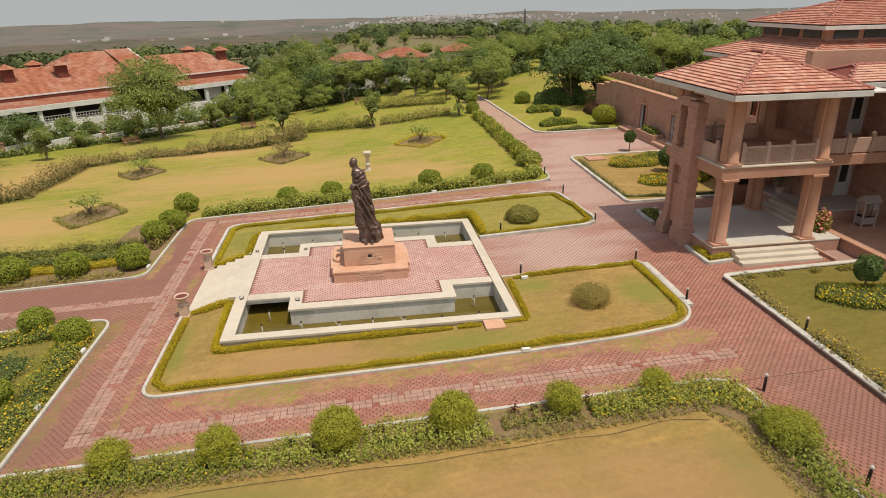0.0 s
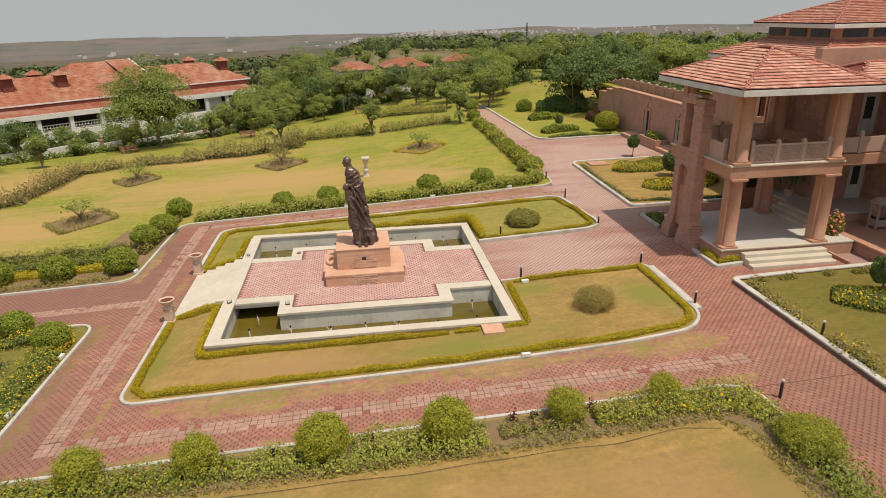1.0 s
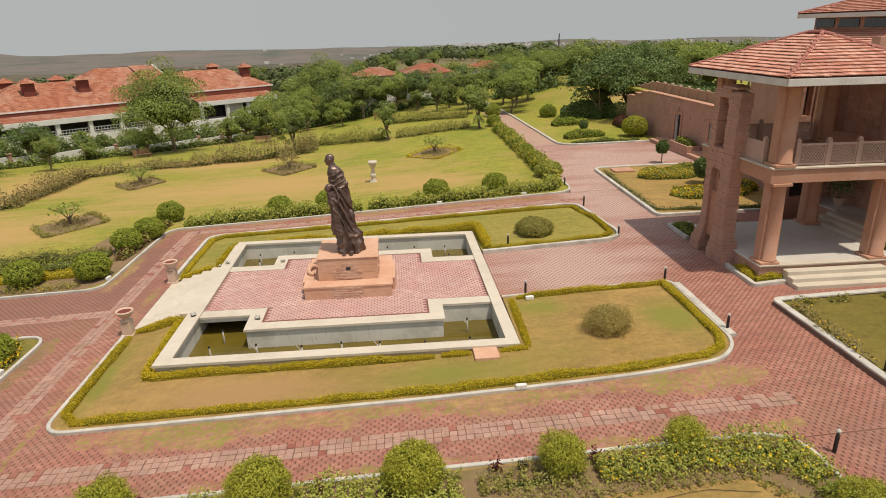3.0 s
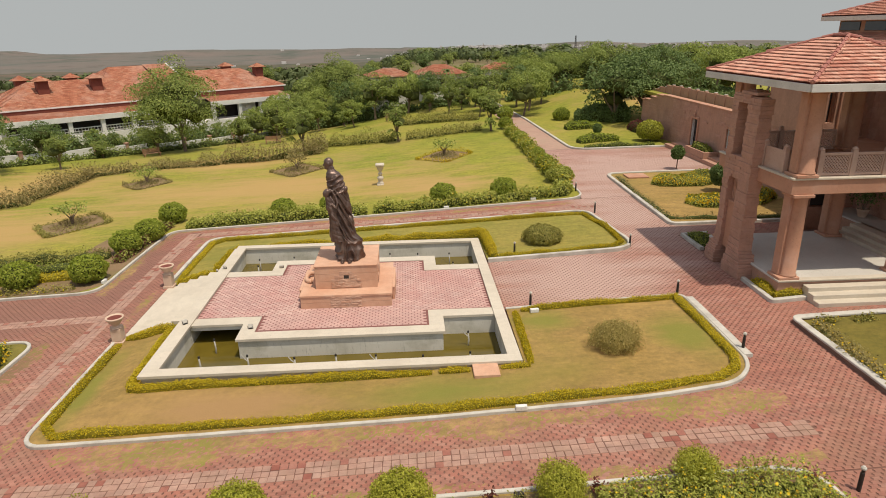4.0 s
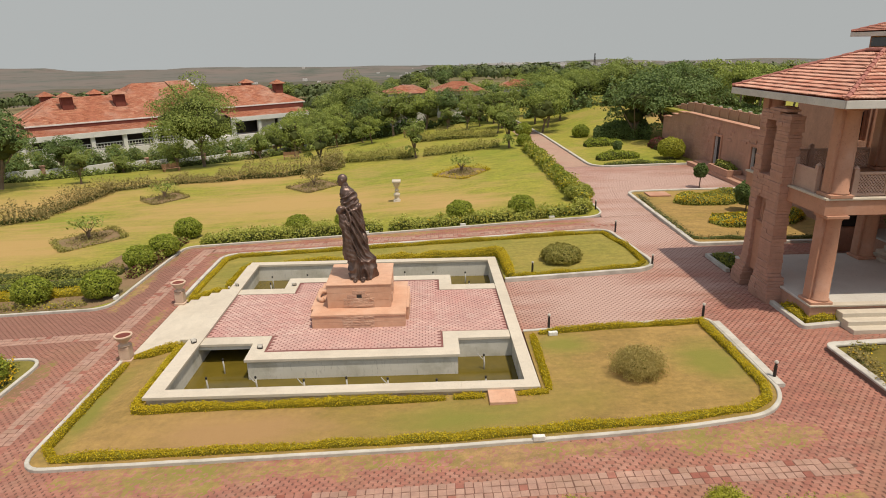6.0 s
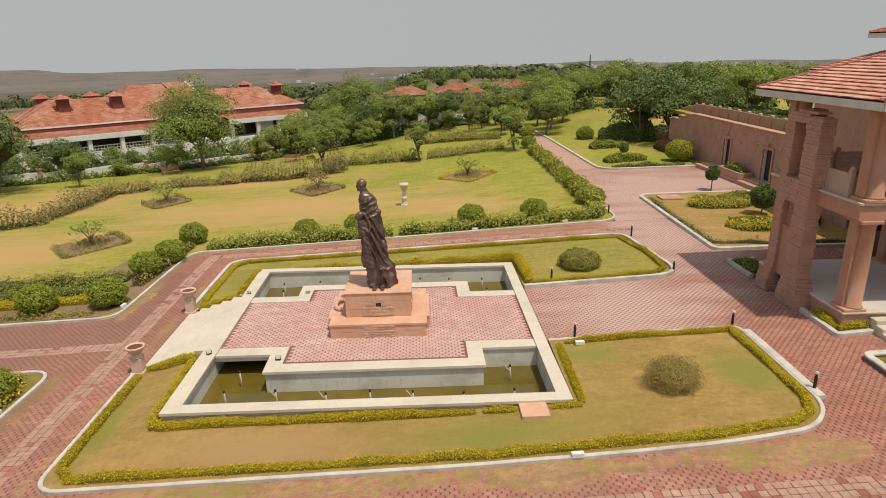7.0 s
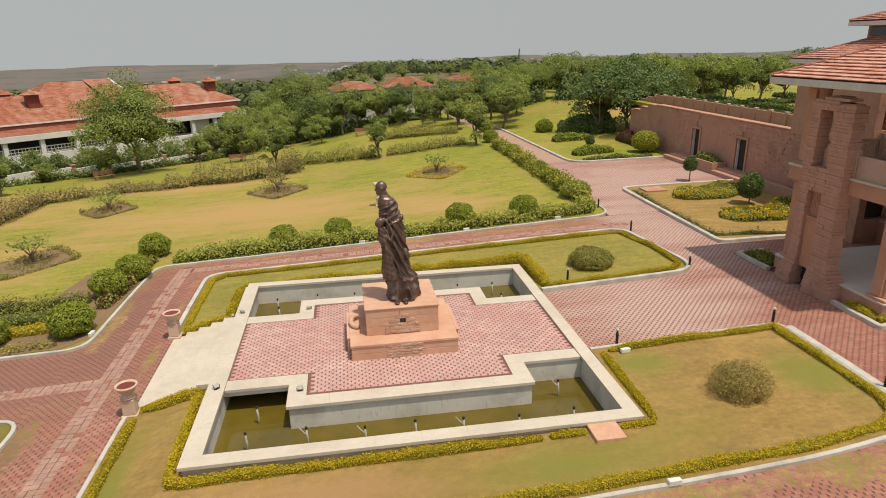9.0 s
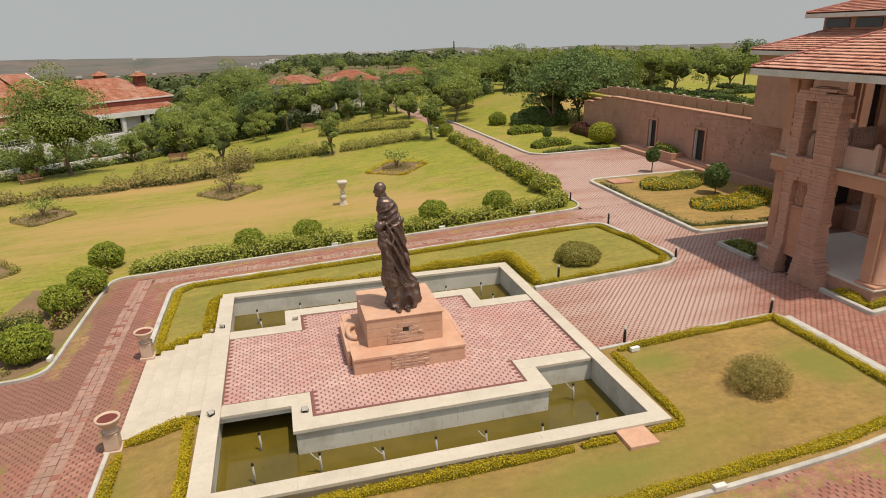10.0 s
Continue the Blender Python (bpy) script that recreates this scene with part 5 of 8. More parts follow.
low_roof("high_roof", [((1.2, 0.9, 4.08), (9.3, 0.9, 4.08), (9.3, 5.2, 6.0), (4.0, 5.2, 6.0)), ((1.2, 9.5, 4.08), (1.2, 0.9, 4.08), (4.0, 5.2, 6.0), (4.0, 5.2, 6.0)), ((9.2, -6.4, 2.3), (13.2, -6.4, 2.3), (13.2, 5.2, 6.15), (9.2, 5.2, 6.15)), ((13.2, 9.5, 4.4), (1.2, 9.5, 4.08), (4.0, 5.2, 6.0), (13.2, 5.2, 6.15))], veranda)
for u in (13.22,):
    bm = bmesh.new()
    tube(bm, [(u, -6.45, 2.28), (u, 5.2, 6.16)], [0.13, 0.13], 6)
    part("verge_board", bm, M_white, veranda)
bm = bmesh.new()
for u in (12.75, 13.0):
    for p in ((-5.8, -2.6), (5.2, -2.6), (5.2, 5.85), (-5.8, 2.35)):
        bm.verts.new((u, *p))
bm.verts.ensure_lookup_table()
v = list(bm.verts)
for f in ((0, 1, 2, 3), (4, 5, 6, 7), (0, 1, 5, 4), (1, 2, 6, 5), (2, 3, 7, 6), (3, 0, 4, 7)):
    bm.faces.new([v[k] for k in f])
part("gable_end", bm, M_white, veranda)
low_roof("roof", [((14, -5, 2.0), (30, -5, 2.0), (25, 2, 4.9), (14, 2, 4.9)), ((30, -5, 2.0), (30, 9, 2.0), (25, 2, 4.9), (25, 2, 4.9)), ((30, 9, 2), (14, 9, 2), (14, 2, 4.9), (25, 2, 4.9))], veranda)
low_roof("skirt_roof", [((-15.5, -8.2, 0.2), (9.5, -8.2, 0.2), (9.5, -5.2, 0.75), (-13.8, -5.2, 0.75))], veranda)
low_roof("skirt_roof", [((-15.5, 9, 0.2), (-15.5, -8.2, 0.2), (-13.8, -5.2, 0.75), (-13.8, 9, 0.75))], veranda)
low_roof("skirt_roof", [((14, -8.2, 0.5), (28.5, -8.2, 0.5), (28.5, -5.2, 1.1), (14, -5.2, 1.1))], veranda)
solid("upper_wall", [(-13.6, 9.5, -5.0, 8.6, 0.6, 1.36)], M_maroon, veranda)
solid("upper_wall", [(14, 29.6, -5.0, 8.6, 1.0, 1.96)], M_maroon, veranda)
solid("gable_wall", [(9.4, 12.74, -6.0, -5.2, -2.6, 2.2)], M_white, veranda)
solid("eave_board", [(-14.0, 9.5, -5.08, -5.0, 1.22, 1.42)], M_white, veranda)
solid("eave_board", [(14, 30, -5.08, -5.0, 1.82, 2.02)], M_white, veranda)
solid("fascia", [(-15.6, 9.5, -8.32, -8.1, -0.5, 0.22)], M_white, veranda)
solid("fascia", [(-15.6, -15.4, -8.1, 9, -0.5, 0.22)], M_white, veranda)
solid("fascia", [(14, 28.6, -8.32, -8.1, -0.2, 0.52)], M_white, veranda)
# back wall coloured near-black for the shade under the veranda
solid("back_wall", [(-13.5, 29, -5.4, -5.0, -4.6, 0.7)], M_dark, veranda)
solid("veranda_floor", [(-15.4, 29, -8.1, -5.0, -4.8, -2.4)], M_white, veranda)
solid("end_wall", [(-13.6, -13.2, -5.0, 8.6, -4.6, 0.7)], M_white, veranda)
for i, u in enumerate(np.arange(-15.2, 9.4, 4.28)):
    solid("veranda_column", [(u - 0.28, u + 0.28, -8.1, -7.6, -2.4, -0.45)], M_white, veranda, 0.02)
    if i < 5:
        rb = [(u + 0.35, u + 3.9, -7.9, -7.8, -1.52, -1.4), (u + 0.35, u + 3.9, -7.88, -7.82, -2.3, -2.2), (u + 0.35, u + 3.9, -7.88, -7.82, -1.9, -1.85)]
        rb += [(u + 0.5 + 0.42 * q, u + 0.56 + 0.42 * q, -7.88, -7.82, -2.3, -1.45) for q in range(9)]
        solid("veranda_rail", rb, M_white, veranda, 0.005)
for u in (14.5, 19.1, 23.0, 28.2):
    solid("veranda_column", [(u - 0.28, u + 0.28, -8.1, -7.6, -2.4, -0.15)], M_white, veranda, 0.02)
solid("window_block", [(19.6, 22.7, -6.6, -6.4, -2.3, -0.3)], M_white, veranda)


def chimney(u, v, z):
    c = [(u - 0.75, u + 0.75, v - 0.6, v + 0.6, z - 0.8, z + 1.1)]
    ob = solid("roof_vent", c, M_maroon, veranda, 0.03, "maroon roof vent under a small tiled cap")
    low_roof("vent_cap", [((u - 1.15, v - 1.0, z + 1.05), (u + 1.15, v - 1.0, z + 1.05), (u, v, z + 1.75), (u, v, z + 1.75)), ((u + 1.15, v - 1.0, z + 1.05), (u + 1.15, v + 1.0, z + 1.05), (u, v, z + 1.75), (u, v, z + 1.75)),
                          ((u + 1.15, v + 1.0, z + 1.05), (u - 1.15, v + 1.0, z + 1.05), (u, v, z + 1.75), (u, v, z + 1.75)), ((u - 1.15, v + 1.0, z + 1.05), (u - 1.15, v - 1.0, z + 1.05), (u, v, z + 1.75), (u, v, z + 1.75))], ob)


for u, v, z in ((-7.4, -1, 3.2), (-0.2, -1, 3.2), (27.0, -1, 3.5), (-8.7, 5, 3.1), (-1.8, 5, 3.1), (24.0, 5, 3.6)):
    chimney(u, v, z + 0.55)

# boundary wall of the veranda house
boundary = thing("boundary_wall", "low whitewashed wall with pink stone piers", "wall", kind="structure")
line = [Vector((-52, 46)), Vector((-40, 52.5)), Vector((-30, 65)), Vector((-20, 77)), Vector((-6, 90))]
for a, b in zip(line, line[1:]):
    n = max(1, round((b - a).length / 4))
    for k in range(n):
        p, q = a.lerp(b, k / n), a.lerp(b, (k + 1) / n)
        zz = gz(p.x, p.y)
        m = Matrix.Translation((p.x, p.y, zz)) @ Matrix.Rotation(math.atan2(q.y - p.y, q.x - p.x), 4, "Z")
        L = (q - p).length
        bm = bmesh.new()
        box(bm, 0.2, L - 0.2, -0.1, 0.1, -0.8, 0.95, 0.01, m)
        part("wall_panel", bm, M_white, boundary)
        bm = bmesh.new()
        box(bm, -0.2, 0.2, -0.2, 0.2, -0.8, 1.35, 0.03, m)
        box(bm, -0.26, 0.26, -0.26, 0.26, 1.35, 1.47, 0.02, m)
        part("wall_pier", bm, M_wallstone, boundary)


# ---- planting ----
def surf_noise(p, s=1.0):
    return noise.noise(Vector(p) * s)


def hedge(name, line, width, height, leaf, core, density, size, label, category="hedge", base=0.05, lump=0.25, flowers=None, parent=None, loose=False, zf=gz, rise=None):
    """A clipped or loose hedge along a plan line: a core, mostly coloured as inner shade, and a coat of leaves."""
    pts = resample(line, 0.35)
    nr = sides(pts)
    bm = bmesh.new()
    rings = []
    prof = [(-0.5, 0.0), (-0.5, 0.55), (-0.36, 0.9), (0.0, 1.0), (0.36, 0.9), (0.5, 0.55), (0.5, 0.0)]
    L, N, W = [], [], []
    for i, (p, s) in enumerate(zip(pts, nr)):
        z = zf(*p) + base
        end = 0.5 + 0.5 * min(1.0, min(i, len(pts) - 1 - i) / (3 if loose else 1.5))
        hh = height * (1 + lump * surf_noise((p[0], p[1], 1.7), 0.9) + lump * 0.6 * surf_noise((p[0], p[1], 4.1), 2.3))
        if rise:
            hh *= rise(*p) / height
        ww = width * (1 + lump * 0.7 * surf_noise((p[0], p[1], 9.1), 1.1))
        hh, ww = hh * end, ww * (0.4 + 0.6 * end)
        rings.append([(p[0] + s.x * o * ww, p[1] + s.y * o * ww, z + q * hh - (0.1 if q == 0 else 0)) for o, q in prof])
    k0 = (0.3 if loose == 2 else 0.72) if loose else 0.93
    vr = []
    for r in rings:
        mid = (Vector(r[0]) + Vector(r[6])) / 2
        vr.append([bm.verts.new(mid + (Vector(v) - mid) * k0) for v in r])
    for a, b in zip(vr, vr[1:]):
        for k in range(6):
            bm.faces.new((a[k], a[k + 1], b[k + 1], b[k]))
    bm.faces.new(vr[0])
    bm.faces.new(vr[-1])
    arr = np.array(rings)
    seg = len(rings) - 1
    length = sum((Vector(a) - Vector(b)).length for a, b in zip(pts, pts[1:]))
    n = int(length * (width + 1.6 * height) * density)
    i = RNG.integers(0, seg, n)
    t = RNG.random((n, 1))
    k = RNG.integers(0, 6, n)
    f = RNG.random((n, 1))
    a = arr[i, k] * (1 - t) + arr[i + 1, k] * t
    b = arr[i, k + 1] * (1 - t) + arr[i + 1, k + 1] * t
    P = a * (1 - f) + b * f
    mid = (arr[i, 0] + arr[i, 6]) / 2
    mid[:, 2] += height * 0.4
    nn = P - mid
    nn /= np.linalg.norm(nn, axis=1)[:, None] + 1e-6
    if loose:
        ctr = mid + np.array([0, 0, -0.3 * height])
        P = ctr + (P - ctr) * RNG.uniform(0.35, 1.2, (n, 1))
        P[:, 2] += height * 0.35 * np.array([noise.noise(Vector((p[0] * 2.6, p[1] * 2.6, 3.3))) for p in P])
        nn = nn * 0.5 + np.array([0, 0, 0.6])
    P = P + nn * RNG.normal(0.0, 0.45 * size + 0.02, (n, 1)) + RNG.normal(0, 0.015, (n, 3))
    e = thing(name, label, category) if not parent else parent
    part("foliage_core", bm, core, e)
    obj("foliage", leaves_mesh("foliage", P, nn, size, leaf), leaf, e)
    if flowers:
        m = max(4, int(n * flowers[1]))
        sel = RNG.choice(n, m, replace=False)
        sel = sel[nn[sel, 2] > 0.1]
        obj("blossom", leaves_mesh("blossom", P[sel] + nn[sel] * 0.04, nn[sel], flowers[2], flowers[0], 0.4, 0.9), flowers[0], e)
    return e


def ball_points(n, rx, rz, rng, flat=-0.55, lumps=0.12, seed=0.0):
    v = rng.normal(0, 1, (n, 3))
    v /= np.linalg.norm(v, axis=1)[:, None]
    v = v[v[:, 2] > flat]
    r = np.array([1 + lumps * noise.noise(Vector(p) * 2.2 + Vector((seed, 0, 0))) for p in v])[:, None]
    return v * r * np.array([rx, rx, rz]), v


def bush_meshes(seed, rx, rz, leaf, size, n, lumps=0.12, core=0.9, fluff=0.45, core_mat=None):
    """Leaves, a core coloured as inner shade, and stems of a bush; a smaller core and more fluff make it airy."""
    P, V = ball_points(n, rx, rz, RNG, -0.7, lumps, seed)
    tuft = np.array([noise.noise(Vector(p) * 6.5 + Vector((seed, 3, 0))) for p in P])[:, None]
    P = P * (1 + 0.10 * tuft)
    if core < 0.85:
        P = P * RNG.uniform(core * 0.95, 1.06, (len(P), 1)) ** 0.6
    P = P + V * RNG.normal(0, size * fluff, (len(P), 1))
    lv = leaves_mesh("foliage", P, V, size, leaf)
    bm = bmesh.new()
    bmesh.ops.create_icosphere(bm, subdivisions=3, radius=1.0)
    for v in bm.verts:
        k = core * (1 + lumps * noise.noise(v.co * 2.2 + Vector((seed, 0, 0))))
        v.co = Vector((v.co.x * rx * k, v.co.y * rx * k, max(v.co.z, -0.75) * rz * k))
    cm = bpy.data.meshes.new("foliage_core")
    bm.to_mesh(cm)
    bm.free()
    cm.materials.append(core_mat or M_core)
    bm = bmesh.new()
    for j in range(4):
        a = j * 1.6 + seed
        tube(bm, [(0.05 * math.cos(a), 0.05 * math.sin(a), -rz - 0.3), (0.1 * math.cos(a), 0.1 * math.sin(a), -rz * 0.7), (0.4 * rx * math.cos(a), 0.4 * rx * math.sin(a), 0)], [0.03, 0.025, 0.012], 5)
    sm = bpy.data.meshes.new("stem")
    bm.to_mesh(sm)
    bm.free()
    sm.materials.append(M_bark)
    return lv, cm, sm


def bush(x, y, r, rz, lift, meshes, label, category="bush", group="", zf=gz, yaw=0.0, s=1.0):
    e = thing("bush", label, category, group, at=(x, y, zf(x, y) + lift))
    e.rotation_euler = (0, 0, yaw)
    e.scale = (s, s, s)
    for nm, me in zip(("foliage", "foliage_core", "stem"), meshes):
        o = new(nm, me)
        o.parent = e
    return e


BALL = [bush_meshes(1.0, 0.72, 0.60, L_ball, 0.05, 4000, 0.12, 0.86), bush_meshes(4.0, 0.70, 0.58, L_ball, 0.05, 4000, 0.16, 0.86), bush_meshes(7.0, 0.95, 0.52, L_rosette, 0.055, 4600, 0.2, 0.84)]
# lime core, coloured darker to stand for shade inside the bush
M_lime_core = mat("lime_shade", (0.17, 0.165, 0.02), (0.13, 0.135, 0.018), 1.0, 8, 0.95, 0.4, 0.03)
GOLDBALL = bush_meshes(3.0, 0.72, 0.60, L_lime, 0.03, 12500, 0.22, 0.66, 0.9, M_lime_core)
GOLDBALL2 = bush_meshes(6.0, 0.70, 0.56, L_lime, 0.03, 9500, 0.3, 0.45, 0.9, M_lime_core)
BROAD = bush_meshes(19.0, 1.15, 0.66, L_lime, 0.03, 13500, 0.26, 0.6, 1.0, M_lime_core)

HL = "low clipped golden-green hedge edging the lawn"
for ln in (
    [(6.9, 3.88), (10, 3.98), (13.1, 3.95), (13.12, 1.0), (13.06, -0.8), (12.75, -1.5), (12.1, -1.88), (9.7, -2.2), (3.5, -2.37), (-4, -2.24), (-8.0, -2.15), (-8.5, -1.6), (-8.52, 1.0), (-8.5, 3.6)],
    [(6.68, 10.0), (9.5, 10.1), (12.6, 10.2), (13.3, 10.9), (13.25, 13.5), (12.7, 16.05), (12.2, 16.2), (5, 16.1), (-2, 16.0), (-7.8, 15.95), (-8.35, 15.4), (-8.4, 12.5), (-8.4, 10.0)],
):
    hedge("hedge", ln, 0.23, 0.195, L_hedge, M_gold_core, 1700, 0.026, HL, lump=0.5)
hedge("hedge", [(-6.66, 9.9), (-6.66, 13.0), (-6.4, 13.25), (0, 13.3), (6.3, 13.27), (6.6, 12.9), (6.68, 10.0)], 0.42, 0.46, L_hedge, M_gold_core, 1300, 0.028, "thick golden-green hedge behind the fountain coping", lump=0.3)


def up_stairs(x, y):
    """Height of the hedges that climb beside the stairs."""
    return 0.2 + 0.2 * (x + 8.45)


for ln in ([(-8.45, 4.1), (-7.4, 4.14), (-6.42, 4.18)], [(-8.4, 9.76), (-7.4, 9.74), (-6.5, 9.72)]):
    hedge("hedge", ln, 0.32, 0.5, L_hedge, M_gold_core, 1200, 0.027, "golden-green hedge climbing beside the garden steps", lump=0.3, rise=up_stairs)


def to_coping(x, y):
    """Height that brings the inner hedge up to the coping."""
    return 0.12 + 0.42 * max(0.0, 0.36 - isle(x, y) - 0.06)


for ln in ([(-6.68, 4.15), (-6.60, 2.0), (-6.57, 0.0), (-6.5, -0.2), (-6.2, -0.28), (-3.0, -0.27), (0.6, -0.26), (3.2, -0.26)], [(3.45, -0.26), (4.45, -0.27)], [(5.5, -0.27), (6.45, -0.28)], [(6.52, -0.15), (6.58, 2.0), (6.64, 3.8)]):
    hedge("hedge", ln, 0.22, 0.3, L_hedge, M_gold_core, 1700, 0.026, "low golden-green hedge along the fountain coping", lump=0.42, zf=isle, rise=to_coping)
hedge("hedge", [(16.95, 3.6), (16.95, 5.0)], 0.55, 0.35, L_hedge, M_gold_core, 520, 0.036, "small golden hedge in a porch planter")
hedge("hedge", [(16.9, 3.6), (18.2, 3.55)], 0.45, 0.33, L_hedge, M_gold_core, 520, 0.036, "small golden hedge in a porch planter")
hedge("hedge", [(17.1, 9.4), (17.1, 11.2)], 0.8, 0.4, L_shrub, M_core, 420, 0.045, "dark green shrubs beside the tower")

soil = sheet("border_soil", [(-12.2, 10.2), (-12.0, 18.4), (-15.3, 18.8), (-15.8, 14.3), (-30, 14.4), (-30, 9.6), (-13, 9.6)], 0.062, 0.6, M_soil)
tagged(soil, "bare brown soil of the lawn's shrub border", "soil", kind="stuff")
# north border: loose shrubs and round bushes along the kerb
hedge("shrub_border", [(-11.2, 19.7), (-8, 19.75), (-4, 19.8), (0, 19.9)], 1.0, 0.66, L_rosette, M_core, 420, 0.07, "dense green shrub border beside the path", lump=0.35, loose=True)
hedge("shrub_border", [(0.4, 19.95), (5, 20.2), (9, 20.35), (12.6, 20.6), (13.3, 22.4)], 1.0, 0.66, L_rosette, M_core, 400, 0.07, "shrub border with yellow-edged leaves beside the path", lump=0.45, loose=True, flowers=(L_yellow, 0.03, 0.04))
hedge("shrub_border", [(13.3, 22.6), (13.35, 27), (13.4, 33), (13.5, 40), (13.4, 47)], 1.1, 0.75, L_rosette, M_core, 170, 0.09, "tall loose hedge along the avenue", lump=0.75, loose=True, flowers=(L_hedge, 0.2, 0.07))
hedge("shrub_border", [(-12.5, 20.4), (-12.55, 17), (-12.75, 13.3)], 0.75, 0.5, L_maroon, M_core, 320, 0.05, "low maroon-leaved shrubs beside the kerb", lump=0.7, loose=2, flowers=(L_shrub, 0.35, 0.055))
hedge("shrub_border", [(-13.3, 9.95), (-18, 9.9), (-24, 9.9), (-34, 9.9)], 0.5, 0.26, L_border, M_soil, 240, 0.045, "sparse flowering plants inside the kerb", lump=1.0, loose=2, flowers=(L_hedge, 0.12, 0.04))
hedge("shrub_border", [(-13.6, 14.4), (-18, 14.3), (-24, 14.2), (-36, 14.3)], 0.95, 0.62, L_border, M_core, 260, 0.055, "dull green shrub row along the lawn", lump=0.55, loose=True)
hedge("shrub_border", [(-13.9, 12.9), (-20, 12.8), (-28, 12.8), (-36, 12.9)], 1.1, 0.42, L_shrub, M_core, 260, 0.05, "soft green clipped shrub row", lump=0.4, loose=True)
hedge("shrub_border", [(-13.3, 11.7), (-16, 11.5), (-22, 11.4), (-36, 11.5)], 0.7, 0.34, L_hedge, M_gold_core, 300, 0.045, "golden low hedge between shrub rows", lump=0.4)
for x, y, k, s in ((-12.6, 21.4, 1, 1.15), (-12.5, 17.3, 0, 1.1), (-13.0, 15.2, 1, 1.1), (-13.05, 11.0, 0, 1.15), (-16.2, 10.75, 1, 1.15), (-19.4, 10.9, 0, 1.15), (-22.8, 10.9, 1, 1.1), (-5.4, 20.75, 0, 1.05), (-2.3, 20.85, 1, 1.1), (4.9, 21.0, 0, 1.15), (8.9, 21.2, 1, 1.15), (13.3, 26.6, 0, 0.8), (13.5, 32.5, 1, 0.85), (13.4, 36.0, 0, 0.8), (13.6, 41.0, 1, 0.9), (13.4, 44.5, 0, 0.85), (13.4, 24.4, 2, 1.0), (13.4, 29.4, 1, 0.9), (13.5, 49.5, 1, 1.1)):
    bush(x, y, 0.7, 0.6, 0.58 * s, BALL[k], "round clipped green bush in the border", group="border bushes", yaw=x * 1.7, s=s)
bush(9.6, 0.62, 0, 0, 0.38, bush_meshes(11, 0.88, 0.49, L_twig, 0.026, 15000, 0.34, 0.34, 1.3, M_lime_core), "low spreading round bush on the dry lawn")
bush(9.5, 12.0, 0, 0, 0.36, bush_meshes(13, 1.0, 0.48, L_olive, 0.04, 9500, 0.16, 0.8), "low clipped round bush on the back lawn")

soil = sheet("border_soil", [(16.72, 9.2), (17.9, 9.2), (17.9, 11.38), (16.72, 11.35)], 0.09, 0.5, M_soil)
tagged(soil, "bare brown soil of the planter beside the tower", "soil", kind="stuff")
# south border
soil = sheet("border_soil", [(-12.2, -6.1), (-10, -6.1), (11.6, -6.15), (12.3, -7.0), (12.6, -18), (11.0, -18), (11.1, -8.2), (10.4, -7.5), (4, -7.55), (-8, -7.5), (-12.2, -7.45)], 0.066, 0.5, M_soil)
tagged(soil, "bare brown soil of the front border", "soil", kind="stuff")
hedge("shrub_border", [(-12.1, -6.7), (-10, -6.8), (-4, -6.85)], 1.05, 0.46, L_shrub, M_core, 720, 0.042, "loose green shrub border beside the front lawn", lump=0.6, loose=2, flowers=(L_hedge, 0.06, 0.035))
hedge("shrub_border", [(-4, -6.85), (0, -6.9), (3.4, -6.9)], 1.15, 0.50, L_rosette, M_core, 760, 0.042, "light green leafy shrubs beside the front lawn", lump=0.6, loose=2)
hedge("shrub_border", [(3.8, -6.85), (6.6, -6.85)], 0.9, 0.36, L_border, M_core, 560, 0.038, "thin dry border plants beside the front lawn", lump=0.7, loose=2)
hedge("shrub_border", [(6.8, -6.8), (9.4, -6.7), (11.5, -6.75), (12.0, -8.0)], 1.15, 0.52, L_rosette, M_core, 760, 0.04, "green border with yellow flowers at the lawn corner", lump=0.5, loose=2, flowers=(L_yellow, 0.05, 0.035))
hedge("shrub_border", [(11.9, -8.2), (12.0, -11), (12.2, -18)], 1.2, 0.55, L_shrub, M_core, 560, 0.042, "dark green border along the lawn's side", lump=0.5, loose=2)
hedge("shrub_border", [(-12.1, -7.4), (-8, -7.5), (4, -7.6), (10.4, -7.45), (11.0, -8.6), (11.1, -16)], 0.35, 0.16, L_border, M_soil, 420, 0.035, "low straggling plants at the border's edge", lump=0.8, loose=2)
bm = bmesh.new()
hose = resample([(-12.2, -7.85), (-9, -7.95), (-4, -7.9), (1, -8.02), (5, -7.98), (9.2, -7.85), (10.3, -8.0)], 0.5)
tube(bm, [(x, y + 0.16 * noise.noise((x * 0.5, 1, 2)), gz(x, y) + 0.085) for x, y in hose], [0.007] * len(hose), 6)
tagged(part("garden_hose", bm, M_iron, None, "", True), "thin dark garden hose along the lawn edge", "hose")
for x, y, m, s in ((-8.5, -6.35, GOLDBALL2, 0.92), (-5.2, -6.5, GOLDBALL2, 0.95), (-1.5, -6.65, GOLDBALL, 1.05), (2.2, -6.6, GOLDBALL, 1.02), (5.95, -6.5, GOLDBALL2, 0.88), (9.3, -6.2, GOLDBALL2, 0.75), (12.1, -9.3, BROAD, 0.74), (12.3, -14, BALL[1], 1.1)):
    bush(x, y, 0, 0, 0.66 * s, m, "round airy lime-green bush in the front border", group="front bushes", yaw=x * 2.3, s=s)

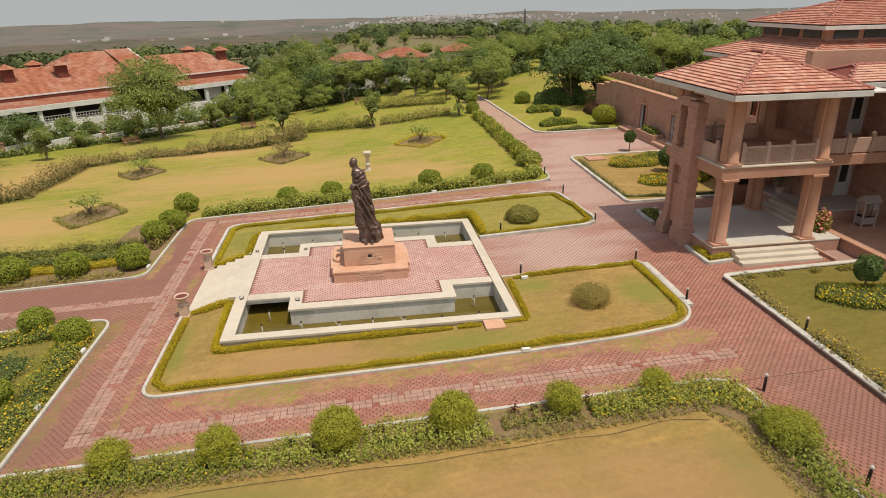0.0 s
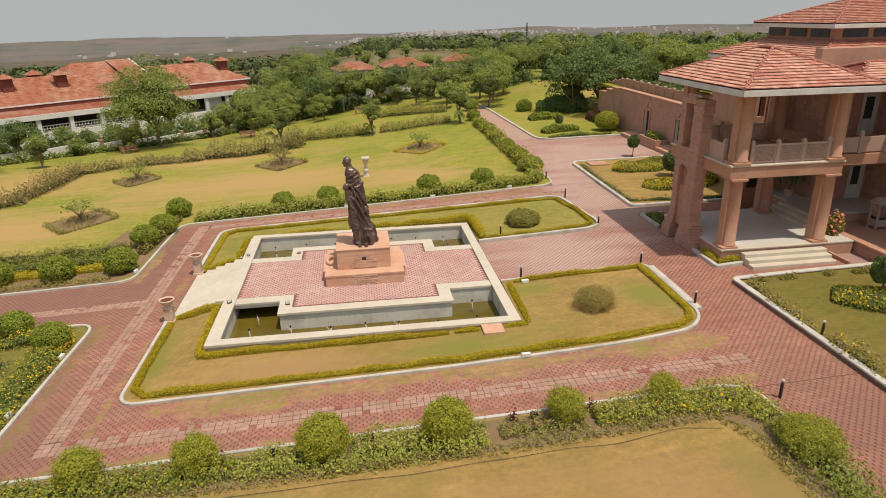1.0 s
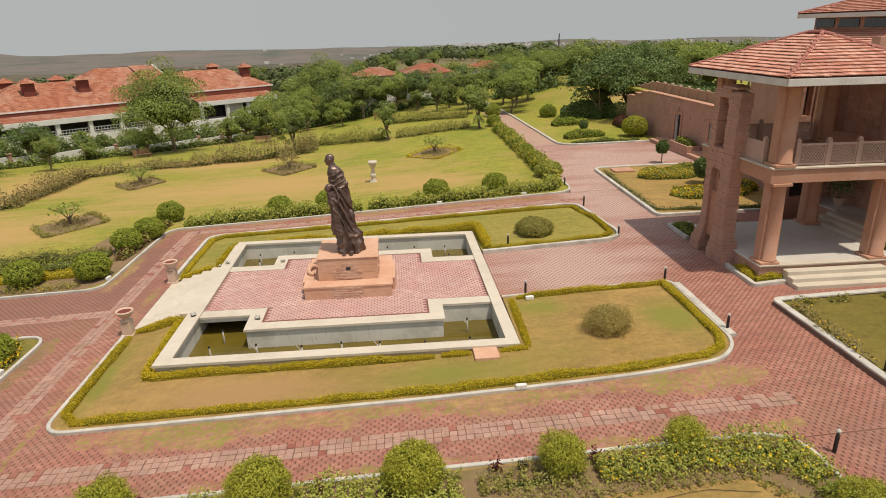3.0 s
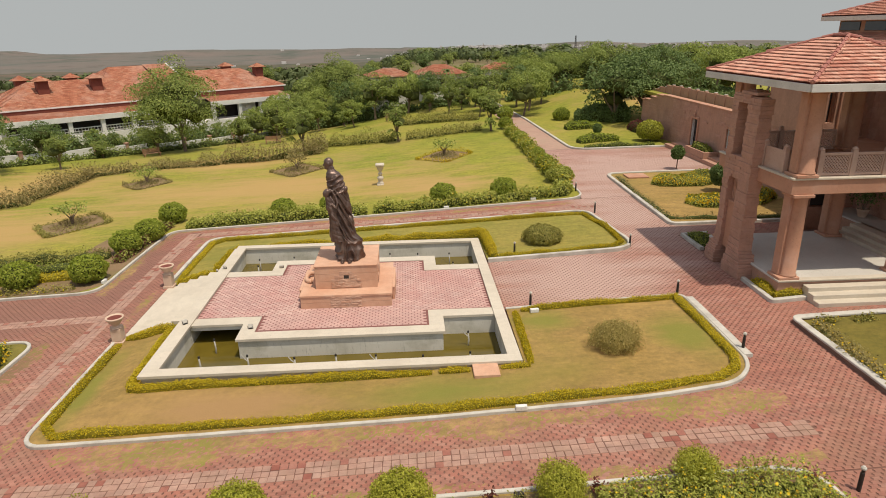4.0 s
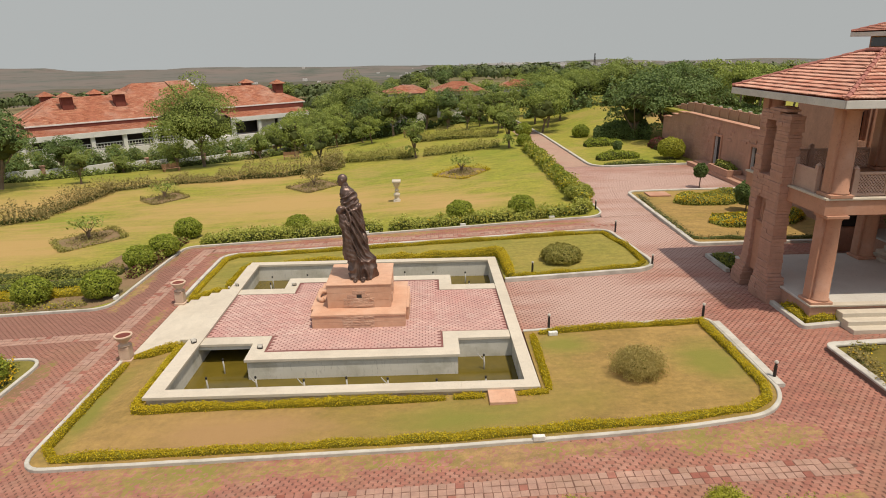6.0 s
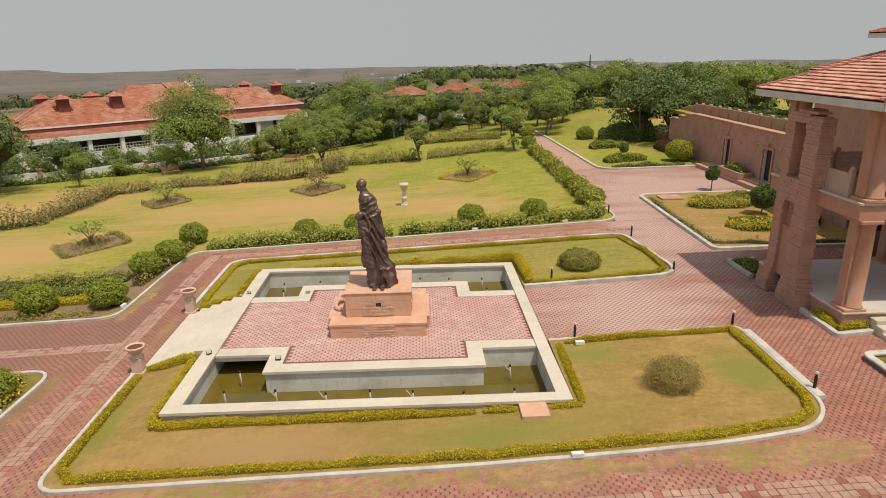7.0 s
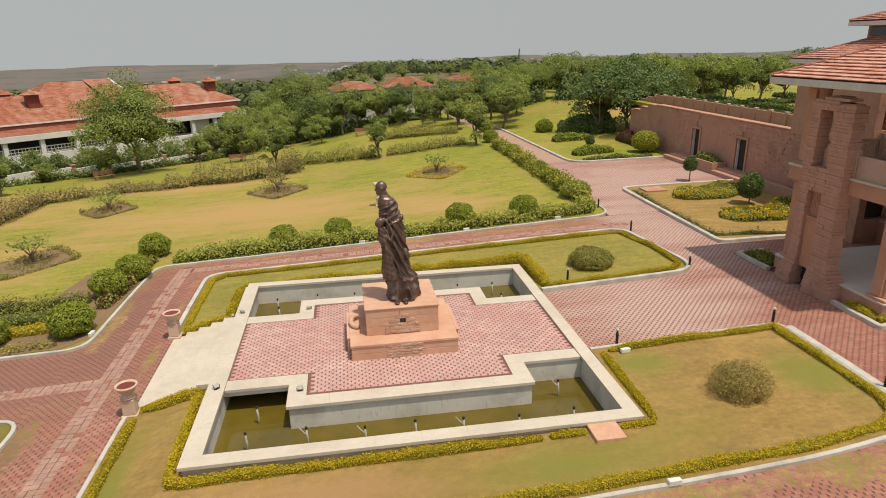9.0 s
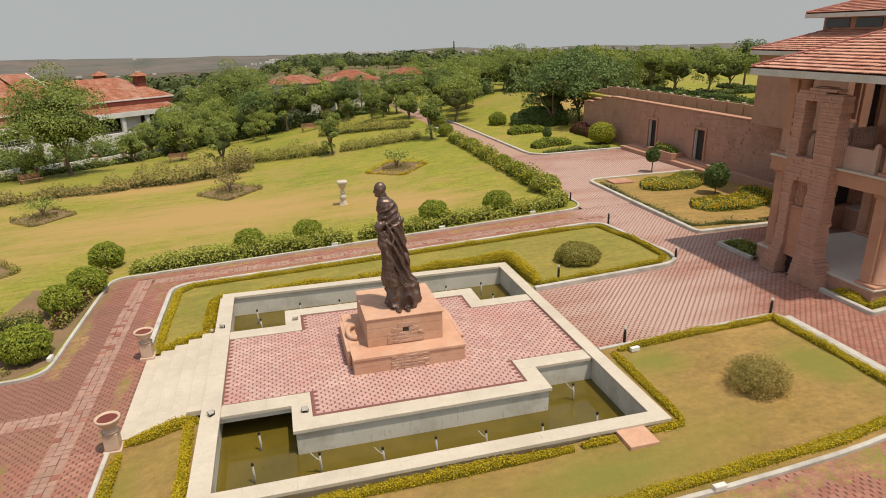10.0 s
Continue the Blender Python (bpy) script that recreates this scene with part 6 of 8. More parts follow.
for x in (-4.6, -1.0, -0.2, 4.3, 6.9, 11.9):
    y = -6.28 if x < 11 else -6.6
    P = np.array([(x + RNG.normal(0, 0.09), y + RNG.normal(0, 0.06), gz(x, y) + 0.1 + abs(RNG.normal(0, 0.17))) for _ in range(70)])
    e = thing("maroon_plant", "small maroon-leaved plant behind the kerb", "plant", "maroon plants")
    obj("foliage", leaves_mesh("foliage", P, np.tile([0, 0, 1.0], (70, 1)), 0.05, L_maroon), L_maroon, e)

# south-west bed
hedge("flower_bed", [(-14.4, 3.55), (-13.3, 3.5), (-12.75, 2.9), (-12.8, 1.9)], 0.8, 0.5, L_border, M_core, 420, 0.045, "mass of yellow marigolds at the bed's corner", "flower bed", lump=0.5, flowers=(L_yellow, 0.4, 0.04))
hedge("flower_bed", [(-15.6, 0.4), (-15.2, -1.6)], 0.8, 0.45, L_maroon, M_core, 260, 0.06, "maroon-leaved plants in the bed", "flower bed", lump=0.6, loose=True)
hedge("flower_bed", [(-30, 2.6), (-18, 3.1), (-13.2, 3.7), (-12.9, 1), (-13, -5)], 1.2, 0.4, L_shrub, M_core, 380, 0.05, "marigold and shrub bed inside the kerb", "flower bed", lump=0.7, loose=True, flowers=(L_yellow, 0.12, 0.04))
hedge("flower_bed", [(-32, 0.6), (-15.0, 1.2), (-14.6, -5)], 1.6, 0.42, L_dark, M_core, 260, 0.055, "mixed green shrubs with yellow flowers", "flower bed", lump=0.7, loose=True, flowers=(L_yellow, 0.08, 0.04))
hedge("flower_bed", [(-30, -2.2), (-18.0, -2.0), (-16.4, -6)], 2.2, 0.4, L_ball, M_core, 120, 0.08, "broad-leaved green plants with maroon ones between", "flower bed", lump=0.7, flowers=(L_maroon, 0.12, 0.08))
for x, y, k, s in ((-15.2, 4.2, 0, 0.95), (-13.0, 2.6, 0, 0.95), (-18.6, 3.4, 1, 0.9), (-14.2, -1.5, 1, 0.8)):
    bush(x, y, 0, 0, 0.62 * s, BALL[k], "round green bush among marigolds", group="bed bushes", yaw=x, s=s)

# east lawn: border, flower bed, small tree
hedge("flower_bed", [(16.9, 0.9), (16.75, -1.0), (16.6, -3.4)], 0.5, 0.28, L_thin, M_core, 260, 0.05, "straggling yellow-flowered plants along the kerb", "flower bed", base=0.1, lump=1.0, loose=2, flowers=(L_yellow, 0.10, 0.035))
hedge("flower_bed", [(16.75, -4.1), (16.7, -6.5), (16.6, -9), (16.6, -14)], 0.7, 0.36, L_thin, M_core, 260, 0.05, "straggling yellow-flowered plants along the kerb", "flower bed", base=0.1, lump=1.0, loose=2, flowers=(L_yellow, 0.12, 0.035))
for xa, xb, hh in ((17.0, 17.9, 0.3), (18.4, 19.3, 0.34), (20.6, 21.1, 0.25), (22.0, 23.2, 0.38)):
    hedge("flower_bed", [(xa, 1.05), ((xa + xb) / 2, 1.08), (xb, 1.15)], 0.45, hh, L_border, M_core, 480, 0.042, "clump of low shrubs along the lawn's top edge", "flower bed", base=0.1, lump=0.6, loose=2, flowers=(L_yellow, 0.06, 0.03))
hedge("flower_bed", [(19.4, -0.9), (20.6, -1.9), (22.4, -2.2), (24, -1.6), (24.2, -0.4)], 1.9, 0.42, L_shrub, M_core, 260, 0.055, "round marigold bed on the lawn", "flower bed", base=0.1, lump=0.35, flowers=(L_yellow, 0.32, 0.042))

# north-east court beds
hedge("flower_bed", [(19.4, 22.6), (20.6, 22.0), (22.6, 22.2), (24.2, 23.6)], 2.2, 0.5, L_rosette, M_core, 330, 0.05, "golden-green flower bed on the court lawn", "flower bed", base=0.08, lump=0.5, flowers=(L_yellow, 0.3, 0.04))
hedge("flower_bed", [(19.6, 17.6), (20.9, 16.8), (23.0, 17.0), (24.8, 18.2)], 2.1, 0.55, L_rosette, M_core, 330, 0.05, "marigold bed on the court lawn", "flower bed", base=0.08, lump=0.55, flowers=(L_yellow, 0.5, 0.045))
hedge("flower_bed", [(17.6, 24.6), (17.3, 20), (17.1, 14.2), (20, 13.7), (25, 13.6)], 0.35, 0.2, L_thin, M_core, 180, 0.05, "thin edging plants inside the kerb", "flower bed", base=0.08, lump=0.8, loose=True)
hedge("hedge", [(18.6, 38.6), (20.4, 39.2), (22.6, 39.6)], 1.0, 0.7, L_ball, M_core, 170, 0.08, "clipped green hedge on the far lawn", lump=0.45)
hedge("hedge", [(19.4, 46.6), (21.4, 47.0), (23.4, 47.4)], 1.3, 0.75, L_ball, M_core, 150, 0.085, "clipped dark hedge on the far lawn", lump=0.45, zf=mound)
hedge("hedge", [(21.8, 52.3), (24.6, 51.5), (27.6, 50.4)], 2.7, 1.7, L_dark, M_core, 110, 0.13, "large dark hedge beside the wall", lump=0.5, zf=mound)
hedge("hedge", [(26.2, 46), (26.4, 42.5), (26.3, 39.5)], 1.0, 0.9, L_maroon, M_core, 110, 0.1, "maroon-leaved shrubs at the wall's foot", lump=0.4)
hedge("shrub_border", [(18.5, 36.2), (21, 36.4), (25, 36.6)], 0.5, 0.3, L_shrub, M_core, 120, 0.07, "thin edging plants on the far lawn", lump=0.8)
bush(25.3, 38.6, 0, 0, 1.0, bush_meshes(17, 1.15, 0.95, L_lime, 0.07, 5600, 0.1, 0.86), "large clipped round bush by the wall")
hedge("shrub_border", [(26.4, 28.9), (26.4, 31.7)], 0.7, 0.5, L_shrub, M_core, 150, 0.08, "shrubs in a stone planter", base=0.65, lump=0.6)

# tall straggling shrub rows across the north lawn
for ln, w, h in (([(-47, 20.5), (-38, 25.4), (-31, 29.6), (-27.6, 31.8)], 2.0, 1.4), ([(-28.5, 32.0), (-27.9, 36.2), (-27.3, 41.4)], 1.7, 1.25),
                 ([(-27.9, 41.4), (-25, 43.2), (-21.8, 44.0), (-15.9, 43.8)], 1.6, 1.1), ([(-15.9, 44.6), (-12.3, 44.3), (-8.4, 45.2), (-6.4, 46.8)], 1.9, 1.5)):
    hedge("shrub_row", ln, w, h, L_thin, M_core, 125, 0.08, "tall straggling dry shrub row across the lawn", lump=0.75, loose=2)
hedge("shrub_row", [(-7.4, 47.2), (-6.2, 48.6)], 2.2, 2.0, L_thin, M_core, 150, 0.09, "dense brownish shrub clump at the row's end", lump=0.5, loose=2)
for ln, w, h in (([(-6.4, 51.4), (-2, 50.6), (1.5, 49.8)], 2.0, 1.15), ([(2.6, 49.5), (5.5, 49.5), (10.9, 49.9)], 1.8, 0.85), ([(1.6, 62.4), (6.5, 59.8), (11.6, 58.0)], 1.8, 1.1)):
    hedge("shrub_row", ln, w, h, L_border, M_core, 135, 0.08, "olive shrub row across the lawn", lump=0.75, loose=2)


# ---- lawn beds with young trees ----
def lawn_bed(cx, cy, rx, ry, label, tuft, plant):
    e = thing("lawn_bed", label, "flower bed", "lawn beds")
    poly = rounded([(cx - rx, cy), (cx, cy - ry), (cx + rx, cy), (cx, cy + ry)], 0.5)
    sheet("bed_soil", poly, 0.08, 0.6, M_soil, e)
    hedge("bed_edge", poly + [poly[0]], 0.35, 0.24, tuft, M_gold_core, 260, 0.05, "", base=0.06, lump=0.7, parent=e, loose=2)
    hedge("bed_fill", [(cx - rx * 0.45, cy), (cx + rx * 0.45, cy + 0.1)], ry * 0.9, 0.26, L_thin, M_soil, 190, 0.055, "", base=0.06, lump=0.8, parent=e, loose=2)
    for j in range(6):
        a = j * 1.05 + cx
        bm = bmesh.new()
        tube(bm, [(cx, cy, gz(cx, cy)), (cx + 0.12 * math.cos(a), cy + 0.12 * math.sin(a), gz(cx, cy) + 0.6), (cx + 0.55 * math.cos(a), cy + 0.55 * math.sin(a), gz(cx, cy) + 1.15)], [0.05, 0.035, 0.012], 5)
        part("stem", bm, M_bark, e)
    P = np.array([(cx + 0.6 * math.cos(j * 1.05 + cx) + RNG.normal(0, 0.28), cy + 0.6 * math.sin(j * 1.05 + cx) + RNG.normal(0, 0.28), gz(cx, cy) + 1.2 + RNG.normal(0, 0.16)) for j in range(6) for _ in range(45)])
    obj("foliage", leaves_mesh("foliage", P, np.tile([0, 0, 1.0], (len(P), 1)), 0.10, plant), plant, e)


lawn_bed(-19.7, 22.7, 2.5, 3.2, "diamond soil bed with a young tree on the lawn", L_border, L_light)
lawn_bed(-20.3, 36.8, 2.2, 2.5, "sparse soil bed with a young tree on the lawn", L_thin, L_light)
lawn_bed(-7.4, 38.2, 2.5, 2.9, "dry shrub bed on the lawn", L_thin, L_thin)
lawn_bed(6.0, 37.7, 2.6, 2.9, "edged bed with a young tree on the green lawn", L_hedge, L_light)


# ---- trees ----
def tree_meshes(seed, height, spread, leaf, n_clump=30, n_leaf=100, size=0.14, trunk_h=0.32):
    rng = random.Random(seed)
    bm = bmesh.new()
    top = height * trunk_h
    r0 = 0.035 * height ** 0.9 * 0.55 + 0.04
    lean = (rng.uniform(-0.3, 0.3), rng.uniform(-0.3, 0.3))
    fork = Vector((lean[0], lean[1], top))
    tube(bm, [(0, 0, -0.5), (0.02, 0, 0.05), (lean[0] * 0.5, lean[1] * 0.5, top * 0.5), fork], [r0 * 1.5, r0 * 1.15, r0, r0 * 0.85], 9)
    tips = []
    nl = 7
    for k in range(nl):
        a = 2 * math.pi * k / nl + rng.uniform(-0.4, 0.4)
        rr = spread * rng.uniform(0.45, 0.8) if k else 0.2
        z = height * rng.uniform(0.6, 0.88) if k else height * 0.9
        tip = Vector((lean[0] + rr * math.cos(a), lean[1] + rr * math.sin(a), z))
        mid = fork.lerp(tip, 0.5) + Vector((rng.uniform(-0.2, 0.2), rng.uniform(-0.2, 0.2), 0.25))
        tube(bm, [fork - Vector((0, 0, 0.1)), mid, tip], [r0 * 0.6, r0 * 0.38, r0 * 0.12], 6)
        tips += [tip, mid.lerp(tip, 0.4)]
    tm = bpy.data.meshes.new("trunk")
    bmesh.ops.recalc_face_normals(bm, faces=bm.faces)
    bm.to_mesh(tm)
    bm.free()
    tm.materials.append(M_bark)
    P, N = [], []
    c = Vector((lean[0], lean[1], height * 0.56))
    for k in range(n_clump):
        if k < len(tips):
            q = tips[k]
        else:
            v = Vector((rng.gauss(0, 1), rng.gauss(0, 1), rng.gauss(0, 1))).normalized() * rng.uniform(0.6, 1.0)
            q = c + Vector((v.x * spread, v.y * spread, v.z * height * 0.42))
            q += Vector((1, 1, 0.7)) * 0.3 * spread * noise.noise(q * 0.55 + Vector((seed, 0, 0)))
        cr = spread * rng.uniform(0.25, 0.40)
        v = RNG.normal(0, 1, (n_leaf, 3))
        v /= np.linalg.norm(v, axis=1)[:, None]
        v[:, 2] = np.where(v[:, 2] < -0.35, -v[:, 2], v[:, 2])
        P.append(np.array(q) + v * np.array([cr, cr, cr * 0.8]) * RNG.uniform(0.82, 1.06, (n_leaf, 1)))
        out = np.array((q - c).normalized())
        N.append(v * 1.0 + out * 0.3 + np.array([0, 0, 0.15]))
    lm = leaves_mesh("crown", np.concatenate(P), np.concatenate(N), size, leaf, 0.5)
    # loose lumps coloured as inner shade, so that the crown is not see-through
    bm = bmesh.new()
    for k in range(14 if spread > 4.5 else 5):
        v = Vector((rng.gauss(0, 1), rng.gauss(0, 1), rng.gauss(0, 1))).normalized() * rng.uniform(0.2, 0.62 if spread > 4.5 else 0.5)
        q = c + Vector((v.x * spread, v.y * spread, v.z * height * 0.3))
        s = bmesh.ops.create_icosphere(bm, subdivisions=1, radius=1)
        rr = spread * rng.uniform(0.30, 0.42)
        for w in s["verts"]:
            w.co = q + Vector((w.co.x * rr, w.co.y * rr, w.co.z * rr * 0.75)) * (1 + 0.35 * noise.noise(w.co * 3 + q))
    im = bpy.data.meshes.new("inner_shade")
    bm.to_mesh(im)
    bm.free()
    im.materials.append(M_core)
    return tm, lm, im


def tree(x, y, meshes, label, s=1.0, yaw=0.0, group="garden trees", zf=gz, lift=0.0, name="tree"):
    e = thing(name, label, "tree", group, at=(x, y, zf(x, y) + lift))
    e.rotation_euler = (0, 0, yaw)
    e.scale = (s, s, s)
    for nm, me in zip(("trunk", "crown", "inner_shade"), meshes):
        o = new(nm, me)
        o.parent = e
    return e


KIND = {
    "big": tree_meshes(21, 10.2, 5.3, L_tree, 58, 280, 0.12, 0.24),
    "mid": tree_meshes(22, 6.6, 2.7, L_tree, 24, 130, 0.125, 0.27),
    "mid2": tree_meshes(23, 6.2, 2.9, L_light, 24, 130, 0.125, 0.26),
    "mid3": tree_meshes(33, 6.8, 2.8, L_dark, 24, 130, 0.125, 0.27),
    "dark": tree_meshes(24, 8.0, 3.9, L_dark, 36, 160, 0.14, 0.25),
    "dark2": tree_meshes(25, 7.0, 3.3, L_dark, 30, 150, 0.13, 0.24),
    "light": tree_meshes(26, 5.2, 2.1, L_light, 24, 60, 0.10, 0.3),
    "young": tree_meshes(27, 4.2, 1.6, L_tree, 20, 120, 0.085, 0.22),
    "shrub": tree_meshes(28, 2.6, 1.6, L_tree, 22, 80, 0.09, 0.12),
    "far": tree_meshes(29, 6.4, 3.0, L_tree, 24, 40, 0.22, 0.2),
    "far2": tree_meshes(30, 6.8, 3.2, L_dark, 24, 40, 0.22, 0.2),
    "far3": tree_meshes(31, 5.8, 3.0, L_light, 24, 40, 0.22, 0.2),
}
tree(-25.0, 60.8, KIND["big"], "large spreading green tree by the white house")
for x, y, k, s in ((-39.6, 44.7, "dark2", 1.1), (-42.5, 50, "dark2", 0.8), (-38.5, 54, "dark2", 0.65), (-33.1, 47.2, "young", 0.85), (-35, 64, "shrub", 0.95), (-29.0, 62.5, "shrub", 1.0), (-26.9, 57.6, "young", 0.9), (-33.2, 57, "shrub", 0.8),
                   (-20.5, 71, "shrub", 1.3), (-17.5, 76, "shrub", 1.3), (-14.1, 63.0, "light", 1.05), (-8.4, 49.3, "young", 1.1), (1.8, 49.0, "young", 1.0), (11.8, 48.6, "young", 1.1), (-46, 40, "dark2", 1.0), (-52, 47, "dark", 1.0)):
    tree(x, y, KIND[k], "young garden tree with bright leaves" if k in ("young", "light", "shrub") else "dark leafy tree by the boundary wall", s, x * 1.3)
for x, y, k, s in ((-8.6, 94.5, "big", 0.94), (-14.5, 93, "mid", 1.2), (-12.0, 86, "mid2", 1.0), (-18, 88, "mid2", 1.05), (-1.8, 74.8, "mid", 1.04), (-6.2, 77.5, "mid3", 0.95), (3.0, 74.0, "mid2", 0.9), (6.3, 73.0, "mid3", 0.82), (9.4, 76.2, "mid", 0.68), (12.6, 71, "mid3", 0.8),
                   (13.0, 64.8, "mid", 0.86), (17.2, 58.8, "mid2", 0.86), (18.6, 62.6, "mid", 0.85), (21.0, 66.6, "mid2", 0.88), (17.8, 67.5, "mid3", 0.85), (22, 74.5, "mid2", 0.86), (18.8, 77, "mid", 0.95), (26.5, 75.5, "mid", 0.68),
                   (-10.2, 75.0, "mid2", 0.75), (-15.5, 73.5, "mid2", 0.66), (-4.6, 70.2, "mid2", 0.62), (8.4, 66.4, "young", 1.0), (11.9, 60.5, "mid2", 0.6), (0.5, 77.4, "mid2", 0.75), (5.6, 78.6, "mid", 0.7), (-3.4, 79.5, "mid3", 0.8)):
    tree(x, y, KIND[k], "leafy green tree in the grove behind the lawn", s, x * 2.1, zf=lambda a, b: mound(a, b) if a > 16 else gz(a, b))
for x, y, k, s in ((25.4, 49.6, "dark2", 1.0), (29.4, 50.8, "dark", 1.0)):
    tree(x, y, KIND[k], "tall dark broad-leaved tree by the wall's end", s * 1.08, x * 0.7, zf=mound, lift=-0.9)
for x, y, k, s in ((34.5, 66, "dark", 0.8), (38.5, 69, "dark", 0.88), (31, 61, "dark2", 0.9), (43, 66, "mid2", 0.95), (29, 72, "mid", 1.0), (26, 80, "mid2", 0.95), (34, 80, "mid", 1.1), (36, 57, "dark2", 0.95), (42, 57, "mid", 1.0), (48, 60, "mid2", 1.1)):
    tree(x, y, KIND[k], "dark leafy tree behind the stone wall", s * 0.84, x * 0.7, zf=mound)
DECK = lambda x, y: 4.6
for x, y, k, s in ((35.0, 46.3, "mid2", 0.95), (39.7, 40.5, "mid2", 0.9), (34.6, 41.8, "mid2", 0.9), (45, 44.5, "mid3", 0.95), (35.7, 38.2, "mid", 0.9), (41, 33, "mid", 0.9), (46, 37, "mid2", 0.9), (51, 42, "mid", 1.0), (50, 31, "mid3", 0.9), (44, 27, "mid", 0.85), (56, 36, "mid2", 1.0), (38.5, 29, "mid2", 0.75), (57, 45, "mid3", 1.0), (52, 24, "mid", 0.9)):
    tree(x, y, KIND[k], "spreading young tree on the upper terrace", s * 0.76, x * 0.9, zf=DECK)
for ln in ([(31, 24), (31.2, 34), (31, 45)], [(34.5, 22), (34.7, 33), (34.5, 46)], [(43, 22), (43, 46)], [(30, 39.2), (42, 39), (56, 38.6)]):
    hedge("hedge", ln, 0.7, 0.45, L_dark, M_core, 80, 0.11, "clipped green hedge on the upper terrace", lump=0.35, base=0.0, zf=DECK)
for x, y, s in ((20.6, 53.4, 0.55), (14.6, 57.0, 0.7)):
    bush(x, y, 0, 0, 0.75, BALL[0], "round clipped bush by the avenue", group="avenue bushes", s=1.3)

def surface(x, y):
    if 15.6 < x < 80 and y < 120:
        return mound(x, y) + 0.03
    return land(x, y)


rng = random.Random(5)
for k in range(36):
    x = rng.uniform(-20, 13)
    y = 68 + rng.uniform(0, 26) + 0.35 * max(0, -x)
    kind, size, turn = rng.choice(["mid", "mid2", "mid3", "young", "shrub", "shrub"]), rng.uniform(0.6, 0.9), rng.uniform(0, 6)
    if x > -4.5 and 76 < y < 92:
        continue
    tree(x, y, KIND[kind], "leafy green tree in the grove behind the lawn", size, turn)
for k in range(22):
    x, y = rng.uniform(17.5, 34), rng.uniform(70, 110)
    tree(x, y, KIND[rng.choice(["mid", "mid2", "young", "shrub"])], "leafy green tree on the rising lawn", rng.uniform(0.55, 0.8), rng.uniform(0, 6), zf=mound)
for u in np.arange(-17, 29, 3.1):
    off = 10.5 + rng.uniform(-0.8, 2.5)
    x, y = -44.5 + 0.743 * u + 0.669 * off, 82.4 + 0.669 * u - 0.743 * off
    tree(x, y, KIND["shrub"], "leafy shrub before the white house", rng.uniform(0.65, 1.15), rng.uniform(0, 6), "house shrubs")

# undergrowth between the trees
for ln, w, h in (([(18, 76), (22, 74.5), (27, 73.5)], 5, 2.0), ([(28, 71), (33, 69), (40, 65), (47, 61)], 5, 2.4), ([(17.5, 92), (30, 90), (44, 86), (60, 80)], 6, 2.4)):
    hedge("undergrowth", ln, w, h, L_dark, M_core, 22, 0.22, "dense dark undergrowth beneath the trees", "undergrowth", lump=0.8, loose=True, zf=mound)
for ln, w, h in (([(-20, 86), (-11, 80), (-3, 77.5), (5, 76.2), (12, 75)], 3, 1.7), ([(-16, 95), (0, 93), (12, 92)], 5, 2.4)):
    hedge("undergrowth", ln, w, h, L_dark, M_core, 22, 0.22, "dense dark undergrowth beneath the trees", "undergrowth", lump=0.8, loose=True)
hedge("shrub_border", [(-51, 44.5), (-39.2, 50.8), (-28.6, 63.8), (-18.6, 75.8), (-8, 86)], 1.5, 0.8, L_tree, M_core, 45, 0.14, "uneven shrubs before the boundary wall", lump=0.9, loose=True)
hedge("shrub_border", [(-53, 50), (-41, 56.5), (-31.5, 68), (-21.5, 80)], 1.7, 1.9, L_dark, M_core, 45, 0.15, "tall shrubs behind the boundary wall", lump=0.8, loose=True)

for x in range(-6, 36, 3):
    tree(x + rng.uniform(-1, 1), 112 + rng.uniform(-3, 4), KIND[rng.choice(["far", "far2", "far3"])], "leafy tree before the far villas", rng.uniform(0.5, 0.66), rng.uniform(0, 6), "far wood", zf=surface)

# the wood on the far slope
rng = random.Random(77)
count = 0
for k in range(900):
    x, y = rng.uniform(-60, 190), rng.uniform(84, 250)
    if y < 84 + max(0, (-x - 12)) * 1.6 or (x < -8 and y < 128) or (-5 < x < 33 and 98 < y < 140) or count > 135:
        continue
    kind = rng.choice(["far", "far2", "far", "far", "far3"])
    count += 1
    tree(x, y, KIND[kind], "leafy tree in the wood beyond the garden", rng.uniform(0.55, 0.9), rng.uniform(0, 6.3), "far wood", zf=surface)


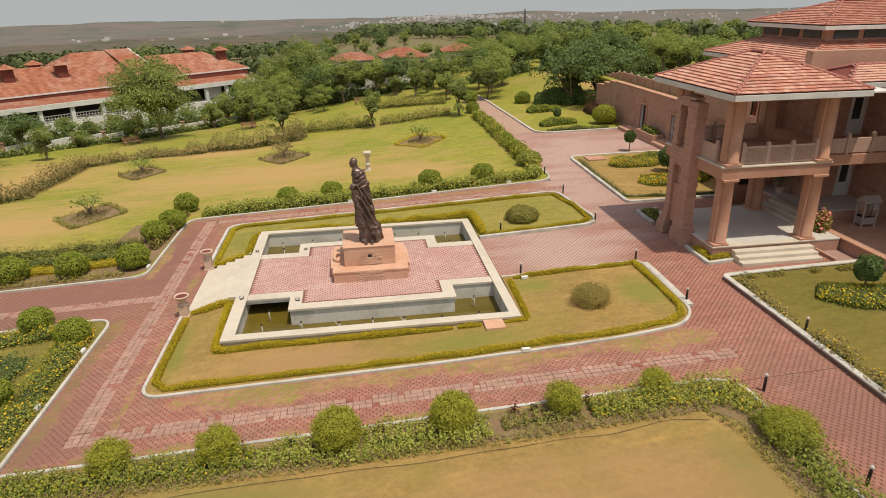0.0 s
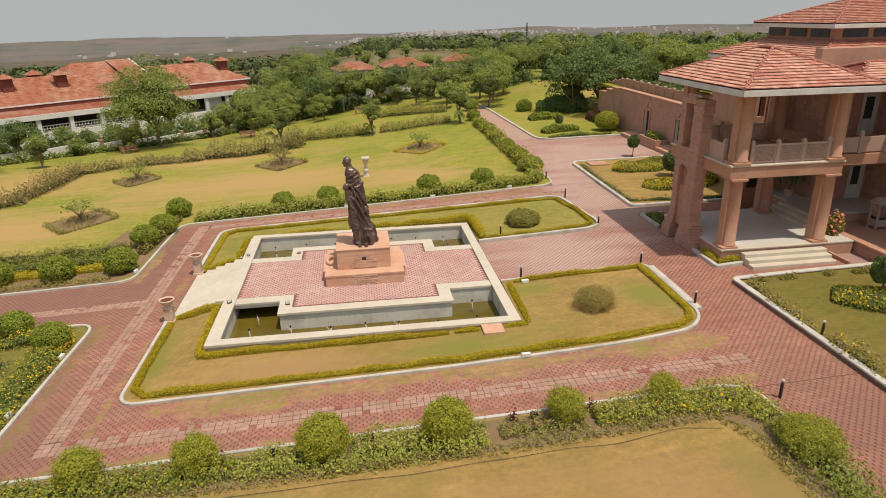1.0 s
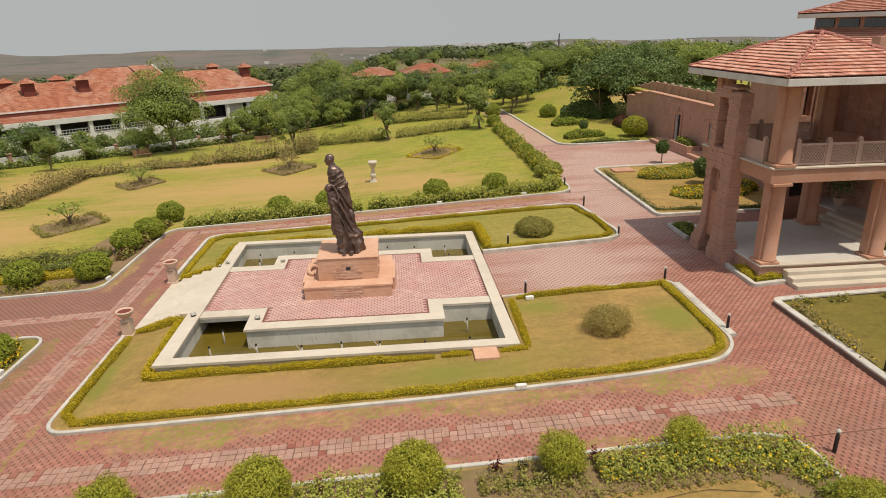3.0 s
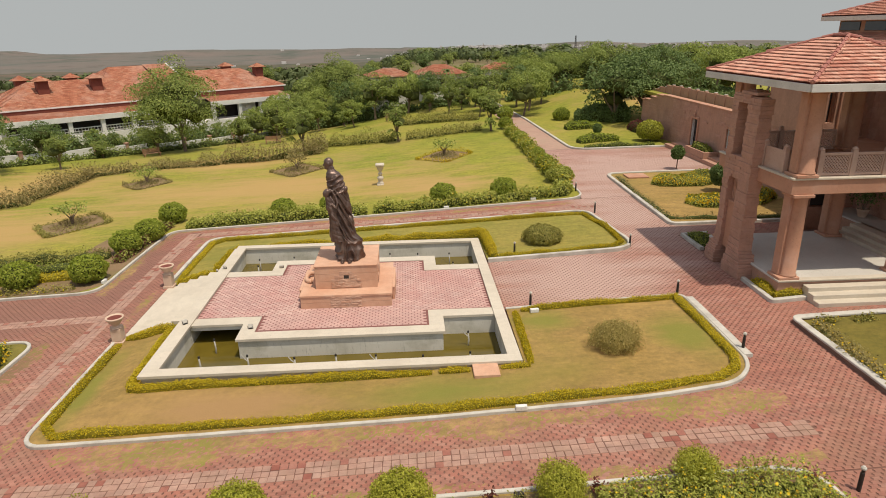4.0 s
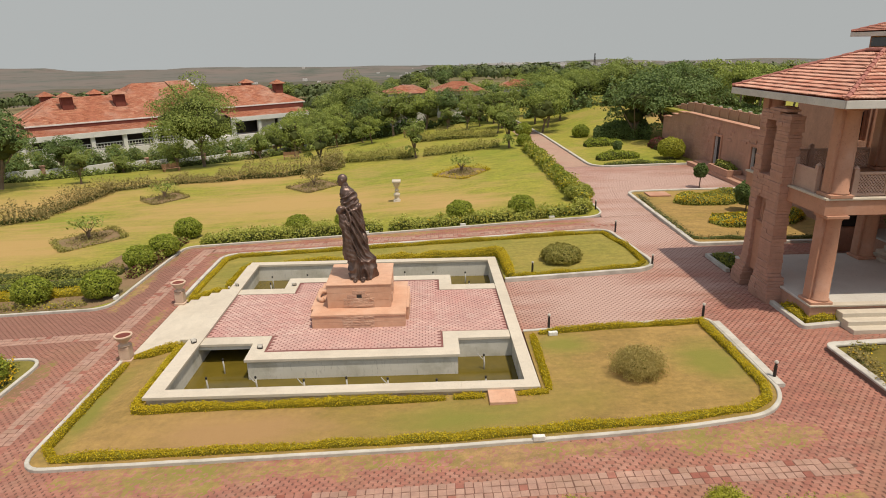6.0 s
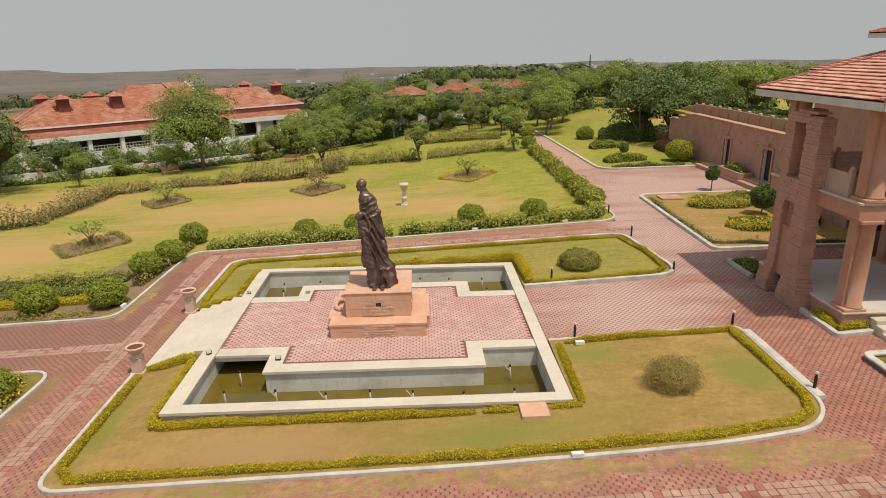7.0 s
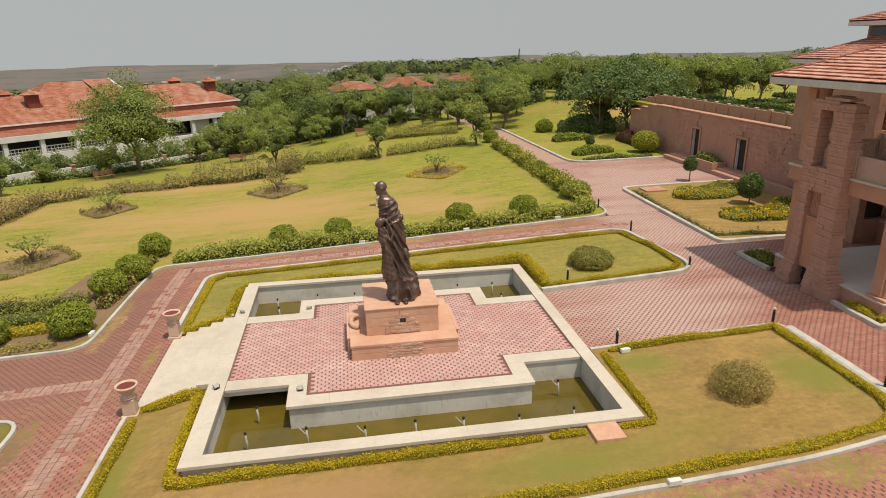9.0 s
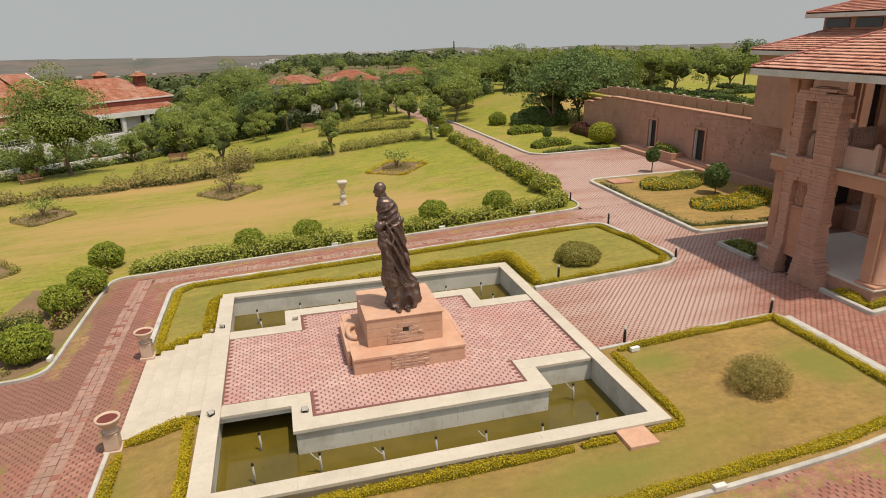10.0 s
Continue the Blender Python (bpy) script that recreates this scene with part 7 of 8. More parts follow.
def far_woods():
    """Scattered woods and scrub on the falling land, too many to count."""
    rng = np.random.default_rng(12)
    verts, faces = [], []
    made = 0
    for _ in range(9000):
        d, az = 150 + 950 * rng.random() ** 1.5, rng.uniform(-0.85, 0.95)
        x, y = d * math.sin(az), d * math.cos(az) - 18
        if (x < -6 and y < 150) or (-10 < x < 40 and y < 128) or (x > 36 and y < 120):
            continue
        if noise.noise((x / 70, y / 70, 4)) + 0.5 * noise.noise((x / 24, y / 24, 9)) < 0.12 + 0.25 * (d > 500) + 0.08 * (x < 10):
            continue
        made += 1
        if made > 1700:
            break
        h = rng.uniform(3.0, 6.0)
        z = land(x, y)
        n = 90 if d < 300 else 36
        v = rng.normal(0, 1, (n, 3))
        v /= np.linalg.norm(v, axis=1)[:, None]
        v[:, 2] = np.abs(v[:, 2]) - 0.25
        lob = np.array([1 + 0.5 * noise.noise(Vector(p) * 1.7 + Vector((x, y, 0))) for p in v])[:, None]
        P = np.array([x, y, z + h * 0.42]) + v * lob * np.array([h * 0.62, h * 0.62, h * 0.6])
        a = np.cross(v, rng.normal(0, 1, (n, 3)))
        a /= np.linalg.norm(a, axis=1)[:, None] + 1e-9
        b = np.cross(v, a)
        sz = h * rng.uniform(0.08, 0.15, (n, 1)) * (1.0 if d < 300 else 1.5)
        q = np.stack([P - a * sz, P - b * sz, P + a * sz, P + b * sz], 1).reshape(-1, 3)
        s0 = len(verts)
        verts += q.tolist()
        faces += [(s0 + 4 * k, s0 + 4 * k + 1, s0 + 4 * k + 2, s0 + 4 * k + 3) for k in range(n)]
    me = bpy.data.meshes.new("far_woods")
    me.from_pydata(verts, [], faces)
    tagged(obj("far_woods", me, L_far), "scattered green woods on the land below the garden", "woods", kind="stuff")


L_far = leaf_mat("far_wood_leaf", (0.07, 0.10, 0.034), (0.09, 0.115, 0.04), (0.135, 0.16, 0.055), 0.2)
far_woods()


def small_tree(x, y, h, r, label, leaf=L_dark, zf=gz):
    """A clipped standard: bare stem and a tight leafy head."""
    e = thing("topiary_tree", label, "tree", "clipped standards", at=(x, y, zf(x, y)))
    bm = bmesh.new()
    tube(bm, [(0, 0, -0.1), (0.02, 0, h * 0.35), (0, 0.02, h - r)], [0.05, 0.04, 0.035], 7)
    part("trunk", bm, M_bark, e)
    P, V = ball_points(int(2600 * r / 0.6), r, r * 1.1, RNG, -0.9, 0.22, x)
    P[:, 2] += h - r
    obj("crown", leaves_mesh("crown", P, V, 0.075, leaf), leaf, e)
    bm = bmesh.new()
    s = bmesh.ops.create_icosphere(bm, subdivisions=2, radius=r * 0.86)
    for v in s["verts"]:
        v.co.z += h - r
    part("inner_shade", bm, M_core, e)


small_tree(22.8, 26.6, 1.75, 0.46, "small clipped tree at the court bed")
small_tree(22.6, 19.4, 1.95, 0.68, "dense dark clipped tree on the court lawn")
small_tree(21.4, -1.2, 1.75, 0.52, "small clipped tree with a pale stem in the marigold bed")
small_tree(21.2, 41.5, 1.3, 0.4, "small clipped tree on the far lawn")


# ---- small things ----
def urn(x, y, h):
    e = thing("planter_urn", "carved pink stone urn planter on a pedestal beside the steps", "urn", "stair urns", at=(x, y, gz(x, y)))
    bm = bmesh.new()
    box(bm, -0.24, 0.24, -0.24, 0.24, -0.05, 0.10, 0.015)
    box(bm, -0.19, 0.19, -0.19, 0.19, 0.10, 0.62, 0.02)
    part("urn_pedestal", bm, M_terra, e)
    bm = bmesh.new()
    lathe(bm, [(0.15, 0.62), (0.24, 0.66), (0.16, 0.70), (0.13, 0.76), (0.24, 0.88), (0.295, 0.98), (0.33, 1.03), (0.33, 1.08), (0.28, 1.08), (0.265, 1.03)], 24)
    part("urn_bowl", bm, M_terra, e, "", True)
    bm = bmesh.new()
    lathe(bm, [(0.01, 1.04), (0.268, 1.035), (0.01, 1.06)], 20)
    part("urn_soil", bm, M_maroon, e, "reddish dry plants in the bowl")
    return e


urn(-8.72, 4.05, 1)
urn(-8.72, 9.55, 1)


def pillar_urn(x, y):
    e = thing("stone_pillar", "slender pale carved stone pillar urn on the lawn", "pillar", at=(x, y, gz(x, y)))
    bm = bmesh.new()
    box(bm, -0.26, 0.26, -0.26, 0.26, -0.1, 0.16, 0.02)
    lathe(bm, [(0.24, 0.16), (0.25, 0.22), (0.16, 0.28), (0.20, 0.42), (0.245, 0.56), (0.24, 0.66), (0.14, 0.74), (0.12, 0.84), (0.17, 0.88), (0.17, 0.95), (0.11, 1.0), (0.12, 1.1), (0.20, 1.22), (0.26, 1.38), (0.27, 1.48), (0.33, 1.52)], 20)
    box(bm, -0.33, 0.33, -0.33, 0.33, 1.52, 1.70, 0.03)
    part("pillar_shaft", bm, M_marble, e, "", True)


pillar_urn(0.53, 28.85)


def bollard(x, y, zf=gz, base=0.04):
    e = thing("garden_light", "short dark bollard light with a pale cap", "garden light", "bollard lights", at=(x, y, zf(x, y) + base))
    bm = bmesh.new()
    lathe(bm, [(0.05, -0.1), (0.05, 0.46), (0.035, 0.48), (0.035, 0.56)], 10)
    part("light_post", bm, M_iron, e)
    bm = bmesh.new()
    lathe(bm, [(0.06, 0.56), (0.065, 0.60), (0.03, 0.645)], 10)
    part("light_cap", bm, M_kerb, e, "pale round cap")


for x, y in ((13.36, 4.35), (7.35, 4.28), (13.62, -0.3), (13.55, 16.4), (7.75, 10.35), (13.5, 10.3), (12.9, -6.9), (16.75, -3.76), (12.95, -11.4), (13.75, 21.4), (-6.45, 9.6)):
    bollard(x, y)


def spotlight(x, y, yaw, zz):
    e = thing("spotlight", "small grey floodlight on the fountain edge", "floodlight", "fountain floodlights", at=(x, y, zz))
    e.rotation_euler = (0, 0, yaw)
    e.scale = (0.75, 0.75, 0.75)
    bm = bmesh.new()
    box(bm, -0.12, 0.12, -0.05, 0.05, 0.06, 0.24, 0.01, pose(0, 0, 0, -25, 0, 0))
    part("lamp_housing", bm, M_kerb, e)
    bm = bmesh.new()
    box(bm, -0.10, 0.10, -0.05, 0.05, 0.0, 0.03, 0.006)
    box(bm, -0.135, -0.12, -0.02, 0.02, 0.0, 0.16)
    box(bm, 0.12, 0.135, -0.02, 0.02, 0.0, 0.16)
    part("bracket", bm, M_iron, e)


for x, y, r in ((-6.0, 3.75, 0.8), (-6.05, 9.6, 2.3), (-3.45, 3.25, 0.0), (-3.45, 9.6, 3.0)):
    spotlight(x, y, r, RIM if abs(x) > 5 else LEDGE)


def marker(x, y, yaw, label, zf=gz):
    bm = bmesh.new()
    box(bm, -0.17, 0.17, -0.07, 0.07, 0.02, 0.17, 0.012)
    ob = part("cable_box", bm, M_white, None)
    ob.location, ob.rotation_euler = (x, y, zf(x, y) + 0.04), (0, 0, yaw)
    tagged(ob, label, "box", "kerb boxes")


for x, y, w in ((5.72, -2.68, 0.02), (-12.3, 1.6, 1.5), (-12.4, -2.3, 1.5), (7.4, 3.7, 0.1), (-12.2, 10.6, 1.5), (5.0, 19.55, 0.0), (-1.0, 19.4, 0.0), (10.6, 19.9, 0.0)):
    marker(x, y, w, "small pale box beside the kerb")
for x, y in ((2.9, -6.35), (5.0, -6.3), (-3.0, -6.35), (-5.8, -6.3)):
    bm = bmesh.new()
    box(bm, -0.12, 0.12, -0.06, 0.06, 0.0, 0.24, 0.015)
    ob = part("junction_box", bm, M_iron, None)
    ob.location = (x, y, gz(x, y) + 0.04)
    tagged(ob, "small dark electrical box behind the kerb", "box", "junction boxes")
bm = bmesh.new()
box(bm, -0.75, 0.75, -0.6, 0.6, 0.0, 0.1, 0.015)
cover = part("inspection_slab", bm, M_column, None)
cover.location = (18.9, 24.4, gz(18.9, 24.4) + 0.08)
tagged(cover, "flat pink stone inspection slab in the lawn", "slab")


def bench(x, y, yaw):
    e = thing("garden_bench", "slatted brown wooden bench on the lawn", "bench", "garden benches", at=(x, y, gz(x, y)))
    e.rotation_euler = (0, 0, yaw)
    for k in range(4):
        bm = bmesh.new()
        box(bm, -1.0, 1.0, -0.28 + 0.14 * k, -0.17 + 0.14 * k, 0.42, 0.46, 0.006)
        part("seat_slat", bm, M_wood, e)
    for k in range(4):
        bm = bmesh.new()
        box(bm, -1.0, 1.0, 0.27, 0.31, 0.52 + 0.12 * k, 0.61 + 0.12 * k, 0.006)
        part("back_slat", bm, M_wood, e)
    for sx in (-0.85, 0.85):
        bm = bmesh.new()
        box(bm, sx - 0.05, sx + 0.05, -0.27, -0.19, 0, 0.42, 0.008)
        box(bm, sx - 0.05, sx + 0.05, 0.22, 0.30, 0, 0.98, 0.008)
        part("leg", bm, M_wood, e)


bench(-14.2, 61.5, 0.25)
bench(0.8, 69.5, 0.3)
bench(-27.2, 56.0, 0.7)

# display case and potted plant on the terrace
case = thing("display_case", "white wooden glazed case with a pitched top on the terrace", "display case", at=(26.6, 5.05, 1.30))
case.scale = (0.85, 0.85, 0.85)
for sx in (-0.45, 0.45):
    for sy in (-0.3, 0.3):
        bm = bmesh.new()
        box(bm, sx - 0.05, sx + 0.05, sy - 0.05, sy + 0.05, 0, 1.6, 0.008)
        part("post", bm, M_white_shaded, case)
solid("case_base", [(-0.42, 0.42, -0.28, 0.28, 0.16, 0.62)], M_white_shaded, case)
solid("case_glass", [(-0.41, 0.41, -0.26, 0.26, 0.62, 1.5)], M_glass, case, 0.0, "clear glass panes")
bm = bmesh.new()
v = [bm.verts.new(p) for p in ((-0.6, -0.45, 1.6), (0.6, -0.45, 1.6), (0.6, 0.45, 1.6), (-0.6, 0.45, 1.6), (-0.6, 0, 2.0), (0.6, 0, 2.0))]
for f in ((0, 1, 5, 4), (2, 3, 4, 5), (0, 4, 3), (1, 2, 5), (0, 3, 2, 1)):
    bm.faces.new([v[i] for i in f])
part("case_roof", bm, M_white_shaded, case)
hedge("flowering_shrub", [(23.3, 4.5), (23.9, 5.0), (24.5, 5.7)], 1.0, 1.2, L_shrub, M_core, 300, 0.075, "potted shrub with pink flowers beside the porch", "shrub", base=0.45, lump=0.5, loose=True, flowers=(L_pinkfl, 0.3, 0.08))

pot = thing("potted_shrub", "leafy green shrub in a round clay pot on the porch", "potted plant", at=(24.9, 9.9, FLOOR + 0.48))
bm = bmesh.new()
lathe(bm, [(0.16, 0.0), (0.2, 0.08), (0.26, 0.34), (0.29, 0.36), (0.29, 0.42), (0.24, 0.42), (0.22, 0.36)], 18)
part("pot", bm, M_terra, pot, "", True)
bm = bmesh.new()
for a in np.linspace(0, 5.2, 6):
    tube(bm, [(0, 0, 0.3), (0.12 * math.cos(a), 0.12 * math.sin(a), 0.7), (0.34 * math.cos(a), 0.34 * math.sin(a), 1.15)], [0.025, 0.018, 0.008], 5)
part("stem", bm, M_bark, pot)
P = RNG.normal(0, 1, (420, 3)) * np.array([0.32, 0.32, 0.24]) + np.array([0, 0, 1.15])
obj("foliage", leaves_mesh("foliage", P, P - np.array([0, 0, 0.9]), 0.07, L_dark), L_dark, pot)

# far villas, palm, mast and town
def villa(x, y, z, w, d, yaw, h=3.2):
    e = thing("villa", "white villa with an orange tiled hip roof among trees", "house", "far villas")
    e.matrix_world = Matrix.Translation((x, y, z)) @ Matrix.Rotation(yaw, 4, "Z")
    solid("wall", [(-w / 2, w / 2, -d / 2, d / 2, -4, h)], M_white, e)
    for k in range(4):
        solid("window", [(-w / 2 + 0.8 + k * w / 4, -w / 2 + 1.9 + k * w / 4, -d / 2 - 0.06, -d / 2 + 0.02, 0.9, 2.4)], M_dark, e)
    a = 0.9
    low_roof("roof", [((-w / 2 - a, -d / 2 - a, h), (w / 2 + a, -d / 2 - a, h), (w * 0.15, 0, h + d * 0.22), (-w * 0.15, 0, h + d * 0.22)), ((w / 2 + a, -d / 2 - a, h), (w / 2 + a, d / 2 + a, h), (w * 0.15, 0, h + d * 0.22), (w * 0.15, 0, h + d * 0.22)),
                      ((w / 2 + a, d / 2 + a, h), (-w / 2 - a, d / 2 + a, h), (-w * 0.15, 0, h + d * 0.22), (w * 0.15, 0, h + d * 0.22)), ((-w / 2 - a, d / 2 + a, h), (-w / 2 - a, -d / 2 - a, h), (-w * 0.15, 0, h + d * 0.22), (-w * 0.15, 0, h + d * 0.22))], e)


villa(0.2, 82, 1.3, 5.2, 5, 0.2, 3.0)
villa(8.4, 86, 1.2, 6.2, 6, 0.1, 3.1)
villa(19.4, 95, 1.0, 4.6, 5, -0.1, 3.3)

palm = thing("palm_tree", "dark feathery palm beside the far villa", "tree", at=(9.2, 80.5, gz(9.2, 80.5) - 0.2))
palm.scale = (0.6, 0.6, 1.05)
bm = bmesh.new()
tube(bm, [(0, 0, 0), (0.1, 0, 2.5), (0, 0, 4.6)], [0.22, 0.18, 0.16], 8)
part("trunk", bm, M_bark, palm)
bm = bmesh.new()
for k in range(16):
    a = k * 0.393 + 0.1 * math.sin(k * 3)
    up = 0.9 if k % 2 else 0.2
    prev = None
    for t in np.linspace(0, 1, 7):
        r = 2.1 * t
        z = 4.6 + up * 1.6 * t - 1.9 * t * t
        w = 0.28 * (1 - t) + 0.03
        c = Vector((r * math.cos(a), r * math.sin(a), z))
        s = Vector((-math.sin(a), math.cos(a), 0)) * w
        cur = (bm.verts.new(c + s), bm.verts.new(c + Vector((0, 0, 0.06))), bm.verts.new(c - s))
        if prev:
            bm.faces.new((prev[0], cur[0], cur[1], prev[1]))
            bm.faces.new((prev[1], cur[1], cur[2], prev[2]))
        prev = cur
part("fronds", bm, L_dark, palm)

MH = 7.0 - land(100, 345)
mast = thing("radio_mast", "thin distant lattice mast above the trees", "mast", at=(100, 345, land(100, 345)))
bm = bmesh.new()
for k in range(3):
    a = k * 2.094
    tube(bm, [(0.9 * math.cos(a), 0.9 * math.sin(a), 0), (0.25 * math.cos(a), 0.25 * math.sin(a), MH)], [0.13, 0.1], 5)
for j in range(14):
    r = 0.9 - 0.65 * j / 14
    for k in range(3):
        a, b = k * 2.094, (k + 1) * 2.094
        tube(bm, [(r * math.cos(a), r * math.sin(a), j * MH / 14), (r * math.cos(b), r * math.sin(b), (j + 1) * MH / 14)], [0.06, 0.06], 4)
part("mast_frame", bm, M_iron, mast)

M_town = bpy.data.materials.new("hazy_town")
M_town.use_nodes = True
_b = M_town.node_tree.nodes["Principled BSDF"]
_b.inputs["Base Color"].default_value = (0.58, 0.55, 0.52, 1)
_b.inputs["Roughness"].default_value = 0.9
rng = random.Random(31)
for cx, cy, sp, n in ((470, 3300, 260, 170), (1500, 3600, 700, 90), (-700, 2500, 160, 10), (-150, 1500, 60, 8), (900, 2900, 500, 40)):
    bm = bmesh.new()
    for k in range(n):
        x, y = cx + rng.gauss(0, sp), cy + rng.gauss(0, sp * 0.35)
        w, d, h = rng.uniform(6, 18), rng.uniform(6, 14), rng.uniform(3, 10)
        zz = land(x, y)
        box(bm, x - w / 2, x + w / 2, y - d / 2, y + d / 2, zz - 4, zz + h)
    ob = part("far_town", bm, M_town, None)
    tagged(ob, "pale hazy town buildings on the plain", "town", kind="stuff")


# ---- paver pieces, last ----
PL, PW = 0.235, 0.125


def inside(x, y, poly):
    c = False
    j = len(poly) - 1
    for i in range(len(poly)):
        (xi, yi), (xj, yj) = poly[i], poly[j]
        if (yi > y) != (yj > y) and x < (xj - xi) * (y - yi) / (yj - yi) + xi:
            c = not c
        j = i
    return c


def paver_outline(g=0.0016):
    a, b, n = PL / 2 - g, PW / 2 - g, 0.036
    return [(-a, -b), (a, -b), (a - n, 0), (a, b), (-a, b), (-a + n, 0)]


def paver_field(name, x0, x1, y0, y1, keep, zf, material, parent, drop=None, sheet_h=0.0):
    out = paver_outline()
    verts, faces = [], []
    r = 0
    y = y0 + PW / 2
    while y < y1:
        x = x0 + (PL / 2 if r % 2 else 0)
        while x < x1:
            if keep(x, y) and not (drop and drop(x, y)):
                j = random.uniform(-0.002, 0.002)
                s = len(verts)
                tz = [zf(x + p[0], y + p[1]) + sheet_h + j for p in out]
                verts += [(x + p[0], y + p[1], q) for p, q in zip(out, tz)]
                verts += [(x + p[0], y + p[1], q - 0.014) for p, q in zip(out, tz)]
                faces.append((s, s + 1, s + 2, s + 5))
                faces.append((s + 2, s + 3, s + 4, s + 5))
                for k in range(6):
                    m = (k + 1) % 6
                    faces.append((s + k, s + 6 + k, s + 6 + m, s + m))
            x += PL
        y += PW
        r += 1
    me = bpy.data.meshes.new(name)
    me.from_pydata(verts, [], faces)
    ob = obj(name, me, material, parent)
    ob["kind"] = "stuff"
    return ob


# platform: the stretch before the pedestal is laid paver by paver
def on_platform(x, y):
    core = abs(x) < 3.25 - PL / 2 and abs(y - YC) < YC - 2.97 - PW / 2
    arm = abs(x) < 5.78 - PL / 2 and abs(y - YC) < YC - 4.30 - PW / 2
    return core or arm


PZ = LEDGE - 0.008


def in_stretch(x, y):
    return abs(x) < 3.2 and y < 4.28


bm = bmesh.new()
o6 = paver_outline()
tv = [bm.verts.new((*p, 0)) for p in o6]
bv = [bm.verts.new((*p, -0.014)) for p in o6]
bm.faces.new((tv[0], tv[1], tv[2], tv[5]))
bm.faces.new((tv[2], tv[3], tv[4], tv[5]))
for k in range(6):
    bm.faces.new((tv[k], bv[k], bv[(k + 1) % 6], tv[(k + 1) % 6]))
PAVER = bpy.data.meshes.new("paver")
bm.to_mesh(PAVER)
bm.free()
PAVER.materials.append(M_paver_plat)
r = 0
y = 2.97 + PW / 2
laid = 0
while y < 4.28:
    x = -5.75 + (PL / 2 if r % 2 else 0)
    while x < 5.6:
        if on_platform(x, y) and in_stretch(x, y) and laid < 310:
            o = new("paver", PAVER)
            o.parent = fountain
            o.location = (x, y, PZ + random.uniform(-0.002, 0.002))
            laid += 1
        x += PL
    y += PW
    r += 1
paver_field("platform_paving", -5.75, 5.78, 2.97, 2 * YC - 2.97, lambda x, y: on_platform(x, y) and not in_stretch(x, y) and not (abs(x) < 1.7 and 5.0 < y < 8.2), lambda x, y: PZ, M_paver_plat, fountain)

EXCL = [ISLAND_F, ISLAND_B, NORTH + [(13.0, 92), (-75, 92), (-75, 9.35)], SOUTHWEST + [(-12.2, -34), (-60, -34)], SOUTH + [(-30, -34)], EAST + [(60, -34), (60, 3.0)], NORTHEAST]


def on_path(x, y):
    if -6.3 < x < 6.3 and -0.1 < y < 13:
        return False
    if x > 16.9 and 1.4 < y < 13.2 and (x > 17.0 and 3.2 < y < 9.5 or x > 22.8):
        return False
    if x < -6.2 and 4.4 < y < 9.5 and x > -8.75:
        return False
    if 16.55 < x < 18.0 and 9.1 < y < 11.5:
        return False
    if x > 25.6 and y > 13:
        return False
    if abs(y + 4.49) < 0.29 and -10.6 < x < 13.4 or abs(x + 10.25) < 0.27 and -4.6 < y < 18.4 or abs(y - 6.4) < 0.28 and x < -10.7 or abs(y - 17.8) < 0.28 and -10 < x < 14:
        return False
    return not any(inside(x, y, p) for p in EXCL)


def dust(x, y):
    """How deep dust and dry grass lie over the pavers: above zero they are buried."""
    near = max(1 - abs(y + 3.05) / 0.95 if -8 < x < 13.5 else 0, 0.75 - abs(y + 5.6) / 0.5 if x < 13 else 0, 1 - abs(x + 11.75) / 0.6 if y < 4.5 or y > 9 else 0,
               0.85 - abs(y - 18.8) / 0.7 if x < 13 else 0, 0.6 - abs(x + 9.2) / 0.4 if y < 17 else 0, 0.75 - abs(y - 17.0) / 0.5 if x < 13 else 0)
    n = noise.noise((x * 0.45, y * 0.45, 5)) + 0.45 * noise.noise((x * 1.7, y * 1.7, 6)) + 0.22 * noise.noise((x * 6, y * 6, 8))
    return near * 1.15 + n * 0.85 - 0.74 if near > 0 else -1.0


for rect in ((-12.2, 16.8, -6.2, 19.6), (12.3, 16.8, -14, -6.2), (-26, -12.2, 3.6, 9.6), (16.8, 25.6, 1.4, 3.4), (16.8, 22.8, 9.45, 13.2), (13.8, 25.8, 19.6, 35.8)):
    paver_field("paving", rect[0], rect[1], rect[2], rect[3], on_path, gz, M_paver, paving)

# bands of square tiles across the paths
BT = 0.228
bm = bmesh.new()
box(bm, -BT / 2 + 0.009, BT / 2 - 0.009, -BT / 2 + 0.009, BT / 2 - 0.009, -0.03, 0.0, 0.006)
BAND = bpy.data.meshes.new("tile")
bm.to_mesh(BAND)
bm.free()
BAND.materials.append(M_band)
BAND_RED = BAND.copy()
BAND_RED.materials.clear()
BAND_RED.materials.append(M_band_red)


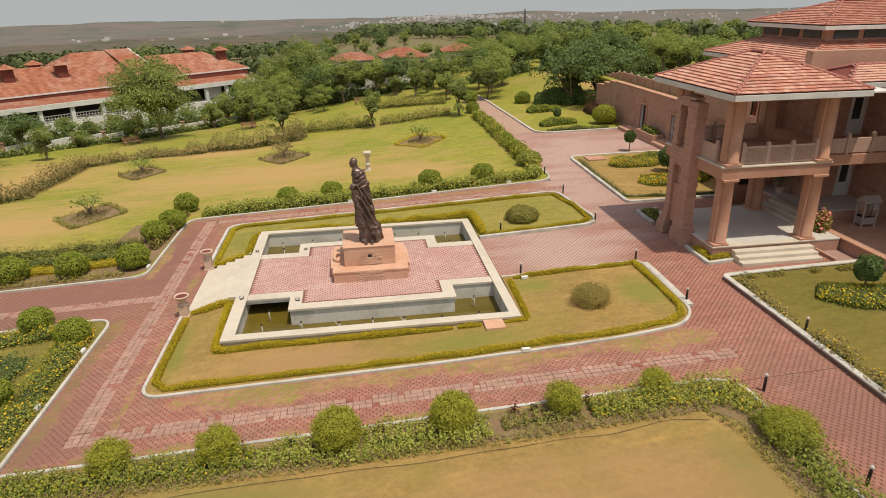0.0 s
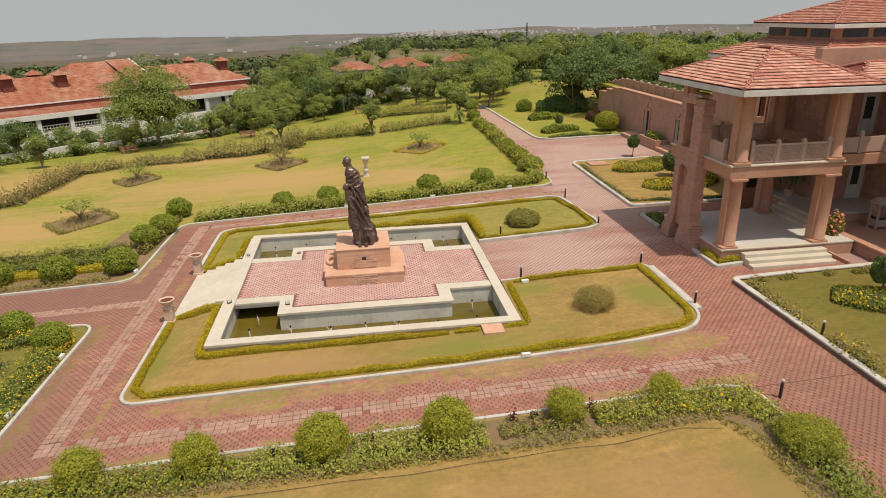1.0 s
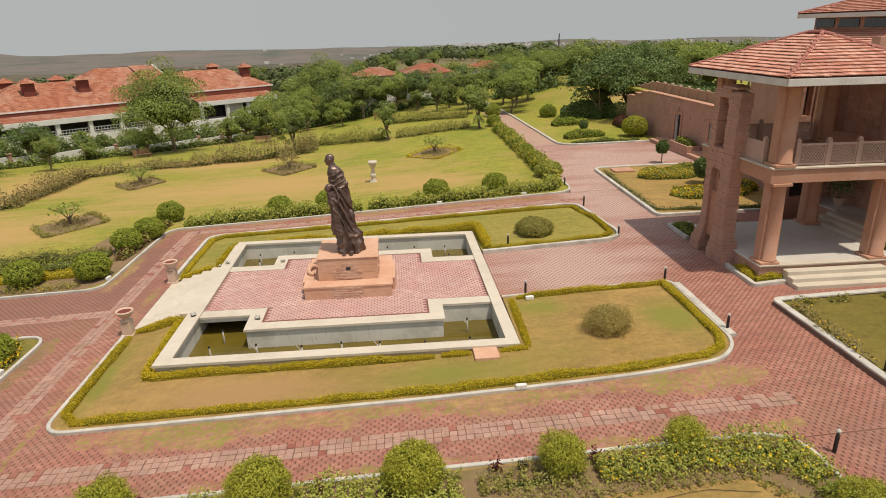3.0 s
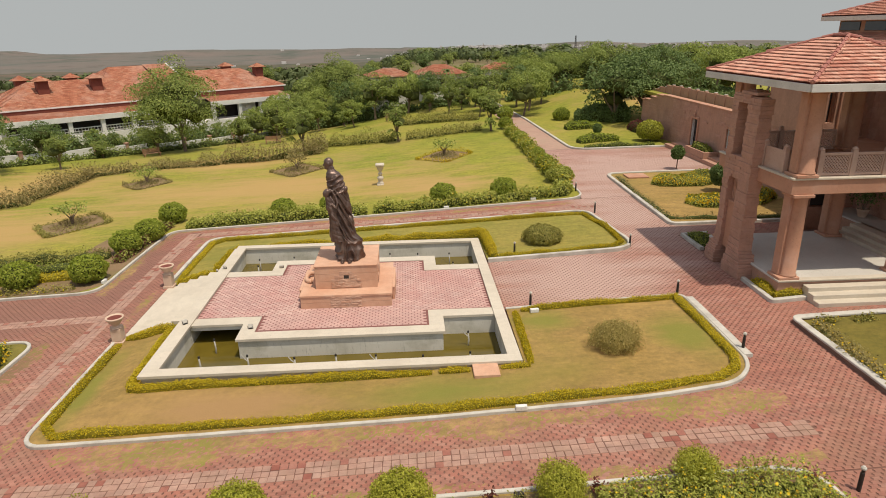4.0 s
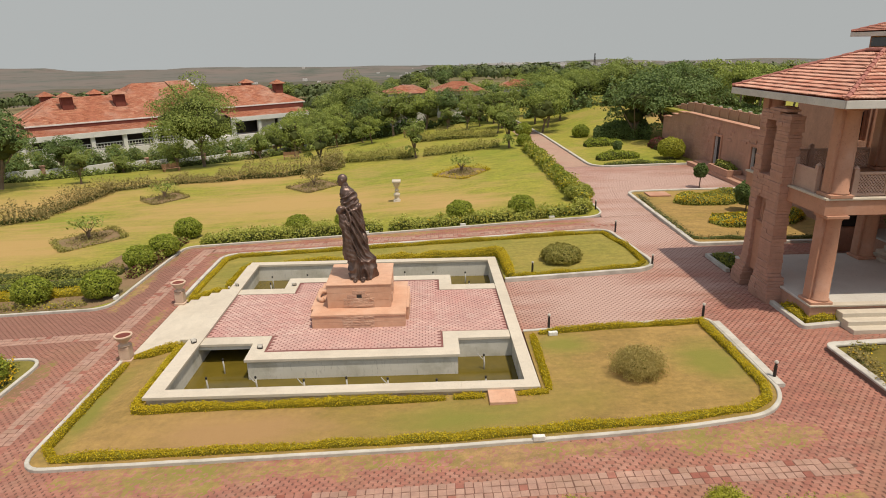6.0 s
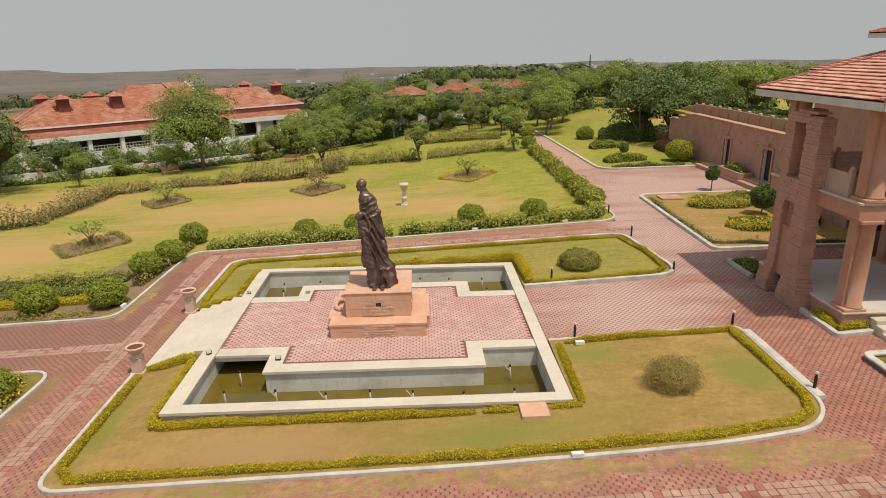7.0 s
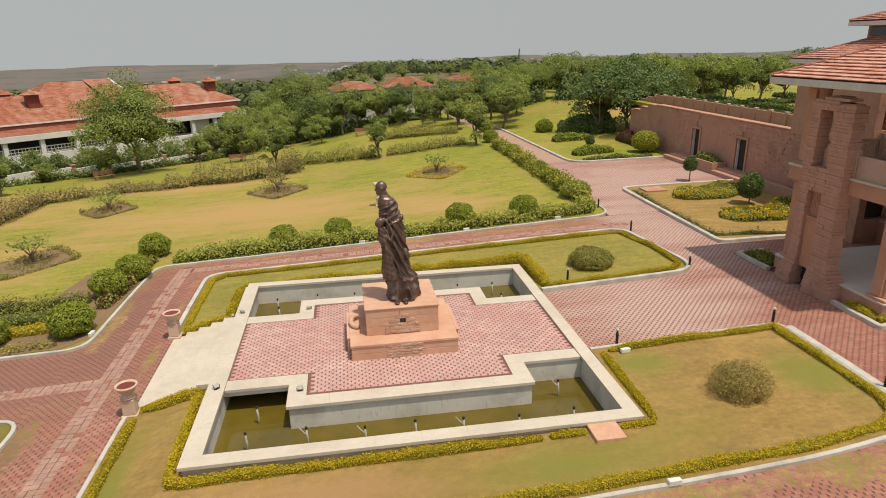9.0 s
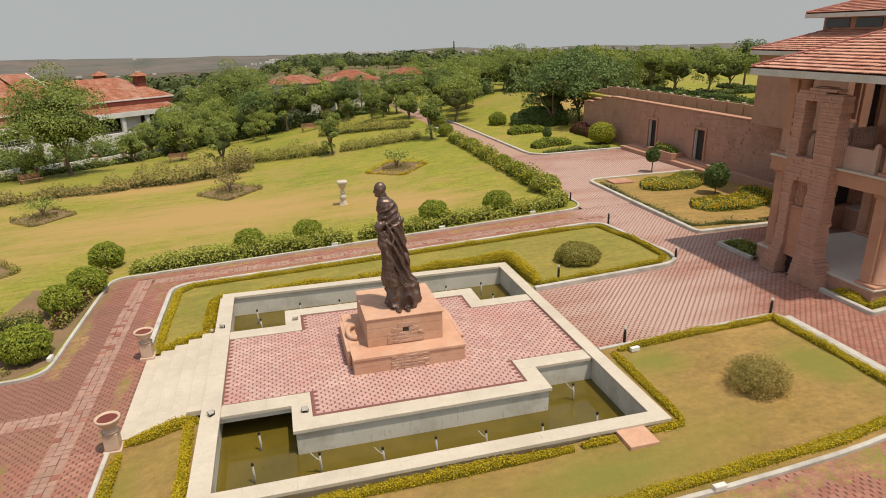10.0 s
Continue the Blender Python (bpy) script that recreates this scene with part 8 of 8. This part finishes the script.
def band(name, x0, x1, y0, y1):
    e = thing(name, "band of pale square tiles set into the red path", "paving band", kind="structure")
    nx, ny = round((x1 - x0) / BT), round((y1 - y0) / BT)
    sheet("band_bed", [(x0, y0), (x1, y0), (x1, y1), (x0, y1)], -0.005, 1.0, M_bed, e)
    for i in range(nx):
        for j in range(ny):
            x, y = x0 + (i + 0.5) * BT, y0 + (j + 0.5) * BT
            if noise.noise((x * 1.7, y * 1.7, 12)) > 0.68:
                continue
            o = new("tile", BAND_RED if random.random() < 0.05 + 0.34 * (noise.noise((x * 1.1, y * 1.1, 3)) > 0.3) else BAND)
            o.parent = e
            o.location = (x + random.uniform(-0.012, 0.012), y + random.uniform(-0.012, 0.012), gz(x, y) + 0.006 + random.uniform(-0.003, 0.003))
            o.rotation_euler = (0, math.atan(-0.042), random.uniform(-0.03, 0.03))


band("paving_band", -10.6, 13.4, -4.83, -4.146)
band("paving_band", -10.592, -9.908, -4.1, 18.3)
band("paving_band", -24, -10.65, 6.06, 6.744)
band("paving_band", -9.8, 14, 17.46, 18.144)


def dust_patches():
    """Dry grass and dust lying over the worn stretches of the path; the pavers still show where it thins out."""
    step = 0.07
    verts, faces, index = [], [], {}
    for i in range(int(26 / step)):
        for j in range(int(26 / step)):
            x, y = -12.3 + i * step, -6.2 + j * step
            if dust(x + step / 2, y + step / 2) > -0.22 and on_path(x + step / 2, y + step / 2):
                f = []
                for a, b in ((0, 0), (1, 0), (1, 1), (0, 1)):
                    k = (i + a, j + b)
                    if k not in index:
                        index[k] = len(verts)
                        px, py = x + a * step, y + b * step
                        d = dust(px, py)
                        verts.append((px, py, gz(px, py) + min(0.0035, max(-0.011, 0.016 * d)) + random.uniform(-0.009, 0.007)))
                    f.append(index[k])
                faces.append(f)
    me = bpy.data.meshes.new("dry_grass")
    me.from_pydata(verts, [], faces)
    ob = obj("dry_grass", me, M_dust, None, "", True)
    tagged(ob, "dry grass and dust lying over worn pavers", "dry grass", kind="stuff")


dust_patches()
